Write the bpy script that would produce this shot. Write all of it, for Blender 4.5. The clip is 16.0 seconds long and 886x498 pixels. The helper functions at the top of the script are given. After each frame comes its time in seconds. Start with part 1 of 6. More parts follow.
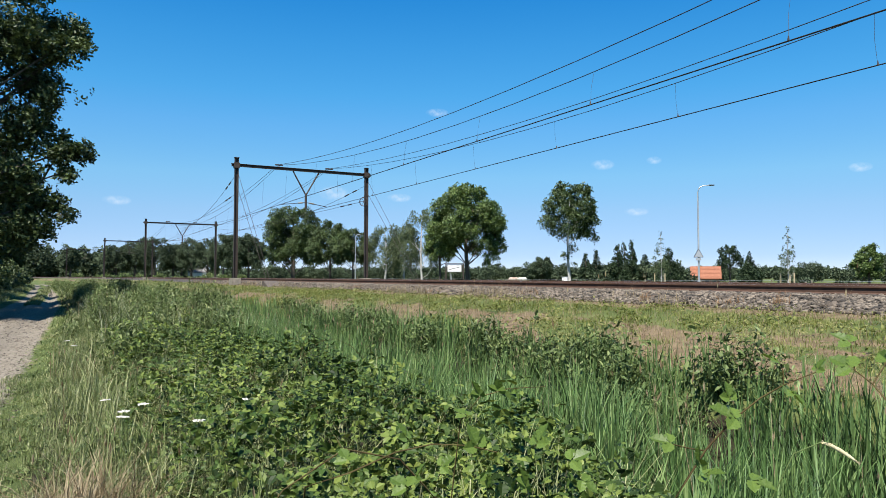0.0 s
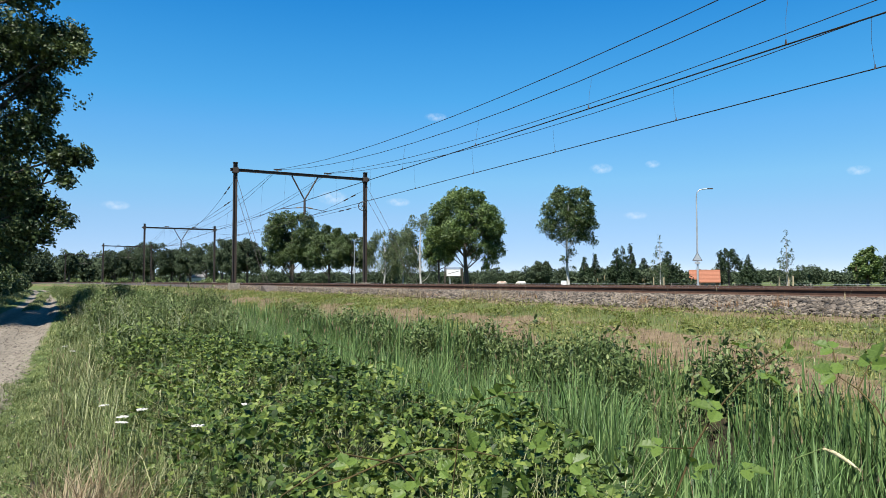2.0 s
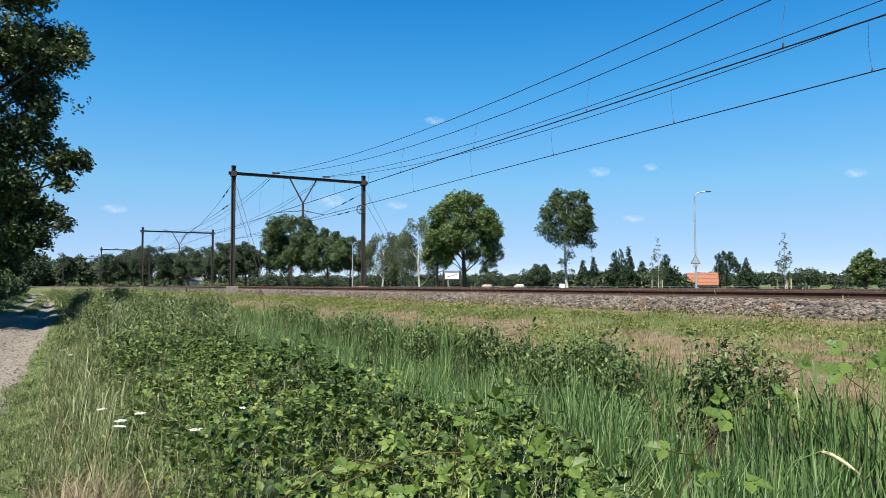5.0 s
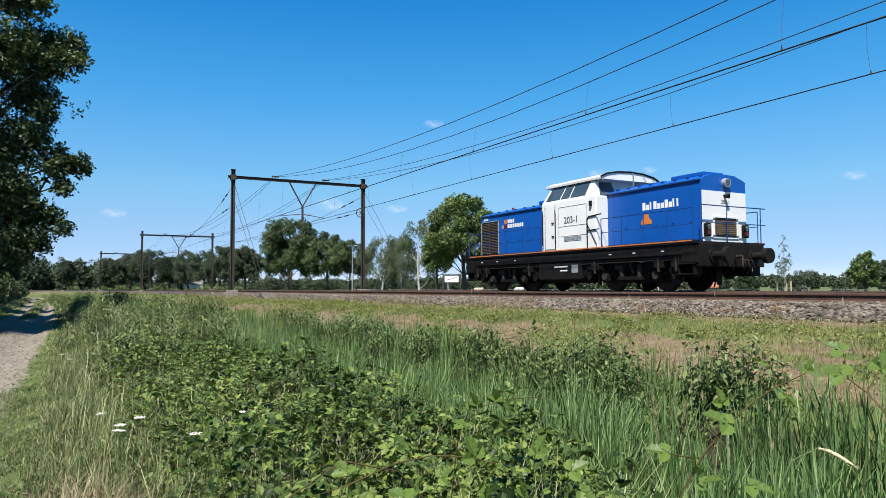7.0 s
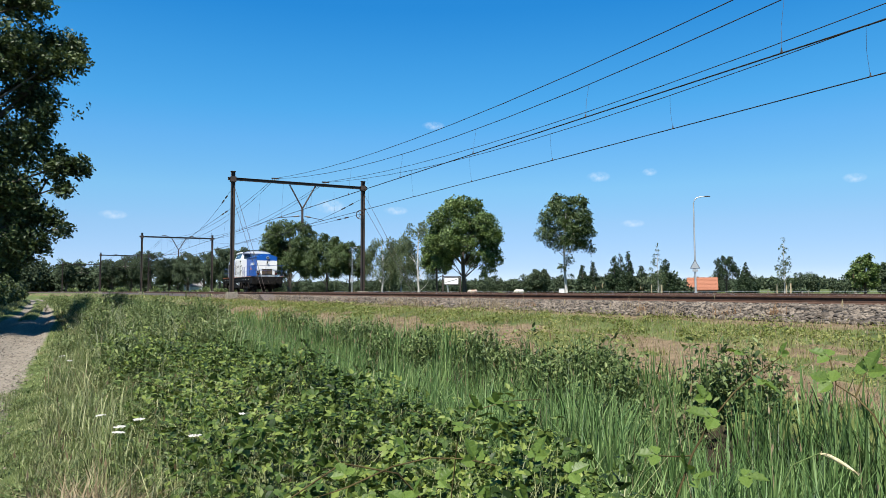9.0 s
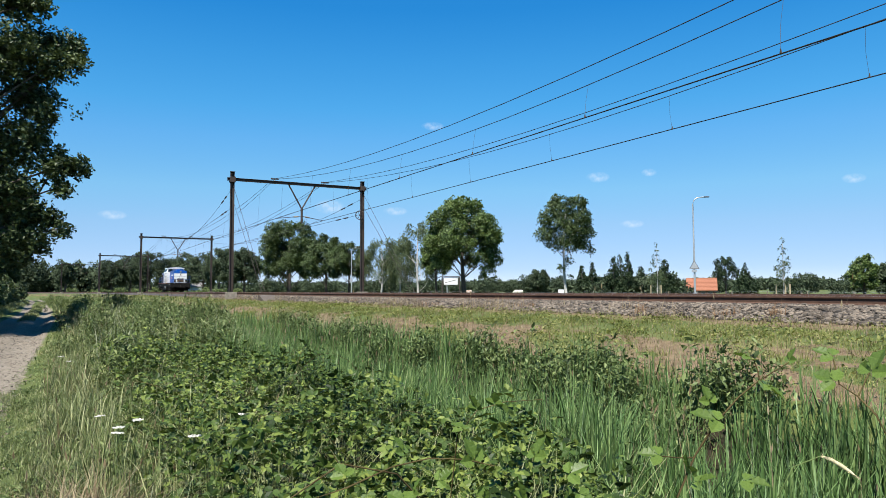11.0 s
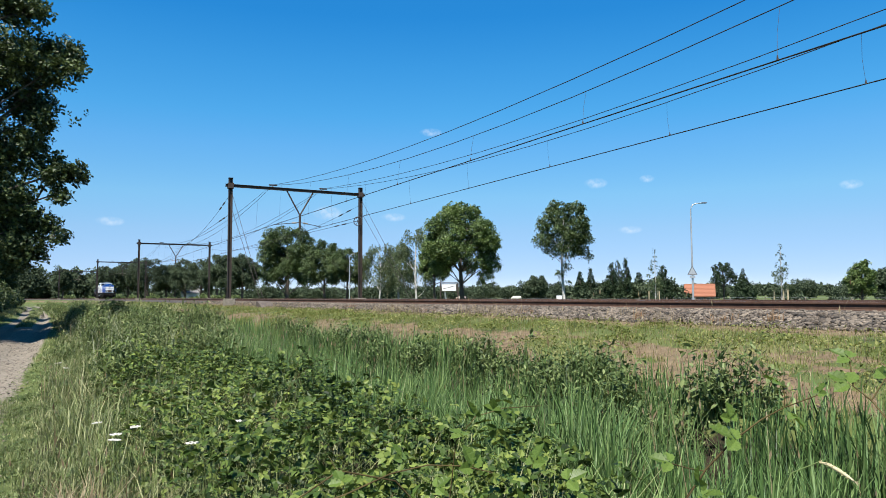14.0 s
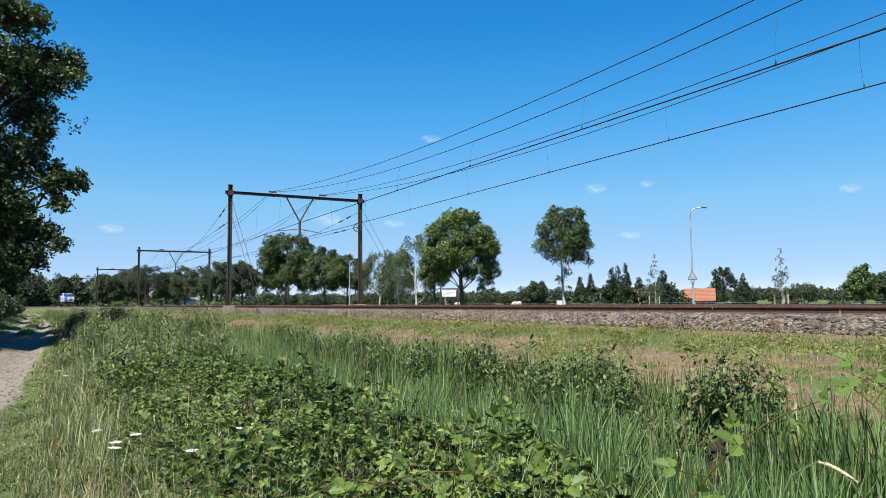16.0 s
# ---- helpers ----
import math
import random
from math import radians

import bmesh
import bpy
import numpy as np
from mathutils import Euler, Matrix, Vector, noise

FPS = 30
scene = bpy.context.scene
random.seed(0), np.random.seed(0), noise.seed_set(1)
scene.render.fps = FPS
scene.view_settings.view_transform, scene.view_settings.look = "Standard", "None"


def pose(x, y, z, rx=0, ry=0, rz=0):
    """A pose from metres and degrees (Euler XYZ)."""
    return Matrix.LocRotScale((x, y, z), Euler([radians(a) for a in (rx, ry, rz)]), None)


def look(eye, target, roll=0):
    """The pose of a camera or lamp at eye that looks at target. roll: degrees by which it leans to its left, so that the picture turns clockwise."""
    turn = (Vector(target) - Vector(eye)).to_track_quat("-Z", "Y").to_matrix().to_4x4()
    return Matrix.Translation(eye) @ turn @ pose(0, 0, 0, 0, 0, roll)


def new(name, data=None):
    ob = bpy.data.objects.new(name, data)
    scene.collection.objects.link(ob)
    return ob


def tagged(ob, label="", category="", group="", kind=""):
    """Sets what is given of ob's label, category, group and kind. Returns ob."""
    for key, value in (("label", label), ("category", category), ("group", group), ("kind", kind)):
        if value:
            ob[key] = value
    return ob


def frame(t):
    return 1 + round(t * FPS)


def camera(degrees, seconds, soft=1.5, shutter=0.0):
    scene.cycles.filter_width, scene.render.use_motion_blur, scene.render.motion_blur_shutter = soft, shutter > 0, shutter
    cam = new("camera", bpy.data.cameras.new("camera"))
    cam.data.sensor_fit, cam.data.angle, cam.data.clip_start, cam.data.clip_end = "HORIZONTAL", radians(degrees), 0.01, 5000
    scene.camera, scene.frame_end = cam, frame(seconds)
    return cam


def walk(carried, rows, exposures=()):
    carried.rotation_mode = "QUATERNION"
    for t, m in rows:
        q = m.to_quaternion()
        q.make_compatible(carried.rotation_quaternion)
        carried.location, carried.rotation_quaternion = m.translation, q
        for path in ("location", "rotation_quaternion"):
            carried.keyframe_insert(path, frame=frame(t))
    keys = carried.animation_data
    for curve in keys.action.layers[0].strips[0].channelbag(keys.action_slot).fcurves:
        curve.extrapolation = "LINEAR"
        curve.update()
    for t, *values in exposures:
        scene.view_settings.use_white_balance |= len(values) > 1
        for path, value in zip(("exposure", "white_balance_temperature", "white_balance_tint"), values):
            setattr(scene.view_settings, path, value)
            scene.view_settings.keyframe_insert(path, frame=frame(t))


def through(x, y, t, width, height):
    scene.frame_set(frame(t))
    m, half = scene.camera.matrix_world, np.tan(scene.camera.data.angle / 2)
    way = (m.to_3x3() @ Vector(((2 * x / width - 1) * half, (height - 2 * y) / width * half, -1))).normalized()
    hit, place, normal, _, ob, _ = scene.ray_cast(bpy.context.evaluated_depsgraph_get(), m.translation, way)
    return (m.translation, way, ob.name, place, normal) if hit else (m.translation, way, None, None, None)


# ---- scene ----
# World: z = 0 is the top of the rails, +y runs along the railway, +x across it.
EYE = (0.0, 0.0, 0.15)
LENS = 65.02
# seconds, heading clockwise from +y, tilt upwards, lean (degrees)
AIM = [
    (0.0, 28.808, 2.310, 0.085),
    (0.5, 28.866, 2.299, -0.023),
    (1.0, 28.870, 2.385, -0.021),
    (1.5, 28.886, 2.505, -0.082),
    (2.0, 28.896, 2.656, -0.080),
    (2.5, 28.931, 2.759, -0.123),
    (3.0, 28.976, 2.736, -0.218),
    (3.5, 28.983, 2.860, -0.225),
    (4.0, 29.014, 2.912, -0.141),
    (6.5, 29.060, 3.059, -0.256),
    (7.0, 29.059, 3.178, -0.303),
    (7.5, 29.074, 3.249, -0.267),
    (8.0, 29.066, 3.276, -0.136),
    (8.5, 29.077, 3.343, -0.220),
    (9.0, 29.076, 3.346, -0.244),
    (11.5, 29.142, 3.414, -0.241),
    (12.0, 29.148, 3.548, -0.254),
    (12.5, 29.188, 3.543, -0.253),
    (13.0, 29.206, 3.601, -0.428),
    (13.5, 29.211, 3.757, -0.306),
    (14.0, 29.278, 3.884, -0.287),
    (14.5, 29.275, 4.022, -0.450),
    (15.0, 29.330, 4.237, -0.444),
    (15.5, 29.293, 4.311, -0.436),
    (16.0, 29.290, 4.367, -0.558),
]
cam = camera(LENS, 16.0, soft=0.4)
walk(cam, [(t, pose(*EYE, 90 + tilt, 0, -turn) @ pose(0, 0, 0, 0, 0, lean)) for t, turn, tilt, lean in AIM],
     exposures=[(0.0, 1.27), (16.0, 1.27)])

# ---- light ----
SUN_FROM = Vector((-0.72, -0.69, 1.55)).normalized()
world = bpy.data.worlds.new("sky")
scene.world = world
world.use_nodes = True
wn, wl = world.node_tree.nodes, world.node_tree.links
sky = wn.new("ShaderNodeTexSky")
sky.sky_type = "NISHITA"
sky.sun_disc = False
sky.sun_elevation = math.asin(SUN_FROM.z)
sky.sun_rotation = math.atan2(SUN_FROM.x, SUN_FROM.y)
sky.air_density, sky.dust_density, sky.ozone_density = 1.0, 0.0, 2.0
wn["Background"].inputs["Strength"].default_value = 0.074
sky.altitude = 6000
soft_sky = wn.new("ShaderNodeGamma")
soft_sky.inputs["Gamma"].default_value = 0.44
tone = wn.new("ShaderNodeHueSaturation")
tone.inputs["Saturation"].default_value = 2.1
clear = wn.new("ShaderNodeMix")
clear.data_type, clear.blend_type = "RGBA", "MULTIPLY"
clear.inputs["Factor"].default_value = 1.0
clear.inputs["B"].default_value = (4.66, 5.1, 5.32, 1)
wl.new(sky.outputs["Color"], soft_sky.inputs["Color"])
wl.new(soft_sky.outputs["Color"], tone.inputs["Color"])
wl.new(tone.outputs["Color"], clear.inputs["A"])
# deeper blue overhead, pale summer haze towards the horizon
view_dir, height, haze, air = wn.new("ShaderNodeTexCoord"), wn.new("ShaderNodeSeparateXYZ"), wn.new("ShaderNodeValToRGB"), wn.new("ShaderNodeMix")
air.data_type, air.blend_type = "RGBA", "MULTIPLY"
air.inputs["Factor"].default_value = 1.0
steps = haze.color_ramp.elements
steps[0].position, steps[0].color = 0.03, (0.47, 0.395, 0.41, 1)
steps[1].position, steps[1].color = 0.38, (0.189, 0.442, 0.5, 1)
for at_z, tint in ((0.092, (0.69, 0.495, 0.43, 1)), (0.141, (0.75, 0.575, 0.465, 1)), (0.209, (0.63, 0.57, 0.51, 1)), (0.253, (0.465, 0.56, 0.52, 1)), (0.317, (0.33, 0.51, 0.515, 1))):
    steps.new(at_z).color = tint
wl.new(view_dir.outputs["Generated"], height.inputs[0])
wl.new(height.outputs["Z"], haze.inputs[0])
wl.new(clear.outputs["Result"], air.inputs["A"])
wl.new(haze.outputs[0], air.inputs["B"])
wl.new(air.outputs["Result"], wn["Background"].inputs["Color"])
sun = new("sun", bpy.data.lights.new("sun", "SUN"))
sun.data.energy, sun.data.angle, sun.data.color = 5.0, radians(0.53), (1.0, 0.96, 0.88)
sun.matrix_world = look(SUN_FROM * 50, (0, 0, 0))

# ---- materials ----


def mat(name, c1, c2, scale=8.0, rough=0.7, metal=0.0, bump=0.15, fine=60.0, spec=0.4, coords="Object", stretch=(1, 1, 1),
        vary=0.0, island=0.0, sheen=None):
    """Two colours mixed by noise at two scales, with a fine bump."""
    m = bpy.data.materials.new(name)
    m.use_nodes = True
    n, l = m.node_tree.nodes, m.node_tree.links
    b = n["Principled BSDF"]
    tc, mp = n.new("ShaderNodeTexCoord"), n.new("ShaderNodeMapping")
    mp.inputs["Scale"].default_value = stretch
    l.new(tc.outputs[coords], mp.inputs["Vector"])
    n1, n2 = n.new("ShaderNodeTexNoise"), n.new("ShaderNodeTexNoise")
    for node, sc, det in ((n1, scale, 5), (n2, fine, 3)):
        node.inputs["Scale"].default_value, node.inputs["Detail"].default_value = sc, det
        l.new(mp.outputs[0], node.inputs["Vector"])
    add = n.new("ShaderNodeMath")
    add.operation = "MULTIPLY_ADD"
    l.new(n2.outputs[0], add.inputs[0])
    add.inputs[1].default_value = 0.5
    l.new(n1.outputs[0], add.inputs[2])
    ramp = n.new("ShaderNodeValToRGB")
    ramp.color_ramp.elements[0].position, ramp.color_ramp.elements[1].position = 0.5, 0.95
    ramp.color_ramp.elements[0].color, ramp.color_ramp.elements[1].color = (*c1, 1), (*c2, 1)
    l.new(add.outputs[0], ramp.inputs[0])
    col = ramp.outputs[0]
    if vary or island:
        src = n.new("ShaderNodeNewGeometry").outputs["Random Per Island"] if island else n.new("ShaderNodeObjectInfo").outputs["Random"]
        amount = island or vary
        mr = n.new("ShaderNodeMapRange")
        mr.inputs["To Min"].default_value, mr.inputs["To Max"].default_value = 1 - amount, 1 + amount
        l.new(src, mr.inputs[0])
        hsv = n.new("ShaderNodeHueSaturation")
        l.new(mr.outputs[0], hsv.inputs["Value"])
        l.new(col, hsv.inputs["Color"])
        col = hsv.outputs[0]
    l.new(col, b.inputs["Base Color"])
    b.inputs["Roughness"].default_value, b.inputs["Metallic"].default_value = rough, metal
    b.inputs["Specular IOR Level"].default_value = spec
    if bump:
        bp = n.new("ShaderNodeBump")
        bp.inputs["Strength"].default_value, bp.inputs["Distance"].default_value = bump, 0.02
        l.new(n2.outputs[0], bp.inputs["Height"])
        l.new(bp.outputs[0], b.inputs["Normal"])
    return m


def leaf_mat(name, dark, mid, light, through=0.35, rough=0.5, patch=0.35, spec=0.3):
    """Leaves: colour by leaf, slow patches, light passing through."""
    m = bpy.data.materials.new(name)
    m.use_nodes = True
    n, l = m.node_tree.nodes, m.node_tree.links
    b = n["Principled BSDF"]
    geo, tc, ns = n.new("ShaderNodeNewGeometry"), n.new("ShaderNodeTexCoord"), n.new("ShaderNodeTexNoise")
    ns.inputs["Scale"].default_value, ns.inputs["Detail"].default_value = patch, 3
    l.new(tc.outputs["Object"], ns.inputs["Vector"])
    ma = n.new("ShaderNodeMath")
    ma.operation = "MULTIPLY_ADD"
    l.new(geo.outputs["Random Per Island"], ma.inputs[0])
    ma.inputs[1].default_value = 0.7
    sub = n.new("ShaderNodeMath")
    sub.operation = "MULTIPLY_ADD"
    l.new(ns.outputs[0], sub.inputs[0])
    sub.inputs[1].default_value, sub.inputs[2].default_value = 0.9, -0.3
    l.new(sub.outputs[0], ma.inputs[2])
    ramp = n.new("ShaderNodeValToRGB")
    e = ramp.color_ramp.elements
    e[0].position, e[0].color = 0.1, (*dark, 1)
    e[1].position, e[1].color = 0.95, (*light, 1)
    x = e.new(0.5)
    x.color = (*mid, 1)
    l.new(ma.outputs[0], ramp.inputs[0])
    l.new(ramp.outputs[0], b.inputs["Base Color"])
    b.inputs["Roughness"].default_value, b.inputs["Specular IOR Level"].default_value = rough, spec
    tr, mix = n.new("ShaderNodeBsdfTranslucent"), n.new("ShaderNodeMixShader")
    hs = n.new("ShaderNodeHueSaturation")
    hs.inputs["Value"].default_value, hs.inputs["Saturation"].default_value, hs.inputs["Hue"].default_value = 1.5, 1.1, 0.485
    l.new(ramp.outputs[0], hs.inputs["Color"])
    l.new(hs.outputs[0], tr.inputs["Color"])
    mix.inputs[0].default_value = through
    l.new(b.outputs[0], mix.inputs[1])
    l.new(tr.outputs[0], mix.inputs[2])
    l.new(mix.outputs[0], n["Material Output"].inputs[0])
    return m


def glass_mat(name, tint):
    m = mat(name, tint, tint, rough=0.05, bump=0, spec=0.8)
    return m


M_steel = mat("brown_weathered_steel", (0.0275, 0.0214, 0.0184), (0.052, 0.0379, 0.0306), 3, 0.6, 0.3, 0.1)
M_rust = mat("rusty_rail_steel", (0.0428, 0.0214, 0.0135), (0.0857, 0.0459, 0.0306), 6, 0.8, 0.2, 0.2)
M_railtop = mat("polished_rail_head", (0.18, 0.173, 0.173), (0.302, 0.295, 0.295), 4, 0.35, 0.9, 0.03)
M_wire = mat("dark_copper_wire", (0.0122, 0.0122, 0.0135), (0.0306, 0.0275, 0.0275), 4, 0.6, 0.3, 0)
M_zinc = mat("galvanised_steel", (0.302, 0.317, 0.331), (0.432, 0.446, 0.461), 9, 0.45, 0.6, 0.05)
M_concrete = mat("weathered_concrete", (0.11, 0.098, 0.08), (0.22, 0.195, 0.16), 6, 0.9, 0, 0.3)
M_sleeper = mat("brown_sleeper_concrete", (0.0551, 0.0428, 0.0367), (0.104, 0.0857, 0.0734), 5, 0.9, 0, 0.3, vary=0.25)
M_ballast = mat("ballast_bed", (0.02, 0.0165, 0.014), (0.055, 0.045, 0.038), 12, 0.95, 0, 0.8, fine=40)
M_stone = mat("ballast_stone", (0.036, 0.027, 0.02), (0.12, 0.098, 0.076), 2.5, 0.85, 0, 0.3, fine=30, island=0.85)
M_white = mat("white_paint", (0.518, 0.526, 0.533), (0.59, 0.59, 0.59), 2, 0.4, 0, 0.03)
M_wood = mat("grey_fence_wood", (0.122, 0.104, 0.0796), (0.22, 0.19, 0.153), 5, 0.85, 0, 0.3, stretch=(1, 1, 0.15), vary=0.2)
M_stake = mat("fresh_stake_wood", (0.275, 0.22, 0.135), (0.367, 0.306, 0.202), 5, 0.8, 0, 0.2, stretch=(1, 1, 0.15))
M_bark = mat("tree_bark", (0.0306, 0.0245, 0.0184), (0.0796, 0.0643, 0.052), 4, 0.9, 0, 0.6, fine=25, stretch=(1, 1, 0.25))
M_birch = mat("birch_bark", (0.153, 0.141, 0.122), (0.459, 0.447, 0.422), 5, 0.8, 0, 0.3, fine=12, stretch=(1, 1, 2.5))
M_oakleaf = leaf_mat("oak_leaves", (0.012, 0.022, 0.007), (0.033, 0.052, 0.016), (0.098, 0.128, 0.044), 0.17, 0.5, 0.35, 0.3)
M_treeleaf = leaf_mat("tree_leaves", (0.03, 0.05, 0.014), (0.072, 0.115, 0.031), (0.16, 0.21, 0.07), 0.2, 0.45, 0.25)
M_roadleaf = leaf_mat("roadside_leaves", (0.022, 0.036, 0.012), (0.045, 0.071, 0.021), (0.085, 0.118, 0.042), 0.18, 0.5, 0.25)
M_farleaf = leaf_mat("far_leaves", (0.026, 0.038, 0.023), (0.05, 0.069, 0.039), (0.088, 0.112, 0.067), 0.14, 0.8, 0.15, 0.08)
M_birchleaf = leaf_mat("birch_leaves", (0.0428, 0.0612, 0.0275), (0.0734, 0.0979, 0.0428), (0.122, 0.147, 0.0734), 0.35, 0.5)
M_conifer = leaf_mat("conifer_needles", (0.016, 0.028, 0.016), (0.028, 0.046, 0.022), (0.05, 0.072, 0.034), 0.12, 0.7, 0.35, 0.12)
M_bramble = leaf_mat("bramble_leaves", (0.010, 0.02, 0.005), (0.038, 0.067, 0.013), (0.15, 0.185, 0.042), 0.14, 0.5, 0.9, 0.18)
M_bush = leaf_mat("ditch_bush_leaves", (0.024, 0.04, 0.013), (0.07, 0.103, 0.032), (0.18, 0.215, 0.085), 0.18, 0.5, 0.8, 0.2)
M_weed = leaf_mat("wild_weed_leaves", (0.026, 0.042, 0.013), (0.085, 0.118, 0.036), (0.22, 0.245, 0.105), 0.18, 0.5, 0.8, 0.25)
M_reed = leaf_mat("reed_blades", (0.019, 0.039, 0.012), (0.061, 0.116, 0.033), (0.172, 0.235, 0.088), 0.14, 0.5, 0.9, 0.22)
M_verge = leaf_mat("verge_grass_blades", (0.028, 0.043, 0.012), (0.108, 0.137, 0.043), (0.35, 0.345, 0.19), 0.18, 0.5, 0.9, 0.25)
M_field = leaf_mat("field_grass_blades", (0.06, 0.08, 0.016), (0.122, 0.14, 0.034), (0.225, 0.215, 0.088), 0.25, 0.6, 0.5, 0.2)
M_straw = leaf_mat("dry_grass_blades", (0.108, 0.0783, 0.0392), (0.186, 0.142, 0.0783), (0.269, 0.225, 0.142), 0.2, 0.6, 0.8)
M_flower = mat("cream_flower", (0.306, 0.3, 0.257), (0.416, 0.404, 0.367), 20, 0.7, 0, 0.1)
M_stem = mat("red_brown_bramble_stem", (0.03, 0.02, 0.009), (0.075, 0.06, 0.024), 12, 0.85, 0, 0.1, spec=0.08)
M_greenstem = mat("green_stem", (0.0612, 0.0979, 0.0245), (0.11, 0.147, 0.0428), 12, 0.6, 0, 0.1)

# ---- building helpers ----
rng = np.random.default_rng(11)


def mesh_of(name, verts, faces, material, smooth=False):
    """A mesh from arrays: verts (n, 3), faces (m, 3) or (m, 4)."""
    verts, faces = np.asarray(verts, np.float32), np.asarray(faces, np.int32)
    me = bpy.data.meshes.new(name)
    k = faces.shape[1]
    me.vertices.add(len(verts))
    me.vertices.foreach_set("co", verts.ravel())
    me.loops.add(faces.size)
    me.loops.foreach_set("vertex_index", faces.ravel())
    me.polygons.add(len(faces))
    me.polygons.foreach_set("loop_start", np.arange(0, faces.size, k, dtype=np.int32))
    me.polygons.foreach_set("use_smooth", np.full(len(faces), smooth))
    me.update(calc_edges=True)
    me.materials.append(material)
    return me


def thing(name, label, category, group="", kind="", at=None):
    ob = tagged(new(name), label, category, group, kind)
    ob.empty_display_size = 0.2
    if at is not None:
        ob.matrix_basis = at
    return ob


def link(name, me, parent=None, label="", m=None):
    ob = new(name, me)
    if parent is not None:
        ob.parent = parent
    if m is not None:
        ob.matrix_basis = m
    return tagged(ob, label)


def part(name, bm, material, parent, label="", smooth=False, m=None):
    """Links a bmesh as one mesh object under a thing or a part."""
    me = bpy.data.meshes.new(name)
    bmesh.ops.recalc_face_normals(bm, faces=bm.faces)
    bm.to_mesh(me)
    bm.free()
    me.materials.append(material)
    if smooth:
        me.polygons.foreach_set("use_smooth", np.ones(len(me.polygons), bool))
    return link(name, me, parent, label, m)


def box(x0, x1, y0, y1, z0, z1, bevel=0.0, bm=None):
    bm = bm or bmesh.new()
    vs = bmesh.ops.create_cube(bm, size=1.0, matrix=Matrix.LocRotScale(((x0 + x1) / 2, (y0 + y1) / 2, (z0 + z1) / 2), None,
                                                                     (abs(x1 - x0), abs(y1 - y0), abs(z1 - z0))))["verts"]
    if bevel:
        es = list({e for v in vs for e in v.link_edges})
        bmesh.ops.bevel(bm, geom=es, offset=bevel, segments=2, affect="EDGES", profile=0.6)
    return bm


def rod(a, b, r0, r1=None, n=8, bm=None, caps=True):
    """A straight round bar from a to b."""
    bm = bm or bmesh.new()
    a, b = Vector(a), Vector(b)
    d = b - a
    m = Matrix.Translation((a + b) / 2) @ d.to_track_quat("Z", "Y").to_matrix().to_4x4()
    bmesh.ops.create_cone(bm, cap_ends=caps, segments=n, radius1=r0, radius2=r0 if r1 is None else r1, depth=d.length, matrix=m)
    return bm


def prism(outline, a, b, axis="y", bm=None):
    """Extrudes a 2D outline along an axis from a to b. axis y: outline in (x, z); axis x: (y, z); axis z: (x, y)."""
    bm = bm or bmesh.new()

    def at(p, v):
        return (p[0], v, p[1]) if axis == "y" else (v, p[0], p[1]) if axis == "x" else (p[0], p[1], v)
    lo, hi = [bm.verts.new(at(p, a)) for p in outline], [bm.verts.new(at(p, b)) for p in outline]
    bm.faces.new(lo)
    bm.faces.new(hi[::-1])
    for i in range(len(lo)):
        j = (i + 1) % len(lo)
        bm.faces.new((lo[i], hi[i], hi[j], lo[j]))
    return bm


def tube_arrays(path, r, n=5):
    """Verts and quads of a round tube along a path (k, 3); r may be one number or one for each point."""
    path = np.asarray(path, float)
    d = np.gradient(path, axis=0)
    d /= np.linalg.norm(d, axis=1)[:, None] + 1e-9
    ref = np.where(np.abs(d[:, 2:3]) > 0.9, [[1.0, 0, 0]], [[0, 0, 1.0]])
    u = np.cross(d, ref)
    u /= np.linalg.norm(u, axis=1)[:, None] + 1e-9
    v = np.cross(d, u)
    a = np.linspace(0, 2 * np.pi, n, endpoint=False)
    r = np.broadcast_to(np.asarray(r, float), (len(path),))
    ring = path[:, None] + r[:, None, None] * (np.cos(a)[None, :, None] * u[:, None] + np.sin(a)[None, :, None] * v[:, None])
    k = len(path)
    i, j = np.meshgrid(np.arange(k - 1), np.arange(n), indexing="ij")
    q = np.stack([i * n + j, i * n + (j + 1) % n, (i + 1) * n + (j + 1) % n, (i + 1) * n + j], -1).reshape(-1, 4)
    return ring.reshape(-1, 3), q


def join(parts):
    vs, fs, n = [], [], 0
    for v, f in parts:
        vs.append(v)
        fs.append(np.asarray(f) + n)
        n += len(v)
    return np.concatenate(vs), np.concatenate(fs)


def turns(az, lean, spin):
    """Rotation matrices (n, 3, 3): spin about z, lean about x, then turn about z by az."""
    n = len(az)

    def rz(a):
        m = np.zeros((n, 3, 3))
        m[:, 0, 0] = m[:, 1, 1] = np.cos(a)
        m[:, 0, 1], m[:, 1, 0], m[:, 2, 2] = -np.sin(a), np.sin(a), 1
        return m
    rx = np.zeros((n, 3, 3))
    rx[:, 1, 1] = rx[:, 2, 2] = np.cos(lean)
    rx[:, 1, 2], rx[:, 2, 1], rx[:, 0, 0] = -np.sin(lean), np.sin(lean), 1
    return rz(az) @ rx @ rz(spin)


def scatter(tv, tf, p, rot, size):
    """Copies of a template (tv, tf) at points p, turned and scaled; size (n,) or (n, 3)."""
    size = np.asarray(size, float)
    size = size[:, None, None] if size.ndim == 1 else size[:, None, :]
    v = np.einsum("nij,nkj->nki", rot, tv[None] * size) + p[:, None]
    f = tf[None] + (np.arange(len(p)) * len(tv))[:, None, None]
    return v.reshape(-1, 3), f.reshape(-1, tf.shape[1])


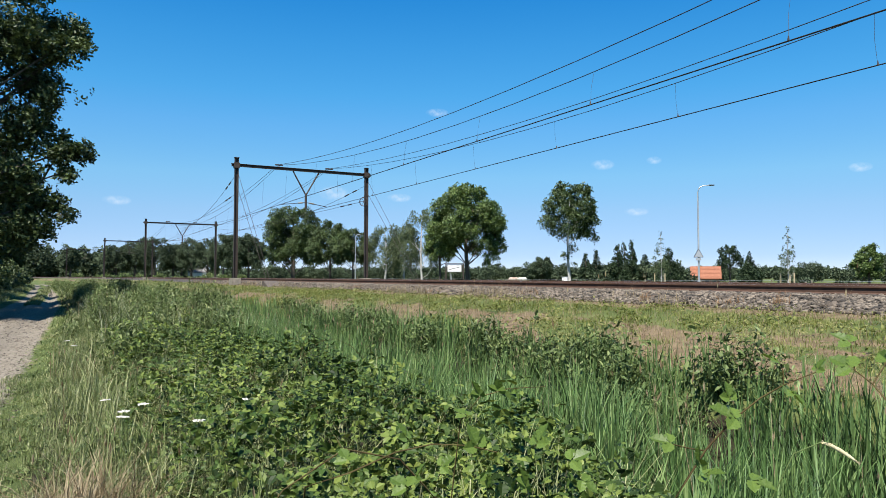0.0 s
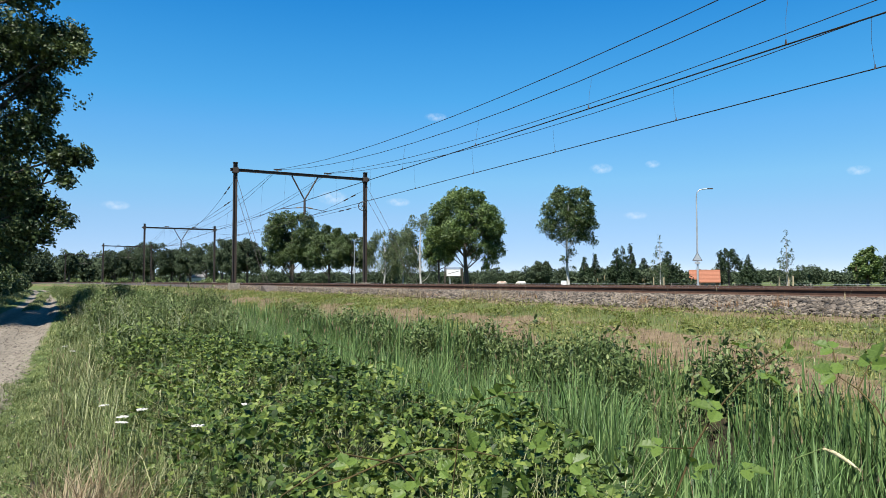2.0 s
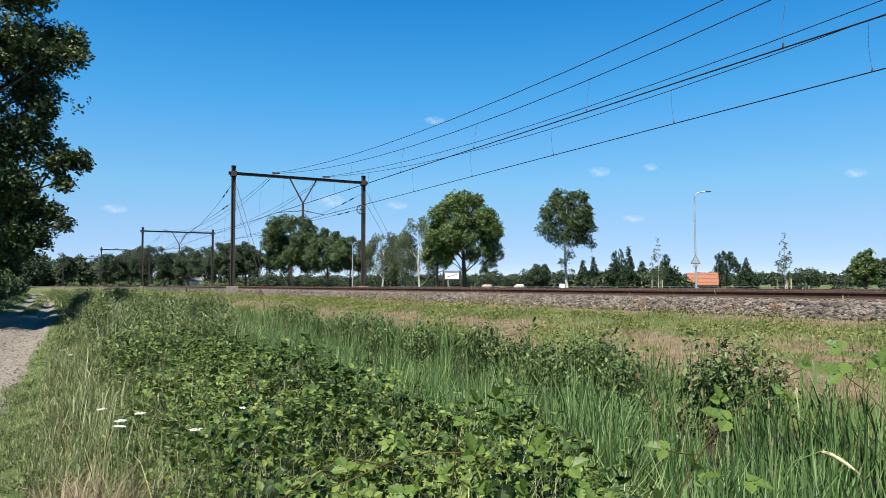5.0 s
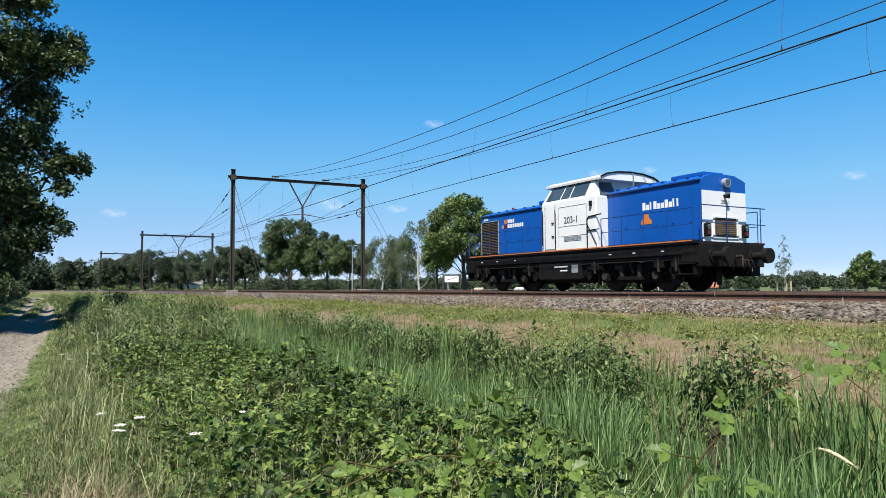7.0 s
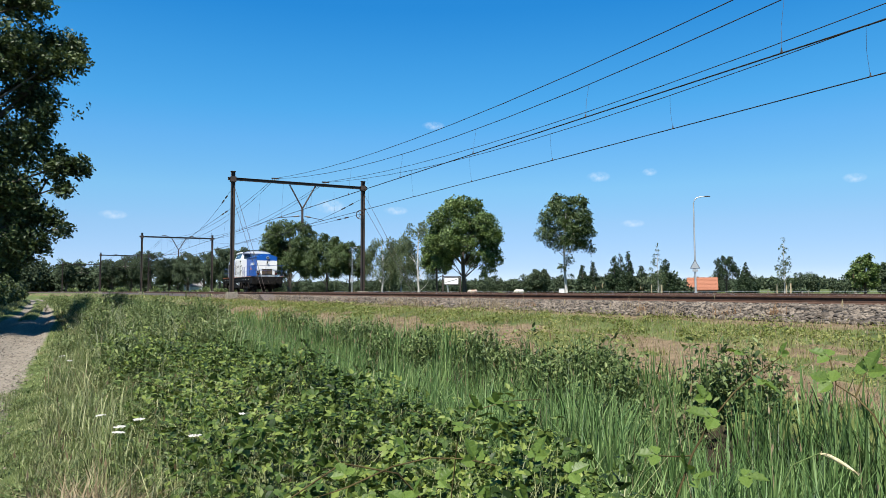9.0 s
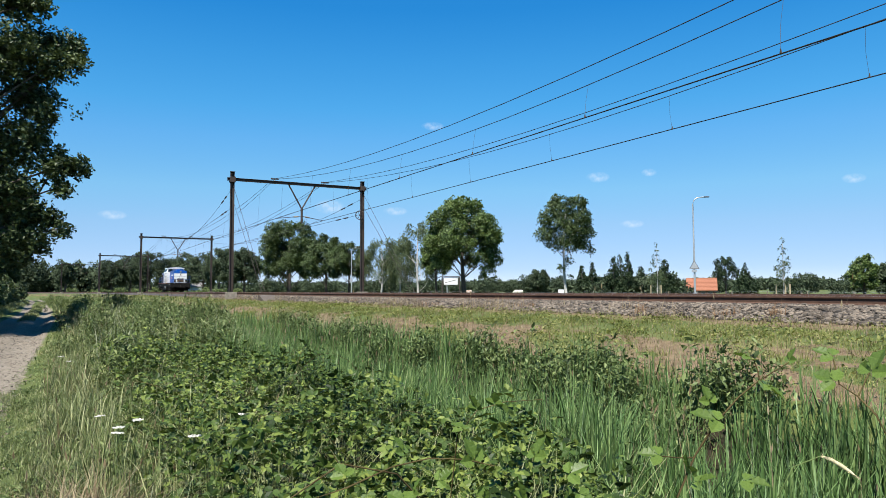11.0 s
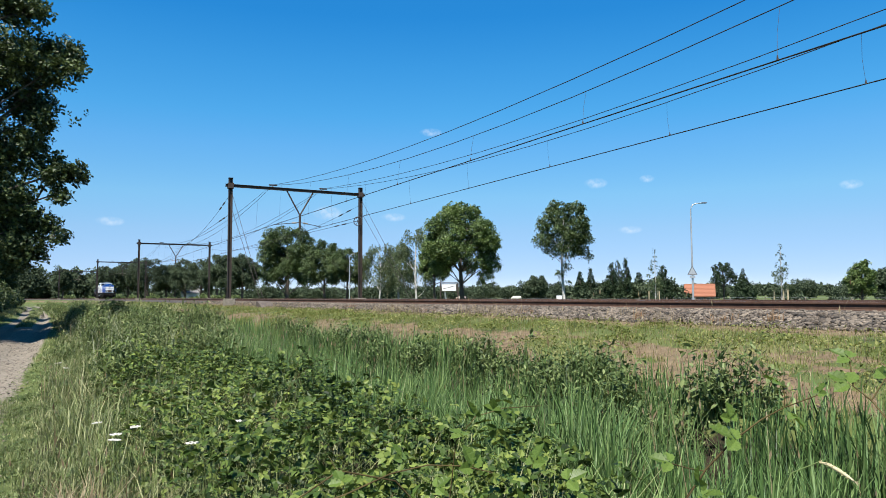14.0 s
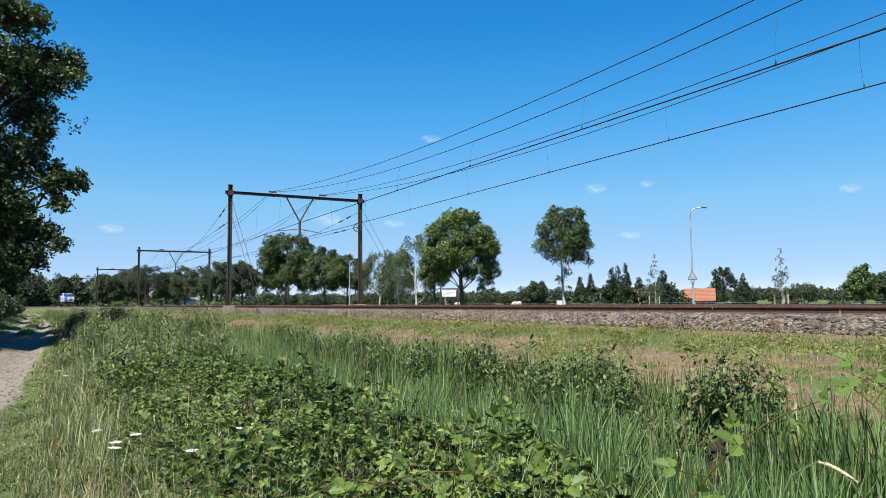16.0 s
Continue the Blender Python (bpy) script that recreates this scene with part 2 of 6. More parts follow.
def blade(bend, width, segs=3):
    """A grass blade of height 1 along z that leans towards +y."""
    v, f = [], []
    for i in range(segs + 1):
        t = i / segs
        y, z, w = bend * t * t, t * (1 - 0.35 * bend * bend * t * t), width * (1 - t ** 1.6) * (0.6 + 0.8 * t if t < 0.5 else 1)
        if i == segs:
            v.append((0, y, z))
        else:
            v += [(-w / 2, y, z), (w / 2, y, z)]
    for i in range(segs):
        a = 2 * i
        f += [(a, a + 1, a + 2)] if i == segs - 1 else [(a, a + 1, a + 3), (a, a + 3, a + 2)]
    return np.array(v), np.array(f)


# one pointed oval leaf in the xy plane, along +y, folded along its rib
LEAF_V = np.array([(0, 0, 0), (-0.3, 0.3, 0.08), (-0.27, 0.65, 0.06), (0, 1, -0.1), (0.27, 0.65, 0.06), (0.3, 0.3, 0.08), (0, 0.5, -0.02)])
LEAF_F = np.array([(0, 6, 1), (1, 6, 2), (2, 6, 3), (0, 5, 6), (5, 4, 6), (4, 3, 6)])
# a simple leaf of two triangles
CHIP_V = np.array([(0, 0, 0), (-0.32, 0.5, 0.1), (0, 1, 0), (0.32, 0.5, 0.1)])
CHIP_F = np.array([(0, 2, 1), (0, 3, 2)])


def toothed_leaf():
    """A broad bramble leaflet with a toothed edge, folded along its rib."""
    ts = [0.0, 0.16, 0.24, 0.44, 0.5, 0.7, 0.76, 1.0]
    ws = [0.02, 0.3, 0.27, 0.4, 0.33, 0.32, 0.22, 0.0]
    v = [(0, t, -0.05 * math.sin(math.pi * t) - 0.12 * t * t) for t in ts]
    n = len(ts)
    v += [(-w, t + 0.02, 0.25 * w - 0.16 * t * t + 0.03 * (i % 2)) for i, (t, w) in enumerate(zip(ts, ws))]
    v += [(w, t + 0.02, 0.25 * w - 0.16 * t * t + 0.03 * (i % 2)) for i, (t, w) in enumerate(zip(ts, ws))]
    f = []
    for i in range(n - 1):
        f += [(i, i + 1, n + i), (i + 1, n + i + 1, n + i), (i, 2 * n + i, i + 1), (i + 1, 2 * n + i, 2 * n + i + 1)]
    return np.array(v), np.array(f)


def trifoliate(lv, lf):
    """Three leaflets on one stalk."""
    out = []
    for a, s, off in ((0, 1.0, 0.12), (1.25, 0.85, 0.02), (-1.25, 0.85, 0.02)):
        c, si = math.cos(a), math.sin(a)
        m = np.array([(c, -si, 0), (si, c, 0), (0, 0, 1)])
        v = (lv * s) @ m.T + np.array([-si * off, c * off, 0])
        out.append((v, lf))
    return join(out)


TOOTH_V, TOOTH_F = toothed_leaf()
TRI_V, TRI_F = trifoliate(LEAF_V, LEAF_F)
TRIBIG_V, TRIBIG_F = trifoliate(TOOTH_V, TOOTH_F)


def smooth_noise(x, y, scale, seed=0.0):
    """Soft noise in 0..1 from sums of sines."""
    x, y = np.asarray(x, float) / scale + seed * 3.1, np.asarray(y, float) / scale - seed * 1.7
    s = (np.sin(1.7 * x + 0.6 * y + 0.5) + np.sin(-0.8 * x + 1.9 * y + 1.3) + np.sin(2.9 * x - 2.3 * y + 2.1 + seed)
         + 0.6 * np.sin(4.7 * x + 3.9 * y) + 0.6 * np.sin(-5.3 * x + 4.1 * y + seed))
    return np.clip(0.5 + s / 6.0, 0, 1)


def bend_of(y):
    """How far the railway has swung to -x at y: straight, then a wide curve."""
    return -np.maximum(0, np.asarray(y, float) - 108.0) ** 2 / 1560.0


NEAR, FAR = 13.54, 17.59          # the two tracks' centre lines


def smoothstep(a, b, x):
    t = np.clip((np.asarray(x, float) - a) / (b - a), 0, 1)
    return t * t * (3 - 2 * t)


def path_drift(y):
    """The farm track draws slowly nearer to the railway, then swings away again."""
    return np.interp(np.asarray(y, float), [0, 12, 40, 65, 100, 150], [-0.25, -0.05, 0.5, 0.5, -0.3, -0.4])


def ground_z(x, y):
    """Height of the ground sheet."""
    x, y = np.asarray(x, float), np.asarray(y, float)
    u = x - bend_of(y)
    z = np.interp(u, [-60, -6, -3.6, -2.9, -0.5, -0.15, 2.6, 3.3, 4.6, 5.2, 6.4, 7.2, 9.0, 10.4, 11.6, 19.5, 20.8, 23, 27, 60],
                  [-1.3, -1.3, -1.25, -1.45, -1.45, -1.38, -1.4, -1.5, -1.95, -1.95, -0.95, -0.78, -0.56, -0.44, -0.36, -0.36, -0.44, -0.9, -1.25, -1.3])
    z = z + 0.07 * (smooth_noise(x, y, 1.3) - 0.5) * (np.abs(u - 15.5) > 5.2) * np.where((u > -3.3) & (u < -0.5), 0.25, 1.0)
    # wheel tracks in the path, with a humped middle
    u = u - path_drift(y)
    z = z + np.where((u > -3.3) & (u < -0.5), 0.06 * np.cos((u + 1.8) * 2 * np.pi / 1.5) + 0.02 * (smooth_noise(x * 2, y, 6.0, 2) - 0.5), 0)
    return z

# ---- ground ----


def ground_material():
    m = bpy.data.materials.new("earth_grass_and_sand")
    m.use_nodes = True
    n, l = m.node_tree.nodes, m.node_tree.links
    b = n["Principled BSDF"]
    tc = n.new("ShaderNodeTexCoord")

    def noise_node(scale, detail=5):
        x = n.new("ShaderNodeTexNoise")
        x.inputs["Scale"].default_value, x.inputs["Detail"].default_value = scale, detail
        l.new(tc.outputs["Object"], x.inputs["Vector"])
        return x.outputs[0]

    def ramp(src, *stops):
        r = n.new("ShaderNodeValToRGB")
        e = r.color_ramp.elements
        e[0].position, e[0].color = stops[0][0], (*stops[0][1], 1)
        e[1].position, e[1].color = stops[-1][0], (*stops[-1][1], 1)
        for p, c in stops[1:-1]:
            e.new(p).color = (*c, 1)
        l.new(src, r.inputs[0])
        return r.outputs[0]

    def mixed(fac, a, c):
        x = n.new("ShaderNodeMix")
        x.data_type = "RGBA"
        l.new(fac, x.inputs["Factor"])
        l.new(a, x.inputs["A"])
        l.new(c, x.inputs["B"])
        return x.outputs["Result"]

    def weight(name, spread):
        at = n.new("ShaderNodeAttribute")
        at.attribute_name = name
        x = n.new("ShaderNodeMath")
        x.operation = "MULTIPLY_ADD"
        l.new(noise_node(7.0, 6), x.inputs[0])
        x.inputs[1].default_value = spread
        l.new(at.outputs["Fac"], x.inputs[2])
        r = n.new("ShaderNodeMapRange")
        r.inputs["From Min"].default_value, r.inputs["From Max"].default_value = 0.42 + spread / 2, 0.58 + spread / 2
        l.new(x.outputs[0], r.inputs[0])
        return r.outputs[0]

    grass = ramp(noise_node(0.9), (0.3, (0.0367, 0.052, 0.0153)), (0.55, (0.0734, 0.0918, 0.0275)), (0.75, (0.122, 0.116, 0.049)))
    dry = ramp(noise_node(5.0), (0.3, (0.0796, 0.0551, 0.0337)), (0.7, (0.165, 0.122, 0.0734)))
    sand = ramp(noise_node(11.0, 9), (0.3, (0.08, 0.067, 0.052)), (0.5, (0.15, 0.129, 0.102)), (0.72, (0.215, 0.188, 0.155)))
    col = mixed(weight("dry", 0.9), grass, dry)
    col = mixed(weight("sand", 1.3), col, sand)
    # brown litter taken near black: the shade between stems is part of this colour
    shaded_soil = ramp(noise_node(6.0), (0.3, (0.011, 0.00857, 0.00551)), (0.7, (0.0275, 0.022, 0.0135)))
    col = mixed(weight("shaded_soil", 0.6), col, shaded_soil)
    l.new(col, b.inputs["Base Color"])
    b.inputs["Roughness"].default_value, b.inputs["Specular IOR Level"].default_value = 0.95, 0.15
    bp = n.new("ShaderNodeBump")
    bp.inputs["Strength"].default_value, bp.inputs["Distance"].default_value = 0.7, 0.03
    l.new(noise_node(28.0, 6), bp.inputs["Height"])
    l.new(bp.outputs[0], b.inputs["Normal"])
    return m


def dry_weight(x, y):
    u = x - bend_of(y)
    band = np.exp(-((u - 7.45) / 1.05) ** 4) * smoothstep(0.30, 0.56, smooth_noise(x * 1.6, y * 0.8, 1.3, 1.0))
    band = band + 0.6 * smoothstep(0.5, 0.75, smooth_noise(x, y * 0.7, 0.6, 31)) * smoothstep(6.4, 7.0, u) * (1 - smoothstep(8.5, 9.3, u))
    foot = np.exp(-((u - 10.55) / 0.5) ** 2) * 0.75
    return np.clip(band + foot, 0, 1)


def sand_weight(x, y):
    u = x - bend_of(y) - path_drift(y)
    wheel = np.exp(-((np.abs(u + 1.75) - 0.75) / 0.42) ** 2)
    near = smoothstep(-3.2, -2.8, u) * (1 - smoothstep(-0.75, -0.25, u))
    mid = smoothstep(40, 55, y)
    return np.clip(near * (1 - mid) + wheel * mid, 0, 1) * (1 - smoothstep(140, 200, y))


def shaded_soil_weight(x, y):
    """Dark litter under the brambles and in the ditch, with shade put into its colour."""
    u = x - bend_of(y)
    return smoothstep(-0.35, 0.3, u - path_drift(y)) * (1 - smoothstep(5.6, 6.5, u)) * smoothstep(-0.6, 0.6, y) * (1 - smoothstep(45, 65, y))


def build_ground():
    def axis(stops):
        out = []
        for a, b, step in stops:
            out.append(np.arange(a, b, step))
        return np.concatenate(out)
    xs = axis([(-3000, -400, 400), (-400, -60, 40), (-60, -8, 6), (-8, -4, 0.5), (-4, 12, 0.16), (12, 30, 0.7), (30, 80, 5), (80, 400, 40), (400, 3200, 400)])
    ys = axis([(-400, -40, 40), (-40, -4, 3), (-4, 25, 0.22), (25, 70, 0.6), (70, 260, 4), (260, 600, 40), (600, 4200, 400)])
    gx, gy = np.meshgrid(xs, ys, indexing="ij")
    z = ground_z(gx, gy)
    v = np.stack([gx, gy, z], -1).reshape(-1, 3)
    a, b = len(xs), len(ys)
    i, j = np.meshgrid(np.arange(a - 1), np.arange(b - 1), indexing="ij")
    q = np.stack([i * b + j, (i + 1) * b + j, (i + 1) * b + j + 1, i * b + j + 1], -1).reshape(-1, 4)
    me = mesh_of("ground", v, q, ground_material(), True)
    for name, w in (("dry", dry_weight), ("sand", sand_weight), ("shaded_soil", shaded_soil_weight)):
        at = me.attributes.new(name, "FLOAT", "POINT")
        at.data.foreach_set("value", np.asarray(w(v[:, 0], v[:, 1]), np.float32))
    tagged(new("ground", me), "flat grassland with a sandy farm track and a ditch", "ground", kind="structure")


build_ground()


def strip(name, section, ys, material, parent=None, label="", base=0.0):
    """Extrudes a cross-section (x, z), open or closed, along the railway's line."""
    sec = np.asarray(section, float)
    k = len(sec)
    ys = np.asarray(ys, float)
    v = np.empty((len(ys), k, 3))
    v[:, :, 0] = sec[None, :, 0] + bend_of(ys)[:, None] + base
    v[:, :, 1], v[:, :, 2] = ys[:, None], sec[None, :, 1]
    i, j = np.meshgrid(np.arange(len(ys) - 1), np.arange(k - 1), indexing="ij")
    q = np.stack([i * k + j, i * k + j + 1, (i + 1) * k + j + 1, (i + 1) * k + j], -1).reshape(-1, 4)
    return link(name, mesh_of(name, v.reshape(-1, 3), q, material), parent, label)


ALONG = np.concatenate([np.arange(-200, 100, 20.0), np.arange(100, 316, 8.0)])

# ballast bed of both tracks
bed = strip("ballast_bed", [(10.75, -0.45), (11.55, -0.23), (12.2, -0.2), (19.0, -0.2), (19.6, -0.23), (20.4, -0.45)], ALONG, M_ballast)
tagged(bed, "raised bed of grey crushed-stone ballast", "track bed", kind="structure")

RAIL = [(-0.07, -0.16), (-0.07, -0.145), (-0.012, -0.125), (-0.01, -0.045), (-0.036, -0.035), (-0.036, -0.006), (-0.03, 0.0)]
RAIL = RAIL + [(-x, z) for x, z in RAIL[::-1]]
for centre in (NEAR, FAR):
    track = thing("railway_track", "rusty rails on concrete sleepers in stone ballast", "railway track", "tracks", "structure")
    for side in (-0.7525, 0.7525):
        r = strip("rail", RAIL + RAIL[:1], ALONG, M_rust, track, "rusty steel rail", centre + side)
        head = strip("rail_head", [(-0.028, 0.003), (0.028, 0.003)], ALONG, M_railtop, r, "polished running surface", centre + side)
    # sleepers: the near stretch singly, the rest joined
    bm = prism([(-0.15, -0.36), (0.15, -0.36), (0.13, -0.165), (-0.13, -0.165)], -1.28, 1.28, "x")
    first = part("sleeper", bm, M_sleeper, track, "brown-stained concrete sleeper", m=pose(centre, -6.0, 0))
    sm = first.data
    for k in range(1, 118):
        link("sleeper", sm, track, "", pose(centre, -6.0 + 0.6 * k, 0))
    ys = np.arange(65.0, 306, 0.6)
    bv = np.array([(v.co.x, v.co.y, v.co.z) for v in sm.vertices])
    bf = np.array([tuple(p.vertices) for p in sm.polygons if len(p.vertices) == 4])
    v, f = scatter(bv, bf, np.stack([centre + bend_of(ys), ys, 0 * ys], -1), np.repeat(np.eye(3)[None], len(ys), 0), np.ones(len(ys)))
    tagged(link("far_sleepers", mesh_of("far_sleepers", v, f, M_sleeper), track), kind="stuff")


def stones():
    """Loose ballast stones on the shoulder and between the rails."""
    bm = bmesh.new()
    bmesh.ops.create_icosphere(bm, subdivisions=1, radius=1.0)
    tv = np.array([tuple(v.co) for v in bm.verts])
    tf = np.array([[v.index for v in f.verts] for f in bm.faces])
    bm.free()
    tv = tv * (1 + 0.35 * (rng.random((len(tv), 1)) - 0.5))
    out = []
    for n, y0, y1, s0, s1 in ((14000, 2.0, 22.0, 0.028, 0.062), (9000, 22.0, 60.0, 0.03, 0.06)):
        y = y0 + (y1 - y0) * rng.random(n) ** 1.15
        x = 10.7 + 1.95 * rng.random(n) ** 0.9
        extra = rng.random(n) < 0.18
        x = np.where(extra, 12.6 + 6.8 * rng.random(n), x)
        z = np.interp(x, [10.55, 11.55, 12.2, 19.0], [-0.45, -0.22, -0.19, -0.19]) + 0.012 * rng.random(n)
        s = rng.uniform(s0, s1, n)
        size = np.stack([s * rng.uniform(0.7, 1.4, n), s * rng.uniform(0.7, 1.4, n), s * rng.uniform(0.5, 0.9, n)], -1)
        keep = (np.abs(x - NEAR + 0.7525) > 0.1) & (np.abs(x - NEAR - 0.7525) > 0.1) & (np.abs(x - FAR + 0.7525) > 0.1) & (np.abs(x - FAR - 0.7525) > 0.1)
        a = rng.random((3, n)) * 6.28
        v, f = scatter(tv, tf, np.stack([x, y, z], -1)[keep], turns(a[0], a[1] * 0.1, a[2])[keep], size[keep])
        out.append((v, f))
    v, f = join(out)
    tagged(new("ballast_stones", mesh_of("ballast_stones", v, f, M_stone)), "loose grey and brown crushed stone along the track", "ballast", kind="stuff")


stones()

# ---- overhead line ----
SPAN = 59.17
PORTALS = [49.55 + SPAN * k for k in (-1, 0, 1, 2, 3)]
MAST_L, MAST_R, BEAM_Z = 10.69, 20.5, 7.99


def h_beam(bm, w, d, length, m):
    """An H section along local z, from 0 to length."""
    t = 0.02
    for x0, x1, y0, y1 in ((-w / 2, w / 2, -d / 2, -d / 2 + t), (-w / 2, w / 2, d / 2 - t, d / 2), (-t / 2, t / 2, -d / 2 + t, d / 2 - t)):
        vs = bmesh.ops.create_cube(bm, size=1.0, matrix=m @ Matrix.LocRotScale(((x0 + x1) / 2, (y0 + y1) / 2, length / 2), None, (x1 - x0, y1 - y0, length)))
    return bm


def portal(y):
    dx = float(bend_of(y))
    slope = math.degrees(math.atan(-2 * max(0.0, y - 108.0) / 1560.0))
    p = thing("catenary_portal", "dark brown steel railway catenary portal spanning two tracks", "catenary portal", "catenary portals",
              at=pose(dx, y, 0, 0, 0, -slope))
    for x in (MAST_L, MAST_R):
        part("mast", h_beam(bmesh.new(), 0.24, 0.26, 8.95, pose(x, 0, -0.45, 0, 0, 90)), M_steel, p)
        part("mast_cap", box(x - 0.16, x + 0.16, -0.16, 0.16, 8.5, 8.53), M_steel, p)
        part("foundation", box(x - 0.34, x + 0.34, -0.34, 0.34, -1.0, 0.05, 0.03), M_concrete, p, "weathered concrete footing")
        part("bracket", box(x - 0.19, x + 0.19, -0.2, 0.2, BEAM_Z - 0.22, BEAM_Z + 0.16, 0.01), M_steel, p)
    part("beam", h_beam(bmesh.new(), 0.2, 0.2, MAST_R - MAST_L + 0.7, pose(MAST_L - 0.35, 0, BEAM_Z, 90, 0, 90)), M_steel, p)
    mid = (NEAR + FAR) / 2 + 0.15
    for s in (-1, 1):
        part("strut", rod((mid + s * 0.98, 0, BEAM_Z - 0.12), (mid, 0, 6.15), 0.055), M_steel, p)
    part("drop_post", rod((mid, 0, 6.25), (mid, 0, 5.1), 0.085), M_steel, p)
    for c, s in ((NEAR, 1), (FAR, -1)):
        x = c + 0.15 if c == NEAR else c - 0.1
        ins = part("insulator", rod((x, 0, BEAM_Z + 0.1), (x, 0, BEAM_Z + 0.25), 0.05, n=8), M_zinc, p, "ribbed cable insulator")
        part("clamp", box(x - 0.28, x + 0.28, -0.06, 0.06, BEAM_Z + 0.2, BEAM_Z + 0.29, 0.01), M_steel, ins)
        # steady arm from the post to the contact wire
        part("steady_arm", rod((mid, 0, 5.62), (c + s * 0.2, 0, 5.36), 0.022, n=6), M_steel, p)
        part("arm_insulator", rod((mid - s * 0.25, 0, 5.585), (mid - s * 0.6, 0, 5.54), 0.055, n=8), M_concrete, p)
    return p


for y in PORTALS:
    portal(y)

# end anchors of the portal's masts: twin stays to sloping concrete blocks
for x, label in ((MAST_L, "twin steel stay cables down to a ground anchor"), (MAST_R, "twin steel stay cables down to a ground anchor")):
    st = thing("mast_stay", label, "stay cable", "mast stays")
    for dx, z, dy in ((0.05, 7.5, -9.0), (-0.05, 6.7, -8.7)):
        v, f = tube_arrays([(x + dx, 49.4, z), (x + dx, 49.4 + dy, -0.2)], 0.014, 5)
        link("cable", mesh_of("cable", v, f, M_steel), st)
    bm = prism([(-1.0, -0.55), (0.9, -0.55), (0.75, -0.12), (0.5, -0.08)], x - 0.38, x + 0.38, "x")
    ab = part("anchor_block", bm, M_sleeper, None)
    ab.matrix_basis = pose(0, 39.9, 0)
    tagged(ab, "brown-stained wedge-shaped anchor block in the verge", "anchor block", "anchor blocks")

# tensioning wheel on the far mast
tw = thing("tension_wheel", "spoked steel tensioning wheel hung on the mast", "pulley", at=pose(MAST_R - 0.3, 49.3, 5.9, 0, 0, 50))
v, f = tube_arrays([(0, 0.33 * math.cos(a), 0.33 * math.sin(a)) for a in np.linspace(0, 2 * math.pi, 25)], 0.035, 6)
link("rim", mesh_of("rim", v, f, M_steel, True), tw)
for k in range(3):
    a = k * math.pi / 3
    part("spoke", rod((0, -0.32 * math.cos(a), -0.32 * math.sin(a)), (0, 0.32 * math.cos(a), 0.32 * math.sin(a)), 0.018, n=6), M_steel, tw)
part("bracket", box(0, 0.22, -0.04, 0.04, -0.04, 0.04), M_steel, tw)


def sagging(centre, top, low):
    """Points of a cable that hangs from portal to portal, parabola by parabola."""
    pts = []
    for a, b in zip(PORTALS[:-1], PORTALS[1:]):
        for t in np.linspace(0, 1, 16, endpoint=False):
            y = a + (b - a) * t
            pts.append((centre + float(bend_of(y)), y, low + (top - low) * (2 * t - 1) ** 2))
    return np.array(pts)


def cable_thing(name, label, path, r, group=""):
    v, f = tube_arrays(path, r, 6)
    return tagged(new(name, mesh_of(name, v, f, M_wire, True)), label, "overhead wire", group)


for centre, off, low_feed, low_mess, zc, phase in ((NEAR, 0.15, 6.67, 6.17, 5.22, 15.65), (FAR, -0.1, 6.83, 6.46, 5.40, 16.05)):
    top = BEAM_Z + 0.24
    cable_thing("feeder_cable", "dark bare copper feeder cable slung between portals", sagging(centre + off - 0.12, top, low_feed), 0.013, "feeder cables")
    mess = cable_thing("catenary_wire", "dark bare copper catenary wire slung between portals", sagging(centre + off, top, low_mess), 0.0125, "catenary wires")
    ys = np.concatenate([np.linspace(a, b, 8, endpoint=False) for a, b in zip(PORTALS[:-1], PORTALS[1:])])
    zig = np.interp(ys, PORTALS, [0.2 * (-1) ** k for k in range(len(PORTALS))]) * (0.6 if centre == NEAR else 0.3)
    contact = thing("contact_wire", "pair of dark copper contact wires above the track", "overhead wire", "contact wires")
    for s in (-0.02, 0.02):
        v, f = tube_arrays(np.stack([centre + zig + s + bend_of(ys), ys, np.full(len(ys), zc)], -1), 0.0105, 6)
        link("wire", mesh_of("wire", v, f, M_wire, True), contact)
    for k in range(-3, 26):
        y = phase + 6.35 * k
        t = (y - PORTALS[0]) / SPAN % 1.0
        zt = low_mess + (top - low_mess) * (2 * t - 1) ** 2
        x = centre + float(bend_of(y))
        path = [(x + off, y, zt), (x + off * 0.5, y + 0.04, (zt + zc) / 2), (x, y, zc)]
        v, f = tube_arrays(path, 0.0045, 4)
        d = link("dropper", mesh_of("dropper", v, f, M_wire), contact)
        part("clamp", rod((x, y, zc - 0.01), (x, y, zc + 0.1), 0.03, 0.012, n=6), M_steel, d)

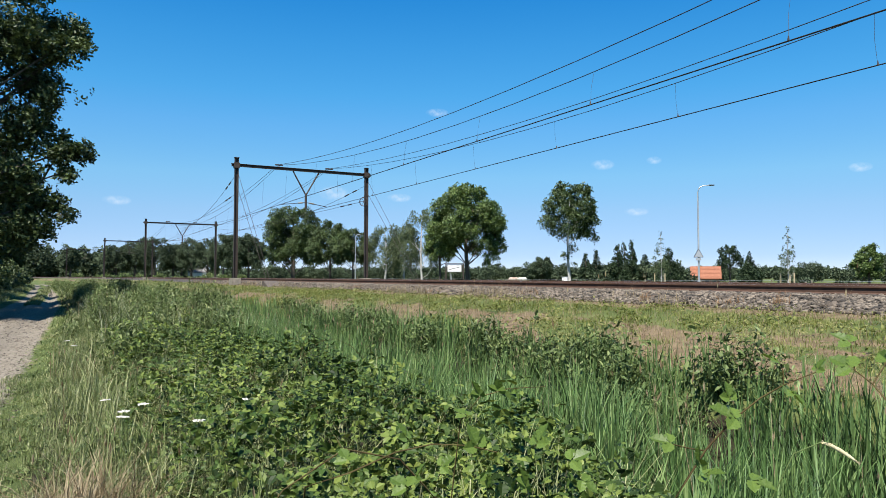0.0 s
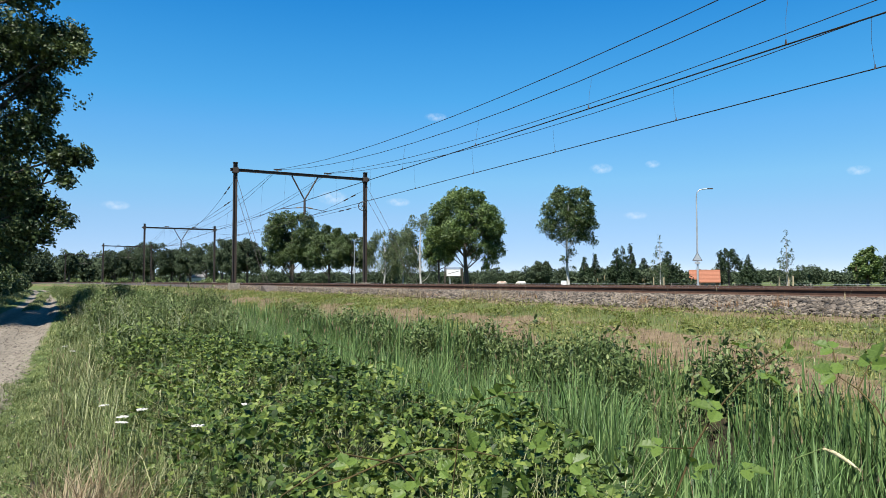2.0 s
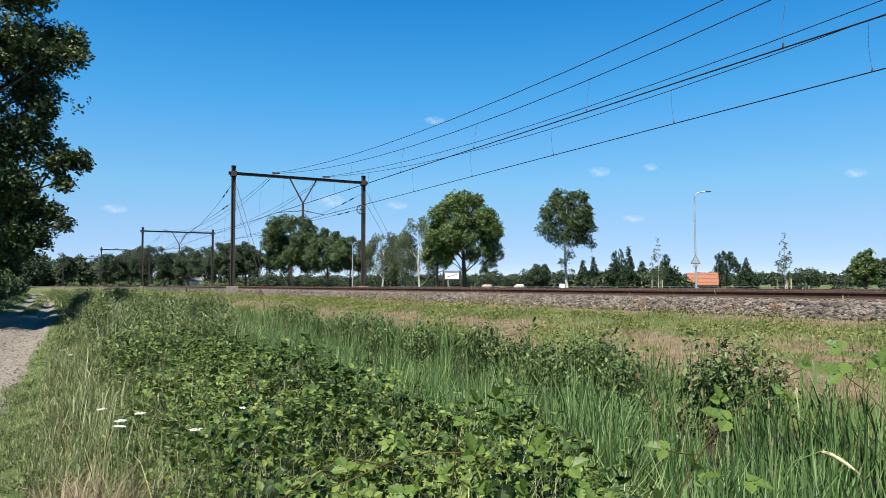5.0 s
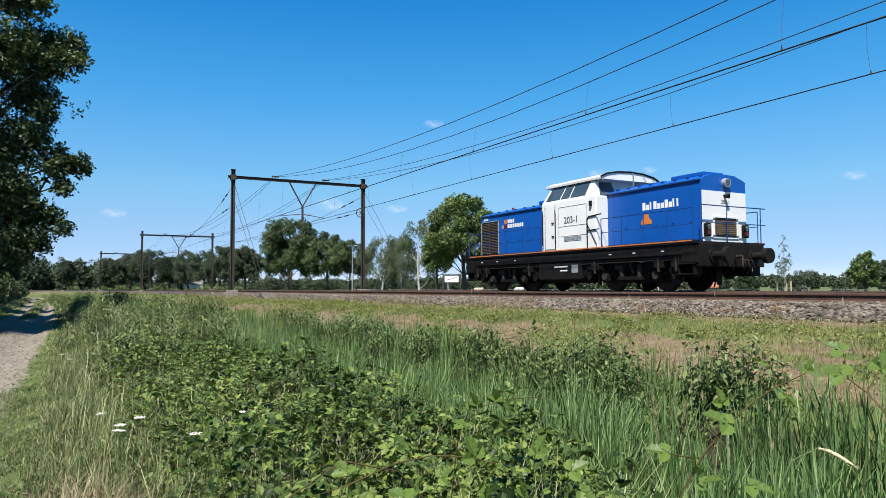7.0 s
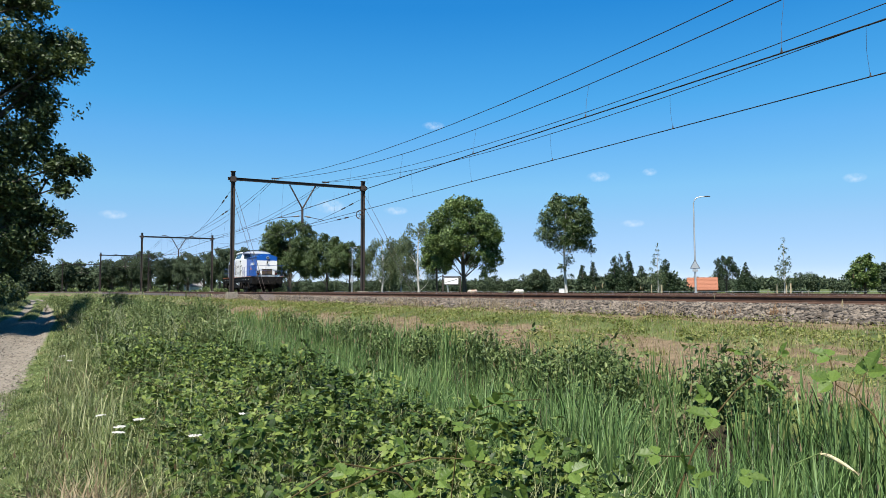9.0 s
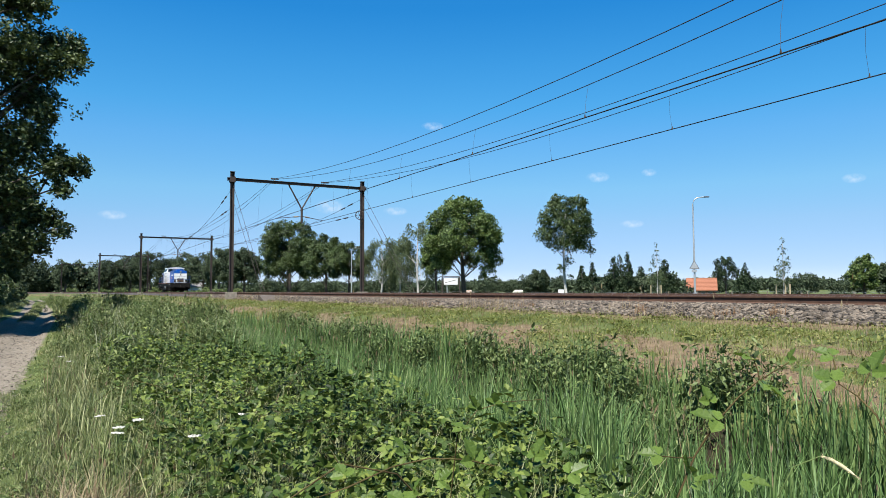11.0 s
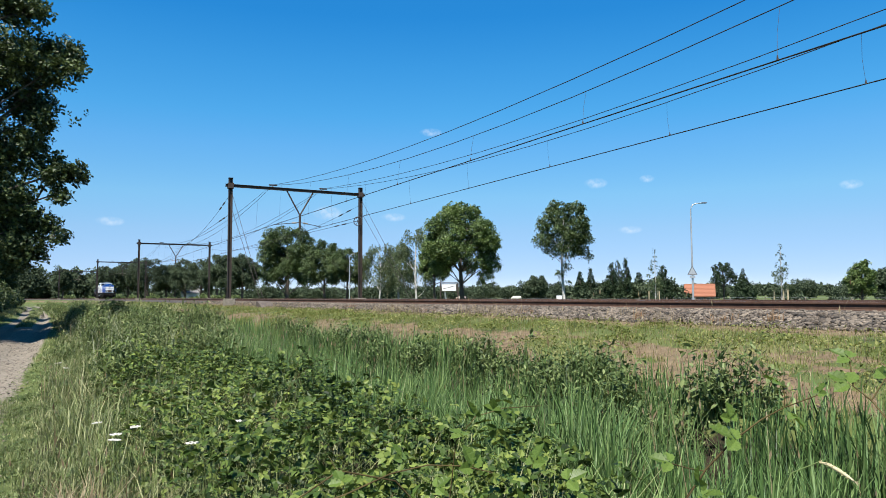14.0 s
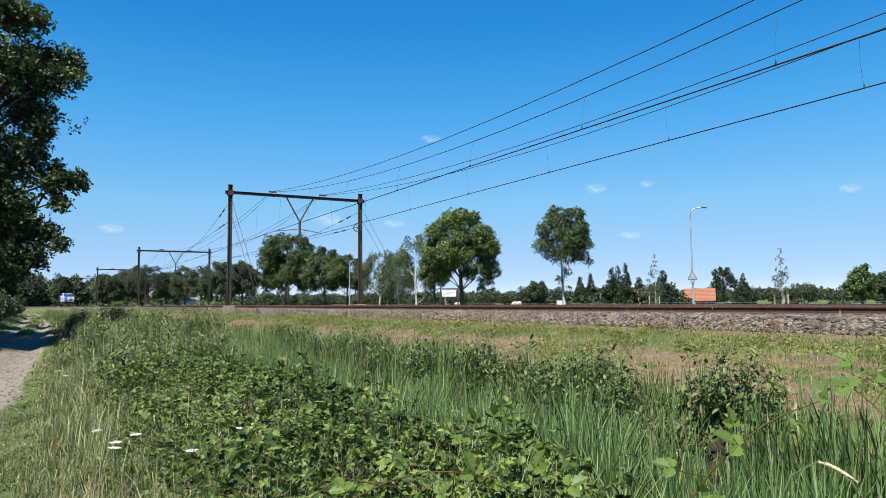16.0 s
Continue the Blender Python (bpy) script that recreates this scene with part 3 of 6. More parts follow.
# lines that end on the masts of the tensioning portal
for x0, z0, x1, z1, tag in ((MAST_L - 0.1, 7.2, NEAR, 8.2, 1), (MAST_L - 0.1, 5.9, NEAR, 5.3, 1), (MAST_R - 0.4, 5.9, FAR, 5.45, 1), (MAST_R, 7.2, FAR, 8.2, 1)):
    y0, y1 = 49.6, PORTALS[2]
    t = np.linspace(0, 1, 14)
    sag = -2.1 * 4 * t * (1 - t) if z0 > 7 else 0 * t
    path = np.stack([x0 + (x1 - x0) * t, y0 + (y1 - y0) * t, z0 + (z1 - z0) * t + sag], -1)
    w = cable_thing("end_wire", "dark overhead wire anchored to the portal mast", path, 0.012, "anchored wires")
    for k in (0.03, 0.055):
        q = path[0] + (path[1] - path[0]) * (k / (t[1]))
        q2 = path[0] + (path[1] - path[0]) * ((k + 0.012) / t[1])
        part("insulator", rod(q, q2, 0.05, n=8), M_steel, w)

# ---- trees ----
CLUMP_V, CLUMP_F = join([scatter(CHIP_V, CHIP_F, np.array([p]), turns(np.array([a]), np.array([b]), np.array([c])), np.array([1.0]))
                         for p, a, b, c in [((0, 0, 0), 0.3, 0.5, 0.1), ((0.3, 0.1, 0.15), 2.0, -0.6, 1.0), ((-0.2, 0.3, -0.1), 4.0, 0.9, 2.0),
                                            ((0.1, -0.3, 0.2), 5.2, 0.2, 0.5), ((-0.3, -0.2, 0.1), 1.1, -1.1, 3.0)]])


def limb_path(a, b, wob, r, n=7):
    a, b = np.asarray(a, float), np.asarray(b, float)
    t = np.linspace(0, 1, n)[:, None]
    p = a + (b - a) * t + wob * np.linalg.norm(b - a) * np.sin(t * np.pi) * (r.random((1, 3)) - 0.5)
    return p


def tree(name, label, at, height, crown_r, trunk_h, trunk_r, leaf, bark, clumps, seed, leaf_size=0.34, shape="round", limbs=9, flat=1.0, template=None,
         lean=0.0, group="", category="tree", lobes=None, inner=0.25, droop=0.0, extra=(), puff=1.0, extra_weight=1.0):
    """A tree: tapered trunk, limbs, and a crown of leaf clumps gathered on lobes round the limbs' ends."""
    r = np.random.default_rng(seed)
    t = thing(name, label, category, group, at=at)
    top = height - 0.25 * crown_r
    path = limb_path((0, 0, -0.15), (lean, 0.3 * lean, top * 0.92), 0.06, r, 9)
    rad = trunk_r * np.linspace(1.15, 0.25, 9)
    rad[0] *= 1.35
    parts = [tube_arrays(path, rad, 8)]
    ch = height - trunk_h
    centres, radii = [], []
    n = lobes or 16
    for k in range(n):
        g = (k + 0.5) / n
        z = trunk_h + ch * (0.12 + 0.8 * g)
        if shape == "round":
            w = crown_r * math.sqrt(max(0.05, 1 - (2 * abs(g - 0.42) / 1.25) ** 2))
        elif shape == "tall":
            w = crown_r * (0.75 + 0.3 * math.sin(3 * g)) * (1 - 0.5 * g ** 3)
        else:
            w = crown_r * (1 - 0.9 * g)
        a = k * 2.4 + r.random()
        rr = w * (0.45 + 0.3 * r.random()) * (1 + 0.55 * (1 - puff))
        c = np.array((lean * z / height + rr * math.cos(a), rr * math.sin(a) * flat, z + 0.06 * ch * (r.random() - 0.5)))
        centres.append(c)
        radii.append(puff * (max(0.35 * crown_r, w * (0.42 + 0.2 * r.random())) if shape != "cone" else max(0.12 * crown_r, 0.45 * w)))
    for c, q in extra:
        centres.append(np.array(c, float))
        radii.append(q)
    n = len(centres)
    for k in sorted(range(n), key=lambda k: -radii[k])[:limbs]:
        c = centres[k]
        z0 = max(trunk_h * 0.92, c[2] - (0.6 * math.hypot(c[0], c[1]) + 0.05 * ch))
        i = min(8, int(8 * z0 / (top * 0.92)))
        lp = limb_path(path[i], c, 0.25, r)
        parts.append(tube_arrays(lp, np.linspace(trunk_r * (0.42 if limbs < 12 else 0.24), trunk_r * 0.06, 7), 6))
    v, f = join(parts)
    link("trunk", mesh_of("trunk", v, f, bark, True), t)
    vol = np.array(radii) ** 2
    vol[n - len(extra):] *= extra_weight
    pick = r.choice(n, clumps, p=vol / vol.sum())
    d = r.normal(size=(clumps, 3))
    d /= np.linalg.norm(d, axis=1)[:, None]
    rad = (inner + (1 - inner) * r.random(clumps) ** 0.45)
    if extra_weight > 1:
        rad = rad * (0.75 + 0.6 * smooth_noise(4 * d[:, 0] + pick, 4 * d[:, 2], 0.8)) * (1 + 0.15 * r.normal(size=clumps))
    bump = 1 + 0.28 * np.sin(d[:, 0] * 5 + pick) * np.sin(d[:, 2] * 6 + pick * 2.0)
    p = np.array(centres)[pick] + d * (np.array(radii)[pick] * rad * bump)[:, None] * np.array([1, flat, 0.85])
    p[:, 2] -= droop * r.random(clumps) * 1.5
    keep = p[:, 2] > trunk_h * 0.55
    p, d = p[keep], d[keep]
    m = len(p)
    az = np.arctan2(d[:, 1], d[:, 0]) - np.pi / 2 + r.normal(0, 0.7, m)
    rot = turns(az, np.clip(r.normal(-0.3 - droop, 0.55, m), -1.5, 1.2), r.normal(0, 0.7, m))
    tv, tf = template or (CLUMP_V, CLUMP_F)
    v, f = scatter(tv, tf, p, rot, leaf_size * r.uniform(0.6, 1.35, m))
    link("crown", mesh_of("crown", v, f, leaf, False), t)
    return t


def ground_at(x, y):
    return pose(x, y, float(ground_z(x, y)))


def bearing(px_angle, x):
    """The y at which a line of sight of that angle from the railway's direction meets the lateral x."""
    return x / math.tan(radians(px_angle))


# the row of roadside trees beyond the railway
tree("roadside_tree", "large broad-crowned leafy tree with a dark leaning trunk by the road", ground_at(46, bearing(30.9, 46)), 13.6, 4.7, 3.9, 0.3, M_treeleaf, M_bark, 9200, 3, 0.25, limbs=30, lobes=34, puff=0.6,
     lean=-0.5, extra=(((2.6, -1.6, 4.2), 1.1), ((3.4, -1.9, 5.3), 1.2), ((2.0, -1.2, 3.3), 0.6), ((-3.2, 1.9, 8.6), 1.2), ((3.3, -2.0, 8.2), 1.1), ((-1.2, 0.8, 12.6), 1.0), ((1.2, -0.6, 12.2), 0.9)))
tree("roadside_tree", "lopsided roadside tree with a pale trunk and open lower branches", ground_at(46, bearing(39.2, 46)), 11.5, 2.75, 4.9, 0.15, M_roadleaf, M_birch, 4300, 8, 0.19, "round", 16, lobes=36, puff=0.62, inner=0.3,
     extra=(((0.3, 0, 4.4), 0.55), ((-0.5, 0.2, 3.6), 0.5), ((0.2, -0.3, 2.6), 0.4), ((-0.3, 0.2, 1.8), 0.35), ((1.8, -1.0, 6.0), 0.7), ((2.2, -1.2, 5.4), 0.5), ((2.0, -1.1, 7.2), 0.8)))
tree("roadside_tree", "broad dark green roadside tree with a rounded crown", ground_at(44, bearing(16.6, 44)), 17.0, 6.3, 3.0, 0.4, M_roadleaf, M_bark, 9500, 21, 0.34, lobes=36, puff=0.66, limbs=24)
tree("roadside_tree", "dense green roadside tree behind the tracks", ground_at(43, bearing(19.6, 43)), 11.6, 4.1, 3.2, 0.24, M_roadleaf, M_bark, 4200, 22, 0.3, lobes=26, puff=0.62, limbs=20)
tree("roadside_tree", "small leaning roadside tree behind the tracks", ground_at(43, bearing(21.4, 43)), 9.6, 3.2, 2.9, 0.2, M_roadleaf, M_bark, 2800, 23, 0.28, lobes=22, puff=0.62, limbs=18)
tree("roadside_tree", "dense green roadside tree behind the tracks", ground_at(45, bearing(13.2, 45)), 13.0, 4.4, 3.0, 0.3, M_farleaf, M_bark, 4800, 24, 0.4, lobes=26, puff=0.7)
for a, x, hgt, cr, sd in ((24.0, 47, 10.6, 3.9, 31), (27.1, 48, 12.6, 3.9, 32), (25.6, 52, 11.4, 3.2, 33)):
    tree("birch_tree", "slender silver birch with pale trunk and airy grey-green leaves", ground_at(x, bearing(a, x)), hgt, cr, 2.2, 0.17, M_birchleaf, M_birch, 3900, sd, 0.17, "tall", 12,
         group="roadside birches", droop=0.6, lobes=30, puff=0.55)
tree("roadside_tree", "dense green roadside tree behind the tracks", ground_at(49, bearing(28.6, 49)), 9.4, 2.6, 3.4, 0.18, M_treeleaf, M_bark, 2100, 36, 0.26, lobes=22, puff=0.62)

# young staked trees
for a, x, hgt in ((46.2, 44, 5.7), (55.2, 44, 5.2)):
    y = bearing(a, x)
    tree("young_tree", "thin young birch with sparse leaves between wooden stakes", ground_at(x, y), hgt, 0.95, 1.3, 0.035, M_birchleaf, M_birch, 300, int(hgt * 10), 0.095, "cone", 18,
         group="young staked trees", lobes=20, inner=0.3)
    st = thing("tree_stakes", "three pale wooden stakes round a young tree", "tree stakes", "stakes", at=ground_at(x, y))
    for k in range(3):
        an = 2.1 * k + 0.4
        part("stake", rod((0.5 * math.cos(an), 0.5 * math.sin(an), -0.2), (0.5 * math.cos(an), 0.5 * math.sin(an), 1.75), 0.05, n=7), M_stake, st)

# conifers and garden trees beyond the road
for a, x, hgt, cr, sd in ((42.9, 62, 5.6, 1.5, 41), (44.0, 64, 5.9, 1.4, 42), (43.4, 70, 6.2, 1.6, 43), (41.2, 66, 5.2, 1.5, 44), (46.8, 60, 4.9, 1.5, 45), (45.0, 70, 4.6, 1.6, 46),
                          (40.4, 60, 4.6, 1.2, 47), (52.6, 66, 4.0, 1.6, 48)):
    tree("conifer", "dark green garden conifer", ground_at(x, bearing(a, x)), 1.1 * hgt, cr, 0.5, 0.14, M_conifer, M_bark, 1100, sd, 0.2, "cone", 24, group="garden conifers", lobes=38, droop=0.25, puff=0.7)
tree("garden_tree", "garden tree with a flat dark crown on a bare trunk", ground_at(68, bearing(51.2, 68)), 5.2, 1.45, 2.2, 0.12, M_conifer, M_bark, 900, 57, 0.16, lobes=24, limbs=20, puff=0.6)
tree("garden_tree", "round leafy tree at the field edge", ground_at(75, bearing(60.3, 75)), 5.0, 1.45, 1.2, 0.16, M_treeleaf, M_bark, 2000, 52, 0.22, "tall", puff=0.75)
tree("garden_tree", "round leafy tree at the field edge", ground_at(80, bearing(61.8, 80)), 4.2, 1.7, 0.8, 0.2, M_farleaf, M_bark, 1700, 53, 0.26)
tree("field_tree", "large round tree far out in the meadow", ground_at(120, bearing(36.9, 120)), 7.0, 3.0, 1.2, 0.3, M_farleaf, M_bark, 2200, 54, 0.45, lobes=20, puff=0.75)

# far woods: rows of crowns, each row one stretch of wood
def far_wood(name, label, spots, seed, mat_leaf, per=260, leafsize=0.9):
    r = np.random.default_rng(seed)
    out = []
    for x, y, hgt, w in spots:
        n = per
        d = r.normal(size=(n, 3))
        d /= np.linalg.norm(d, axis=1)[:, None]
        q = d * (0.45 + 0.55 * r.random((n, 1)) ** 0.5) * np.array([w, w, hgt * 0.55]) * (1 + 0.2 * np.sin(d[:, :1] * 7 + x))
        q += np.array([x, y, float(ground_z(x, y)) + hgt * 0.52])
        q = q[q[:, 2] > -1.3]
        m = len(q)
        v, f = scatter(CLUMP_V, CLUMP_F, q, turns(r.random(m) * 6.28, r.normal(-0.2, 0.5, m), r.random(m)), leafsize * r.uniform(0.6, 1.3, m))
        out.append((v, f))
    v, f = join(out)
    return tagged(new(name, mesh_of(name, v, f, mat_leaf)), label, "woodland", kind="stuff")


r0 = np.random.default_rng(77)


def arc(a0, a1, n, dist, h0, h1, w, jitter=0.12):
    out = []
    for k in range(n):
        a = radians(a0 + (a1 - a0) * (k + r0.random()) / n)
        d = dist * (1 + jitter * (r0.random() - 0.5))
        out.append((d * math.sin(a), d * math.cos(a), r0.uniform(h0, h1), w * r0.uniform(0.8, 1.25)))
    return out


far_wood("distant_wood", "low dark line of distant woodland on the horizon", arc(-12, 30, 150, 900, 6.5, 12, 9) + arc(30, 75, 170, 900, 8.0, 13.0, 10), 61, M_farleaf, 64, 3.2)
far_wood("meadow_hedge", "hedge and trees at the far edge of the meadow", arc(32, 46, 15, 210, 1.8, 5.4, 3.2), 62, M_farleaf, 520, 0.5)
far_wood("meadow_hedge", "hedge and trees at the far edge of the meadow", arc(46, 66, 13, 260, 2.6, 6.6, 3.2), 63, M_farleaf, 420, 0.52)
far_wood("meadow_hedge", "low hedges and trees behind the road", arc(14, 32, 18, 260, 2.0, 6.0, 4.2), 64, M_farleaf, 480, 0.6)
far_wood("garden_hedge", "leafy garden hedge beyond the road", arc(39.5, 48, 11, 95, 1.5, 3.2, 1.5, 0.06), 65, M_farleaf, 260, 0.45)
far_wood("garden_hedge", "low leafy bushes beyond the road", arc(50, 61, 6, 110, 0.6, 1.3, 1.1, 0.06), 66, M_farleaf, 200, 0.35)

# tall trees beside the curve of the railway
for k, (a, d, hgt, cr) in enumerate(((3.6, 300, 14, 5.5), (4.9, 300, 17, 6.5), (6.3, 296, 16.5, 6.5), (7.6, 300, 17, 6), (8.9, 288, 16.5, 6), (10.1, 280, 17.5, 6.2), (11.2, 268, 16, 5.5),
                                     (12.0, 225, 17, 5.2), (5.6, 320, 18, 6), (8.2, 320, 17, 6), (0.6, 290, 11.5, 3.4), (2.0, 320, 11, 4))):
    x, y = d * math.sin(radians(a)), d * math.cos(radians(a))
    tree("tall_tree", "tall dense dark green tree in a row beside the railway curve", pose(x, y, -1.3), hgt * (1.0, 0.9, 1.06, 0.86)[k % 4], cr, 3.4, 0.4, M_farleaf, M_bark, 3000, 100 + k, 0.44,
         group="trees along the curve", limbs=8, lobes=26, puff=0.66)
far_wood("undergrowth", "low bushes under the trees beside the curve", arc(1, 13, 15, 258, 1.2, 2.6, 2.2), 67, M_bush, 150, 0.5)
far_wood("far_grove", "dark trees closing the end of the farm track", arc(-9, 4, 30, 330, 8, 14, 6), 68, M_farleaf, 240, 1.2)

# oaks along the farm track
OAK_V, OAK_F = join([scatter(CHIP_V, CHIP_F, np.array([p]), turns(np.array([a]), np.array([b]), np.array([c])), np.array([1.0]))
                     for p, a, b, c in [((0, 0, 0), 0.3, 0.5, 0.1), ((0.5, 0.1, 0.15), 2.0, -0.6, 1.0), ((-0.4, 0.5, -0.1), 4.0, 0.9, 2.0), ((0.2, -0.5, 0.2), 5.2, 0.2, 0.5),
                                        ((-0.5, -0.4, 0.1), 1.1, -1.1, 3.0), ((0.1, 0.2, 0.6), 3.1, 0.8, 1.0), ((0.2, 0.1, -0.6), 0.0, -0.5, 2.0)]])
tree("oak_tree", "large dark oak overhanging the farm track", ground_at(-6.6, 31.0), 17.5, 4.9, 2.2, 0.42, M_oakleaf, M_bark, 27000, 5, 0.15, "tall", 60, template=(OAK_V, OAK_F), lobes=40, inner=0.1, droop=0.12,
     extra_weight=3.4, extra=[((a, -1.0 + 0.5 * math.sin(3 * b), b), q) for a, b, q in (
         (5.0, 12.4, 0.9), (5.8, 12.2, 0.5), (4.9, 10.3, 1.3), (5.9, 11.0, 0.65), (6.8, 11.2, 0.55), (7.2, 10.9, 0.35), (7.0, 10.2, 0.5), (6.3, 10.0, 0.6),
         (5.7, 9.0, 0.85), (6.1, 8.2, 0.5), (5.4, 7.1, 1.1), (7.1, 6.3, 0.5), (7.4, 6.2, 0.3), (6.5, 6.2, 0.6), (6.7, 5.4, 0.35), (5.1, 5.1, 1.0),
         (5.8, 4.3, 0.7), (6.4, 4.3, 0.35), (6.8, 3.8, 0.35), (5.6, 3.3, 0.75), (5.1, 3.1, 0.95))])
for k, (x, y, hgt, cr) in enumerate(((-6.8, 42.0, 11.0, 4.8), (-7.4, 56, 10.0, 4.2), (-8.2, 76, 10, 4.2), (-9.0, 100, 10, 4.4), (-10.0, 128, 10, 4.8))):
    tree("oak_tree", "dark oak in the row beside the farm track", ground_at(x, y), hgt, cr, 2.0, 0.36, M_oakleaf, M_bark, 5500 if y < 60 else 3200, 6 + k, 0.28 + 0.003 * y, "round", 9, template=(OAK_V, OAK_F), lobes=26,
         group="oaks along the track", inner=0.1, droop=0.2)
far_wood("track_hedge", "dark hedge and saplings under the oaks beside the farm track", [(-4.4 - 0.008 * y + 0.4 * math.sin(y), y, 2.5 + 0.6 * math.sin(y * 1.7), 1.2) for y in np.arange(30.0, 130.0, 2.4)], 69, M_oakleaf, 260, 0.2)

# ---- verge, ditch and brambles ----
M_pale = leaf_mat("pale_grass_blades", (0.0734, 0.0918, 0.0428), (0.147, 0.171, 0.0918), (0.257, 0.263, 0.171), 0.22, 0.45, 0.9, 0.5)


def sow(n, x0, x1, y0, y1, power, dens=None, seed=0):
    """Random spots, denser at low y; dens(x, y) in 0..1 thins them."""
    r = np.random.default_rng(seed)
    x = r.uniform(x0, x1, n)
    y = y0 + (y1 - y0) * r.random(n) ** power
    if dens is not None:
        keep = r.random(n) < dens(x, y)
        x, y = x[keep], y[keep]
    return x + bend_of(y), y, r


def eye_clear(x, y, reach=0.9):
    return (np.hypot(x, y) > reach)


BLADES = [blade(b, 1.0, s) for b, s in ((0.15, 3), (0.4, 3), (0.75, 3), (1.05, 4))]
SHORT = [blade(b, 1.0, 2) for b in (0.2, 0.6, 1.0)]


def grass(name, label, category, spots, hgt, width, material, r, lean=0.18, kinds=BLADES, base=None, wind=0.3):
    """A sward of single blades; hgt, width: (low, high)."""
    x, y = spots
    n = len(x)
    z = ground_z(x, y) - 0.02 if base is None else base
    hh = r.uniform(*hgt, n) if not isinstance(hgt, np.ndarray) else hgt
    out = []
    which = r.integers(0, len(kinds), n)
    for k, (tv, tf) in enumerate(kinds):
        s = which == k
        m = int(s.sum())
        ww = r.uniform(*width, m)
        az = np.where(r.random(m) < wind, r.normal(-1.9, 0.5, m), r.random(m) * 6.283)
        size = np.stack([ww, hh[s], hh[s]], -1)
        out.append(scatter(tv, tf, np.stack([x[s], y[s], z[s]], -1), turns(az, r.normal(0, lean, m), 0 * az), size))
    v, f = join(out) if len({o[1].shape[1] for o in out}) == 1 else (None, None)
    return tagged(new(name, mesh_of(name, v, f, material)), label, category, kind="stuff")


def thicket_top(x, y):
    """Top of the bramble thicket."""
    edge = 2.1 + 1.0 * smoothstep(1.0, 4.5, y)
    side = smoothstep(0.25, 1.0, x) * (1 - smoothstep(edge - 0.4, edge + 0.4, x + 0.5 * (smooth_noise(x, y, 1.5, 3) - 0.5)))
    lump = 0.42 + 0.7 * smooth_noise(x, y, 0.8, 5) + 0.45 * smooth_noise(x, y, 0.3, 6)
    near = 1.0 + 0.16 * (1 - smoothstep(1.5, 4.0, y))
    return -1.42 + 0.66 * side * lump * near


# short grass of the field between ditch and ballast
def field_dens(x, y):
    return (1 - 0.93 * dry_weight(x, y)) * (0.25 + 0.75 * smoothstep(0.3, 0.6, smooth_noise(x, y, 0.5, 7)))


x, y, r = sow(95000, 6.2, 10.75, 1.5, 26, 1.3, field_dens, 1)
grass("field_grass", "short sunlit green grass between ditch and railway", "grass", (x, y), (0.045, 0.13), (0.008, 0.016), M_field, r, 0.35, SHORT)
x, y, r = sow(60000, 6.2, 10.75, 26, 110, 1.4, field_dens, 2)
grass("field_grass", "short sunlit green grass between ditch and railway", "grass", (x, y), (0.07, 0.17), (0.02, 0.035), M_field, r, 0.35, SHORT)
x, y, r = sow(46000, 6.4, 11.1, 1.5, 70, 1.6, lambda x, y: 0.3 + 0.6 * dry_weight(x, y), 3)
grass("dry_grass", "bleached dry grass and seed stalks on the bank", "dry grass", (x, y), (0.05, 0.18), (0.006, 0.014), M_straw, r, 0.5, SHORT)
x, y, r = sow(6500, 10.3, 11.2, 2.0, 70, 1.4, lambda x, y: smoothstep(0.5, 0.8, smooth_noise(x, y * 0.6, 1.3, 9)), 4)
grass("dry_weeds", "rusty brown dry weeds at the foot of the ballast", "dry grass", (x, y), (0.2, 0.48), (0.008, 0.016), M_straw, r, 0.2, SHORT)


# rust-brown tufts standing in the ballast
M_rustweed = leaf_mat("rust_brown_dry_weeds", (0.11, 0.055, 0.025), (0.2, 0.115, 0.055), (0.3, 0.2, 0.11), 0.2, 0.7, 2.0, 0.1)
r = np.random.default_rng(71)
for tx, ty, wide in ((11.0, 11.05, 0.12), (11.1, 7.9, 0.08), (10.9, 8.9, 0.2), (11.05, 15.4, 0.3), (10.9, 20.6, 0.4), (11.1, 28.0, 0.5)):
    x, y = tx + r.normal(0, 0.06, 60), ty + r.normal(0, wide, 60)
    grass("dry_weed_tuft", "rust-brown dry weeds rooted in the ballast", "dry grass", (x, y), (0.1, 0.3), (0.006, 0.012), M_rustweed, r, 0.3, SHORT, np.interp(x, [10.55, 11.55], [-0.46, -0.24]))

# low clover and plantain leaves in the field
x, y, r = sow(34000, 6.3, 10.8, 1.5, 32, 1.4, lambda x, y: (1 - 0.8 * dry_weight(x, y)) * smoothstep(0.35, 0.65, smooth_noise(x, y, 0.7, 19)), 18)
az = r.random(len(x)) * 6.283
v, f = scatter(LEAF_V, LEAF_F, np.stack([x, y, ground_z(x, y) + 0.02 + 0.08 * r.random(len(x))], -1), turns(az, r.normal(0.2, 0.4, len(x)), r.normal(0, 0.4, len(x))),
               r.uniform(0.025, 0.06, len(x)) * (1 + 0.02 * y))
tagged(new("field_clover", mesh_of("field_clover", v, f, M_field)), "low clover and broad leaves in the short field grass", "weeds", kind="stuff")


# reeds and tall grass in the ditch
def reed_dens(x, y):
    return (1 - 0.65 * smoothstep(5.6, 6.5, x)) * smoothstep(0.25, 0.6, smooth_noise(x, y, 0.45, 12))


x, y, r = sow(30000, 2.7, 6.5, 0.6, 17, 1.25, reed_dens, 5)
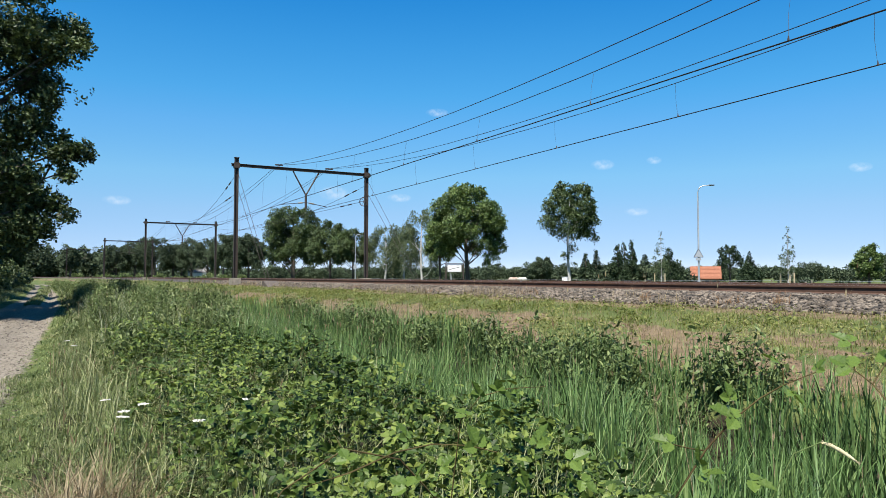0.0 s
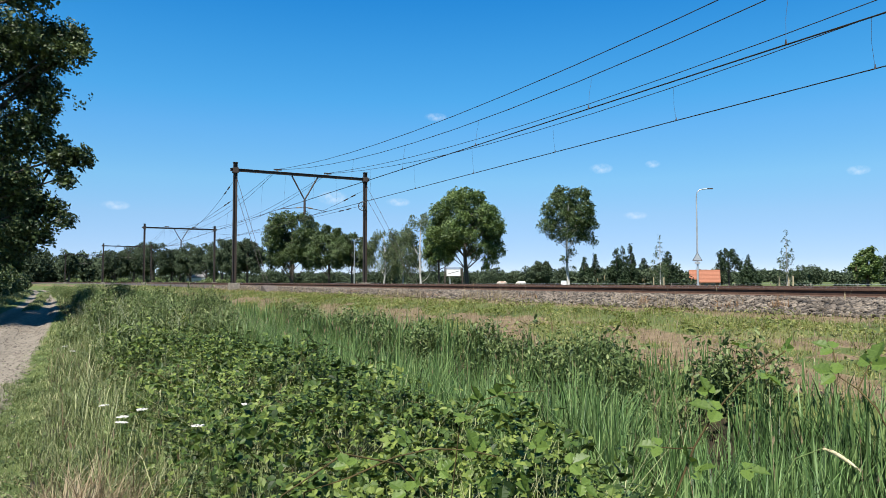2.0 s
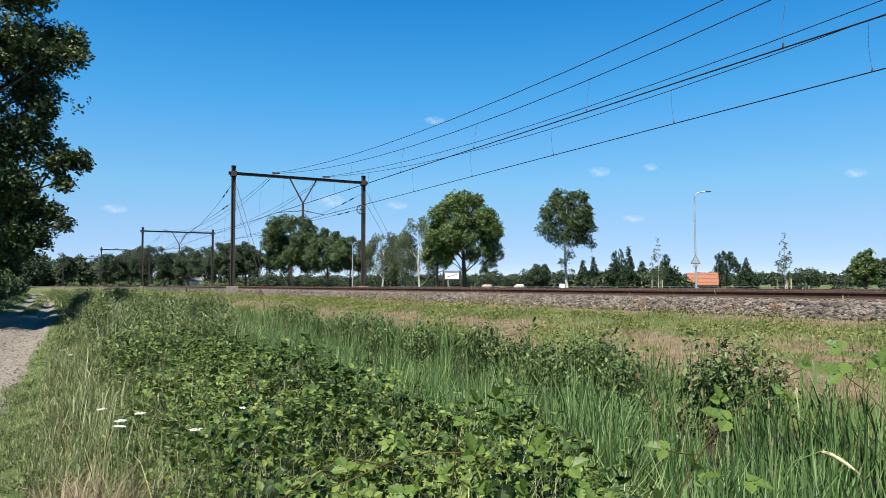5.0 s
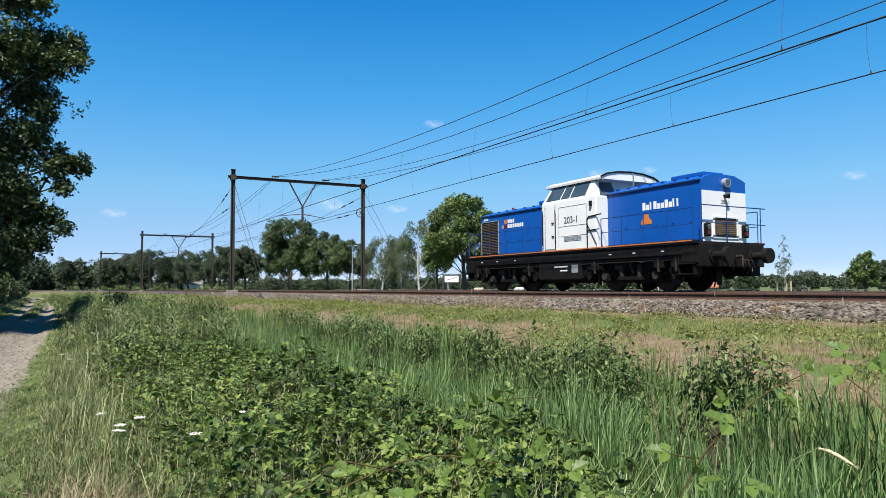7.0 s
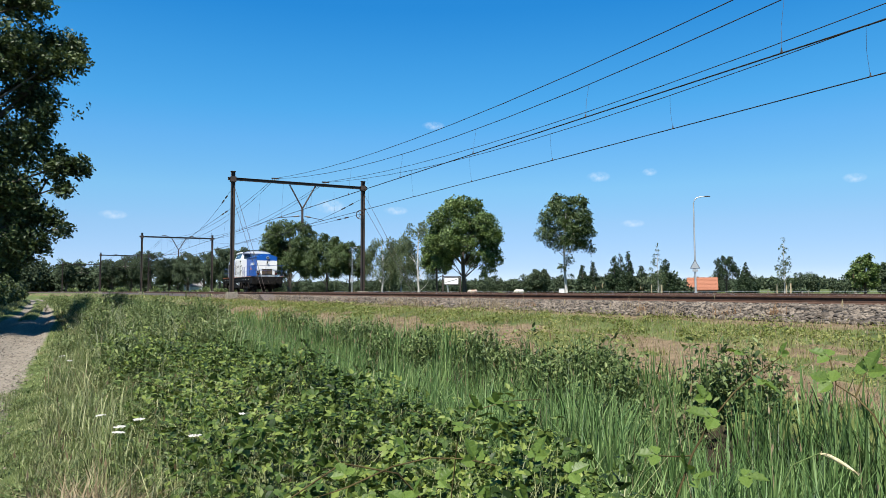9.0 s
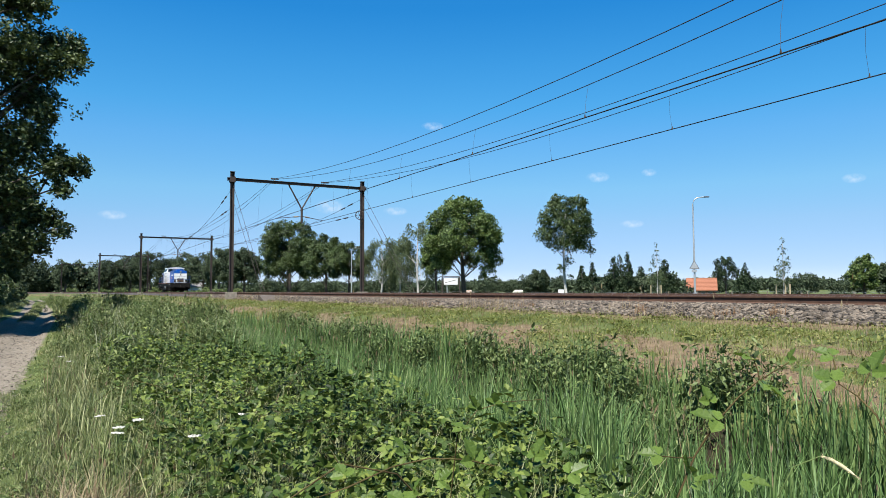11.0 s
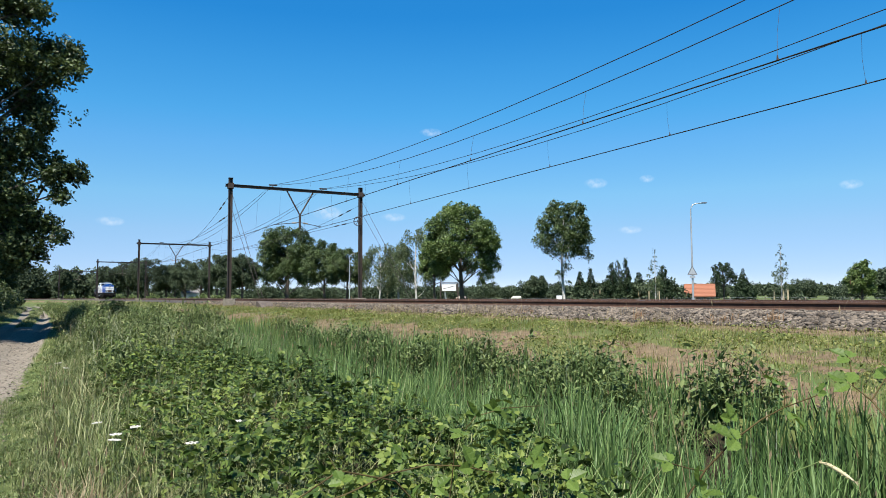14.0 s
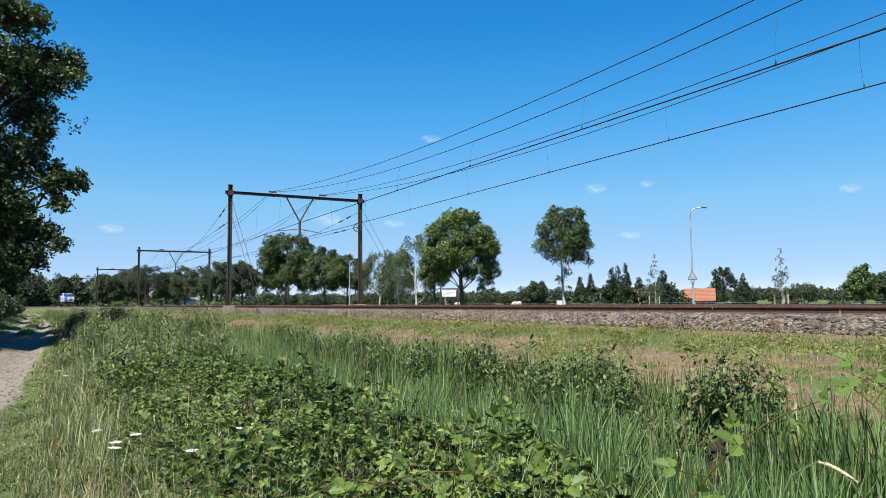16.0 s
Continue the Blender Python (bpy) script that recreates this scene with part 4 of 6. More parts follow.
hh = (0.62 + 0.4 * r.random(len(x))) * (0.8 + 0.45 * smooth_noise(x, y, 1.2, 13)) * (1 - 0.45 * smoothstep(5.4, 6.5, x)) * (0.72 + 0.28 * smoothstep(2.7, 3.8, x))
grass("ditch_reeds", "dense tall green reed grass filling the ditch", "reeds", (x, y), hh, (0.012, 0.03), M_reed, r, 0.11, [blade(b, 1.0, 4) for b in (0.05, 0.14, 0.25, 0.5)], wind=0.2)
x, y, r = sow(42000, 2.7, 6.5, 12, 75, 1.5, reed_dens, 6)
hh = (0.6 + 0.45 * r.random(len(x))) * (0.8 + 0.4 * smooth_noise(x, y, 2.2, 13)) * (1 - 0.4 * smoothstep(5.4, 6.5, x))
grass("ditch_reeds", "dense tall green reed grass filling the ditch", "reeds", (x, y), hh, (0.02, 0.036), M_reed, r, 0.12, [blade(b, 1.0, 3) for b in (0.05, 0.15, 0.3, 0.5)])


# grass of the verge, low at the track's edge and tall towards the brambles
x, y, r = sow(36000, -1.0, 1.5, 1.3, 22, 1.35, lambda x, y: eye_clear(x, y, 1.3) * smoothstep(-0.7, -0.1, x - path_drift(y) + 0.35 * (smooth_noise(x, y, 0.6, 4) - 0.5)), 7)
hh = (0.06 + 0.44 * smoothstep(-0.3, 0.5, x)) * r.uniform(0.4, 1.25, len(x)) * (0.45 + 0.95 * smooth_noise(x, y, 0.32, 2))
grass("verge_grass", "rough green verge grass along the farm track", "grass", (x, y), hh, (0.006, 0.015), M_verge, r, 0.3, [blade(b, 1.0, 3) for b in (0.2, 0.45, 0.8, 1.1)])
x, y, r = sow(26000, -1.0, 2.6, 20, 80, 1.5, lambda x, y: smoothstep(-0.6, -0.1, x - path_drift(y)), 8)
hh = (0.12 + 0.5 * smoothstep(-0.3, 0.8, x - path_drift(y))) * r.uniform(0.5, 1.15, len(x))
grass("verge_grass", "rough green verge grass along the farm track", "grass", (x, y), hh, (0.014, 0.028), M_verge, r, 0.25, [blade(b, 1.0, 3) for b in (0.2, 0.45, 0.8, 1.1)])
x, y, r = sow(16000, -6.0, -2.9, 28, 110, 1.1, None, 9)
grass("verge_grass", "shaded grass under the oaks beside the farm track", "grass", (x, y), (0.12, 0.4), (0.012, 0.026), M_verge, r, 0.3, [blade(b, 1.0, 3) for b in (0.2, 0.5, 0.9)])
x, y, r = sow(8000, -1.75, -0.95, 44, 120, 1.2, lambda x, y: 0.3 + 0.7 * smooth_noise(x, y, 2.0, 3), 10)
grass("track_grass", "grass strip between the wheel ruts of the farm track", "grass", (x, y), (0.08, 0.28), (0.014, 0.028), M_verge, r, 0.3, [blade(b, 1.0, 3) for b in (0.3, 0.7)])
x, y, r = sow(3200, -3.0, -0.7, 3, 20, 1.2, lambda x, y: 0.8 * smoothstep(-1.6, -0.7, x) * smoothstep(0.35, 0.7, smooth_noise(x, y, 0.5, 8)), 11)
grass("track_weeds", "sparse small weeds at the sandy edge of the farm track", "grass", (x, y), (0.02, 0.08), (0.006, 0.012), M_verge, r, 0.5, SHORT)
# short ragged turf where the verge thins into sand
x, y, r = sow(46000, -1.05, 0.35, 1.6, 13, 1.3, lambda x, y: eye_clear(x, y, 1.5) * smoothstep(-0.95, -0.35, x - path_drift(y) + 0.5 * (smooth_noise(x, y, 0.35, 24) - 0.5)), 61)
hh = (0.025 + 0.09 * smooth_noise(x, y, 0.3, 25)) * r.uniform(0.5, 1.5, len(x))
grass("verge_turf", "short ragged turf thinning out into sand", "grass", (x, y), hh, (0.004, 0.009), M_verge, r, 0.45, SHORT)
# gravel and crumbs of earth lying on the sandy track
x, y, r = sow(9000, -3.1, -0.35, 2.0, 30, 1.5, lambda x, y: 0.25 + 0.75 * smoothstep(0.4, 0.7, smooth_noise(x, y, 0.5, 26)), 62)
n = len(x)
pv = np.array([(1, 0, 0), (0.2, 0.9, 0.1), (-0.8, 0.4, 0), (-0.6, -0.7, 0.1), (0.5, -0.8, 0), (0, 0, 0.6)])
pf = np.array([(0, 1, 5), (1, 2, 5), (2, 3, 5), (3, 4, 5), (4, 0, 5)])
v, f = scatter(pv, pf, np.stack([x, y, ground_z(x, y)], -1), turns(r.random(n) * 6.283, 0 * x, 0 * x), r.uniform(0.006, 0.022, n) * (1 + 0.03 * y))
tagged(new("track_gravel", mesh_of("track_gravel", v, f, M_stone)), "loose gravel and earth crumbs on the sandy track", "gravel", kind="stuff")
# small leafy weeds between the blades
x, y, r = sow(24000, -0.75, 1.6, 1.5, 20, 1.35, lambda x, y: eye_clear(x, y, 1.5) * smoothstep(-0.75, -0.2, x - path_drift(y)) * smoothstep(0.3, 0.6, smooth_noise(x, y, 0.4, 14)), 17)
az = r.random(len(x)) * 6.283
zz = ground_z(x, y) + (0.03 + 0.42 * smoothstep(-0.05, 0.8, x)) * r.random(len(x)) ** 0.8
v, f = scatter(LEAF_V, LEAF_F, np.stack([x, y, zz], -1), turns(az, r.normal(0.1, 0.5, len(x)), r.normal(0, 0.4, len(x))), r.uniform(0.016, 0.055, len(x)))
tagged(new("verge_weeds", mesh_of("verge_weeds", v, f, M_bush)), "small leafy weeds mixed into the verge grass", "weeds", kind="stuff")
# dry tufts and pale stalks
x, y, r = sow(11000, -0.4, 0.7, 3.4, 5.2, 1.0, lambda x, y: np.exp(-((x - 0.12) ** 2 / 0.04 + (y - 4.25) ** 2 / 0.1)), 12)
grass("dry_tuft", "dry straw-coloured grass tuft in the verge", "dry grass", (x, y), (0.3, 0.62), (0.007, 0.012), M_straw, r, 0.4, [blade(b, 1.0, 3) for b in (0.5, 0.9, 1.2)])


def stalks(n, x0, x1, y0, y1, power, seed, hgt):
    """Thin seed stalks with a feathery head."""
    x, y, r = sow(n, x0, x1, y0, y1, power, lambda x, y: eye_clear(x, y, 1.4), seed)
    n = len(x)
    hh = r.uniform(*hgt, n)
    tv, tf = blade(0.25, 1.0, 3)
    az = r.random(n) * 6.28
    rot = turns(az, r.normal(0, 0.2, n), 0 * az)
    base = np.stack([x, y, ground_z(x, y)], -1)
    a = scatter(tv, tf, base, rot, np.stack([np.full(n, 0.0045) * (1 + y * 0.04), hh, hh], -1))
    tip = base + np.einsum("nij,nj->ni", rot, np.stack([0 * hh, 0.17 * hh, 0.84 * hh], -1))
    hv = np.array([(0, 0, 0), (-0.5, 0.02, 0.45), (0.5, 0.02, 0.45), (0, 0.1, 1), (0, -0.5, 0.4), (0, 0.5, 0.5)])
    hf = np.array([(0, 2, 1), (1, 2, 3), (0, 5, 4), (4, 5, 3)])
    s = r.uniform(0.04, 0.085, n)
    b = scatter(hv, hf, tip, rot, np.stack([0.2 * s * (1 + y * 0.03), 0.2 * s * (1 + y * 0.03), s], -1))
    v, f = join([a, b])
    return tagged(new("seed_stalks", mesh_of("seed_stalks", v, f, M_straw)), "pale grass seed stalks standing above the verge", "dry grass", kind="stuff")


stalks(160, -0.1, 2.0, 2.4, 14, 1.2, 21, (0.35, 0.62))
stalks(200, 2.8, 6.6, 2.5, 22, 1.2, 22, (1.0, 1.5))
stalks(200, 0.2, 5.5, 14, 40, 1.2, 23, (0.7, 1.25))


# bramble thicket: leaves in threes over a mound, with gaps that show dark stems
def brambles(n, y0, y1, power, tv, tf, size, seed, name="bramble_thicket"):
    x, y, r = sow(n, 0.15, 3.6, y0, y1, power, lambda x, y: eye_clear(x, y, 1.15) * (thicket_top(x, y) > ground_z(x, y) + 0.14) * (0.35 + 0.65 * smooth_noise(x, y, 0.45, 15)), seed)
    n = len(x)
    top = thicket_top(x, y)
    depth = r.random(n) ** 1.5 * 0.48
    z = np.maximum(top - depth + r.normal(0, 0.03, n), ground_z(x, y) + 0.05)
    az = np.where(r.random(n) < 0.4, r.normal(2.4, 0.8, n), r.random(n) * 6.283)
    s = r.uniform(*size, n)
    v, f = scatter(tv, tf, np.stack([x, y, z], -1), turns(az, r.normal(-0.2, np.where(y < 4, 1.05, 0.85), n), r.normal(0, 0.7, n)), s)
    return tagged(new(name, mesh_of(name, v, f, M_bramble, False)), "sprawling bramble thicket with toothed green leaves", "bramble", kind="stuff")


brambles(7600, 0.5, 3.2, 1.0, TRIBIG_V, TRIBIG_F, (0.018, 0.05), 31)
brambles(31000, 2.9, 18, 1.3, TRI_V, TRI_F, (0.03, 0.07), 32)
x, y, r = sow(6500, 0.3, 3.3, 2.2, 16, 1.3, lambda x, y: eye_clear(x, y, 1.6), 33)
hh = (thicket_top(x, y) - ground_z(x, y)) * r.uniform(0.6, 1.1, len(x)) + 0.08
grass("thicket_grass", "grass blades growing up through the brambles", "grass", (x, y), hh, (0.006, 0.014), M_verge, r, 0.2, [blade(b, 1.0, 3) for b in (0.2, 0.45, 0.8)])


def canes(n, seed):
    """Arching bramble canes under the leaves."""
    x, y, r = sow(n, 0.4, 3.3, 1.0, 9, 1.2, lambda x, y: eye_clear(x, y, 1.2), seed)
    out = []
    for a, b in zip(x, y):
        an, ln = r.random() * 6.28, r.uniform(0.5, 1.3)
        t = np.linspace(0, 1, 7)
        px, py = a + ln * t * math.cos(an), b + ln * t * math.sin(an)
        pz = ground_z(px, py) * (1 - 0) + (float(thicket_top(a, b)) - float(ground_z(a, b))) * 1.02 * np.sin(t * 2.4) ** 0.8
        out.append(tube_arrays(np.stack([px, py, pz], -1), np.linspace(0.0036, 0.0018, 7), 5))
    v, f = join(out)
    tagged(new("bramble_canes", mesh_of("bramble_canes", v, f, M_stem, True)), "thin red-brown arching bramble canes", "bramble", kind="stuff")


canes(24, 41)


def bush(name, label, at, w, d, hgt, n, seed, material, leaf=0.07, group="ditch bushes", slim=0.75):
    """A weedy bush: many stems with narrow leaves along them."""
    r = np.random.default_rng(seed)
    t = thing(name, label, "bush", group, at=ground_at(*at))
    m = max(8, n // 45)
    bx, by = r.normal(0, w / 2.2, m), r.normal(0, d / 2.2, m)
    hh = hgt * r.uniform(0.6, 1.1, m) * np.exp(-((bx / w) ** 2 + (by / d) ** 2) * 0.7)
    stems = []
    lx, ly = r.normal(0, 0.15, m), r.normal(0, 0.15, m)
    for a, b, q, p, o in zip(bx, by, hh, lx, ly):
        tt = np.linspace(0, 1, 4)
        stems.append(tube_arrays(np.stack([a + p * tt, b + o * tt, q * tt], -1), np.linspace(0.009, 0.003, 4), 4))
    v, f = join(stems)
    tagged(link("stalk", mesh_of("stalk", v, f, M_greenstem), t), kind="stuff")
    k = r.integers(0, m, n)
    g = 0.12 + 0.88 * r.random(n) ** 0.75
    p = np.stack([bx[k] + lx[k] * g, by[k] + ly[k] * g, hh[k] * g], -1) + r.normal(0, 0.06, (n, 3)) * (1 + w * 0.4)
    p[:, 2] = np.maximum(p[:, 2], 0.02)
    az = r.random(n) * 6.283
    v, f = scatter(LEAF_V * np.array([slim, 1, 1]), LEAF_F, p, turns(az, r.normal(-0.1, 0.9, n), r.normal(0, 0.5, n)), leaf * r.uniform(0.6, 1.4, n))
    link("foliage", mesh_of("foliage", v, f, material), t)
    return t


# dark weeds along the ditch
for k, (x, y, w, d, hh, n) in enumerate(((6.0, 7.0, 0.55, 1.0, 0.9, 3400), (6.1, 8.6, 0.4, 0.7, 0.8, 1200), (6.0, 14.0, 0.5, 1.1, 0.85, 2400), (6.1, 17.0, 0.5, 1.2, 0.8, 1300), (6.2, 4.9, 0.4, 0.6, 0.85, 1300),
                                         (5.9, 11.2, 0.45, 0.9, 0.85, 2200), (6.2, 9.8, 0.4, 0.7, 0.7, 1500), (5.8, 12.6, 0.45, 0.8, 0.85, 1900), (6.1, 15.5, 0.45, 0.9, 0.8, 1600), (5.7, 6.0, 0.35, 0.5, 0.95, 1700), (5.5, 5.2, 0.35, 0.4, 0.9, 1300), (6.0, 18.8, 0.5, 1.0, 0.85, 1500), (4.3, 5.6, 0.3, 0.4, 0.8, 800), (3.4, 9.0, 0.4, 0.7, 0.7, 1000), (6.3, 21, 0.5, 1.5, 0.75, 1200))):
    bush("ditch_bush", "dark leafy weeds rooted on the ditch bank", (x, y), w, d, hh - 0.08, n, 200 + k, M_bush, 0.07)
for k, (x, y, w, d, hh, n) in enumerate(((3.3, 19.5, 0.8, 1.2, 1.45, 3600), (4.3, 23, 0.8, 1.4, 1.55, 3000), (2.2, 22, 0.8, 1.5, 1.4, 3000), (5.3, 27, 0.8, 1.5, 1.6, 2200), (3.6, 29, 0.9, 2.0, 1.5, 2600), (1.6, 28, 0.8, 2.0, 1.35, 2400),
                                         (2.6, 36, 0.9, 2.5, 1.5, 2400), (1.1, 37, 0.8, 3.0, 1.3, 2000), (1.5, 14.5, 0.6, 0.9, 1.1, 2600), (2.7, 14.5, 0.6, 0.9, 1.05, 2200), (0.9, 18, 0.5, 1.0, 1.1, 2200), (2.0, 17.5, 0.6, 1.0, 1.2, 2400),
                                         (1.0, 11.0, 0.4, 0.6, 0.9, 1700), (5.2, 37, 0.8, 3, 1.5, 1600), (3.5, 48, 1.0, 4, 1.5, 1800), (1.2, 52, 0.9, 4, 1.3, 1800), (0.6, 64, 0.8, 4, 1.3, 1300), (2.6, 68, 1.0, 5, 1.3, 1300), (0.2, 80, 0.8, 5, 1.3, 1100), (2.0, 90, 1.2, 6, 1.3, 1100),
                                         (-0.4, 102, 0.9, 6, 1.3, 1000))):
    bush("tall_weeds", "tall green wild weeds and shrubs beside the farm track", (x, y), w, d, hh, int(1.6 * n), 240 + k, M_weed, 0.085 if y < 25 else 0.12, "tall weeds", 0.5)


# white flower umbels
def umbel(at, hgt, seed, tilt):
    r = np.random.default_rng(seed)
    t = thing("white_umbel", "white flat-topped wild flower on a thin stem", "flower", "white flowers", at=ground_at(*at) @ pose(0, 0, 0, tilt, 0, seed * 40))
    v, f = tube_arrays([(0, 0, 0), (0.01, 0.02, hgt * 0.5), (0.0, 0.05, hgt)], [0.004, 0.003, 0.002], 5)
    link("stem", mesh_of("stem", v, f, M_greenstem), t)
    n = 70
    a, q = r.random(n) * 6.28, np.sqrt(r.random(n)) * 0.036
    p = np.stack([q * np.cos(a), 0.05 + q * np.sin(a), hgt + 0.012 - 2.5 * q * q], -1)
    pv, pf = np.array([(math.cos(k * 1.257), math.sin(k * 1.257), 0.0) for k in range(5)] + [(0, 0, 0.4)]), np.array([(k, (k + 1) % 5, 5) for k in range(5)])
    v, f = scatter(pv, pf, p, turns(a, r.normal(0, 0.4, n), a), r.uniform(0.006, 0.011, n))
    link("flower_head", mesh_of("flower_head", v, f, M_flower), t)


for k, (x, y, hh) in enumerate(((0.4, 5.95, 0.6), (0.45, 5.25, 0.6), (0.36, 4.95, 0.6), (1.25, 5.35, 0.62), (0.78, 4.75, 0.6), (0.11, 11.5, 0.6), (0.07, 10.6, 0.6), (0.5, 5.35, 0.62))):
    umbel((x, y), hh, k + 1, 6 * (k % 3) - 6)

# pale arching tufts of tall grass between the weeds
x, y, r = sow(3600, 0.7, 4.6, 13, 34, 1.2, lambda x, y: smoothstep(0.45, 0.7, smooth_noise(x, y, 1.1, 23)), 51)
hh = r.uniform(0.8, 1.35, len(x))
grass("tall_grass", "tall pale arching grass tufts among the weeds", "grass", (x, y), hh, (0.011, 0.022), M_pale, r, 0.22, [blade(b, 1.0, 3) for b in (0.35, 0.6, 0.9)])

x, y, r = sow(6500, 0.9, 4.4, 13, 36, 1.3, None, 52)
hh = r.uniform(0.6, 1.2, len(x))
grass("tall_grass", "tall green grass growing through the weeds", "grass", (x, y), hh, (0.008, 0.018), M_verge, r, 0.25, [blade(b, 1.0, 3) for b in (0.2, 0.45, 0.8)])
# rough growth between the farm track and the railway, far along
x, y, r = sow(15000, -0.9, 9.5, 52, 170, 1.3, lambda x, y: smoothstep(-0.7, -0.2, x - path_drift(y)) * (0.3 + 0.7 * smooth_noise(x, y, 3.0, 27)), 53)
hh = r.uniform(0.35, 0.9, len(x)) * (0.6 + 0.7 * smooth_noise(x, y, 4.0, 28)) * (1 - 0.6 * smoothstep(5.5, 8.0, x))
grass("rough_grass", "rough tall grass along the far farm track", "grass", (x, y), hh, (0.03, 0.07), M_verge, r, 0.3, SHORT)

# ---- bramble shoots close to the lens ----
M_shootleaf = leaf_mat("sunlit_bramble_leaf", (0.024, 0.045, 0.008), (0.055, 0.092, 0.016), (0.1, 0.15, 0.03), 0.28, 0.45, 14.0, 0.25)
LEAF_MESH = mesh_of("bramble_leaf", TRIBIG_V, TRIBIG_F, M_shootleaf, False)
VIEW = Vector((0.78, 0.62, 0.0)).normalized()
ACROSS = Vector((VIEW.y, -VIEW.x, 0.0))


def shoot(label, stems, leaves, seed):
    """A bramble shoot: stems as lists of points, leaves as (place, direction in degrees, size)."""
    r = random.Random(seed)
    t = thing("bramble_shoot", label, "bramble shoot", "bramble shoots")
    for k, pts in enumerate(stems):
        if k == 0:
            x, y, _ = pts[0]
            g = (x - 0.12, y + 0.1, float(ground_z(x - 0.12, y + 0.1)) - 0.02)
            pts = [g, (x - 0.07, y + 0.05, (2 * g[2] + pts[0][2]) / 3)] + list(pts)
        rad = np.linspace(0.0027 if k == 0 else 0.0013, 0.001, len(pts))
        v, f = tube_arrays(pts, rad, 7)
        st = link("stem", mesh_of("stem", v, f, M_stem, True), t, "red-brown thorny stem")
    for p, a, s in leaves:
        way = (ACROSS * math.cos(radians(a)) + Vector((0, 0, 1)) * math.sin(radians(a)) + VIEW * r.uniform(-0.3, 0.5)).normalized()
        up = (-VIEW * r.uniform(-0.1, 0.5) + Vector((0, 0, 1)) * r.uniform(0.7, 1.0) + ACROSS * r.uniform(-0.3, 0.3)).normalized()
        side = way.cross(up).normalized()
        up = side.cross(way)
        m = Matrix((side, way, up)).transposed().to_4x4()
        s *= 0.68
        m = Matrix.Translation(p) @ m @ Matrix.Diagonal((s, s, s, 1))
        link("leaf", LEAF_MESH, t, "", m)
    return t


swaying_shoot = shoot("long bramble shoot with large sunlit toothed leaves", [
    [(0.912, 0.867, -0.248), (0.960, 0.867, -0.202), (1.006, 0.863, -0.153), (1.057, 0.850, -0.106), (1.107, 0.829, -0.067), (1.148, 0.813, -0.045), (1.207, 0.786, -0.021)],
    [(1.149, 0.812, -0.045), (1.151, 0.813, -0.025), (1.151, 0.817, -0.006)],
    [(1.006, 0.863, -0.156), (0.980, 0.878, -0.152), (0.955, 0.893, -0.145)]],
    [((1.054, 0.838, -0.100), 150, 0.066), ((1.061, 0.856, -0.068), 100, 0.042), ((1.151, 0.807, -0.050), -40, 0.060), ((1.143, 0.812, -0.005), 150, 0.052),
     ((0.954, 0.895, -0.143), 165, 0.050), ((0.988, 0.854, -0.193), 20, 0.050), ((1.074, 0.824, -0.207), -10, 0.055), ((1.207, 0.786, -0.018), 60, 0.035), ((0.973, 0.847, -0.172), 100, 0.045)], 1)
side_shoot = shoot("slender bramble shoot with pale young leaves", [
    [(1.128, 0.597, -0.098), (1.145, 0.626, -0.048), (1.155, 0.657, -0.022), (1.162, 0.690, -0.004)], [(1.155, 0.657, -0.022), (1.186, 0.651, 0.013)],
    [(1.162, 0.690, -0.004), (1.19, 0.71, 0.02), (1.197, 0.717, 0.039)]],
    [((1.160, 0.695, 0.000), 150, 0.050), ((1.197, 0.717, 0.039), 150, 0.045), ((1.187, 0.649, 0.013), 60, 0.060)], 2)
shoot("low arching bramble cane with broad green leaves", [
    [(0.498, 1.554, -0.328), (0.582, 1.491, -0.291), (0.664, 1.425, -0.241), (0.730, 1.375, -0.220), (0.790, 1.318, -0.218), (0.830, 1.266, -0.226)]],
    [((0.806, 1.308, -0.220), 110, 0.068), ((0.876, 1.291, -0.206), -70, 0.055), ((0.723, 1.491, -0.229), 120, 0.060), ((0.954, 1.292, -0.227), 70, 0.070), ((0.628, 1.293, -0.278), 160, 0.062),
     ((0.654, 1.306, -0.271), 70, 0.055), ((0.808, 1.132, -0.262), 100, 0.060), ((0.948, 1.165, -0.235), 30, 0.060), ((0.928, 1.106, -0.258), -30, 0.050), ((0.668, 1.271, -0.285), -30, 0.050),
     ((0.592, 1.536, -0.276), 140, 0.055), ((0.784, 1.238, -0.255), -80, 0.045), ((0.741, 1.356, -0.265), 40, 0.050)], 3)
shoot("thin arching bramble cane above the reeds", [[(1.135, 1.946, -0.312), (1.197, 1.926, -0.236), (1.276, 1.879, -0.210), (1.372, 1.812, -0.201)]],
      [((1.195, 1.928, -0.233), 110, 0.070), ((1.245, 1.899, -0.218), 80, 0.060), ((1.128, 1.898, -0.285), 160, 0.070), ((1.291, 1.869, -0.213), -60, 0.050)], 4)

M_ear = mat("pale_grass_ear", (0.297, 0.255, 0.145), (0.425, 0.383, 0.238), 60, 0.8, 0, 0.0)
# a nodding pale ear of grass
ear = thing("grass_ear", "nodding pale straw-coloured ear of grass", "grass ear")
pts = [(1.447, 1.143, float(ground_z(1.447, 1.143))), (1.467, 1.133, -0.9), (1.497, 1.113, -0.417), (1.565, 1.082, -0.276), (1.604, 1.037, -0.244)]
v, f = tube_arrays(pts, [0.003, 0.003, 0.002, 0.0018, 0.0015], 5)
link("stalk", mesh_of("stalk", v, f, M_greenstem, True), ear)
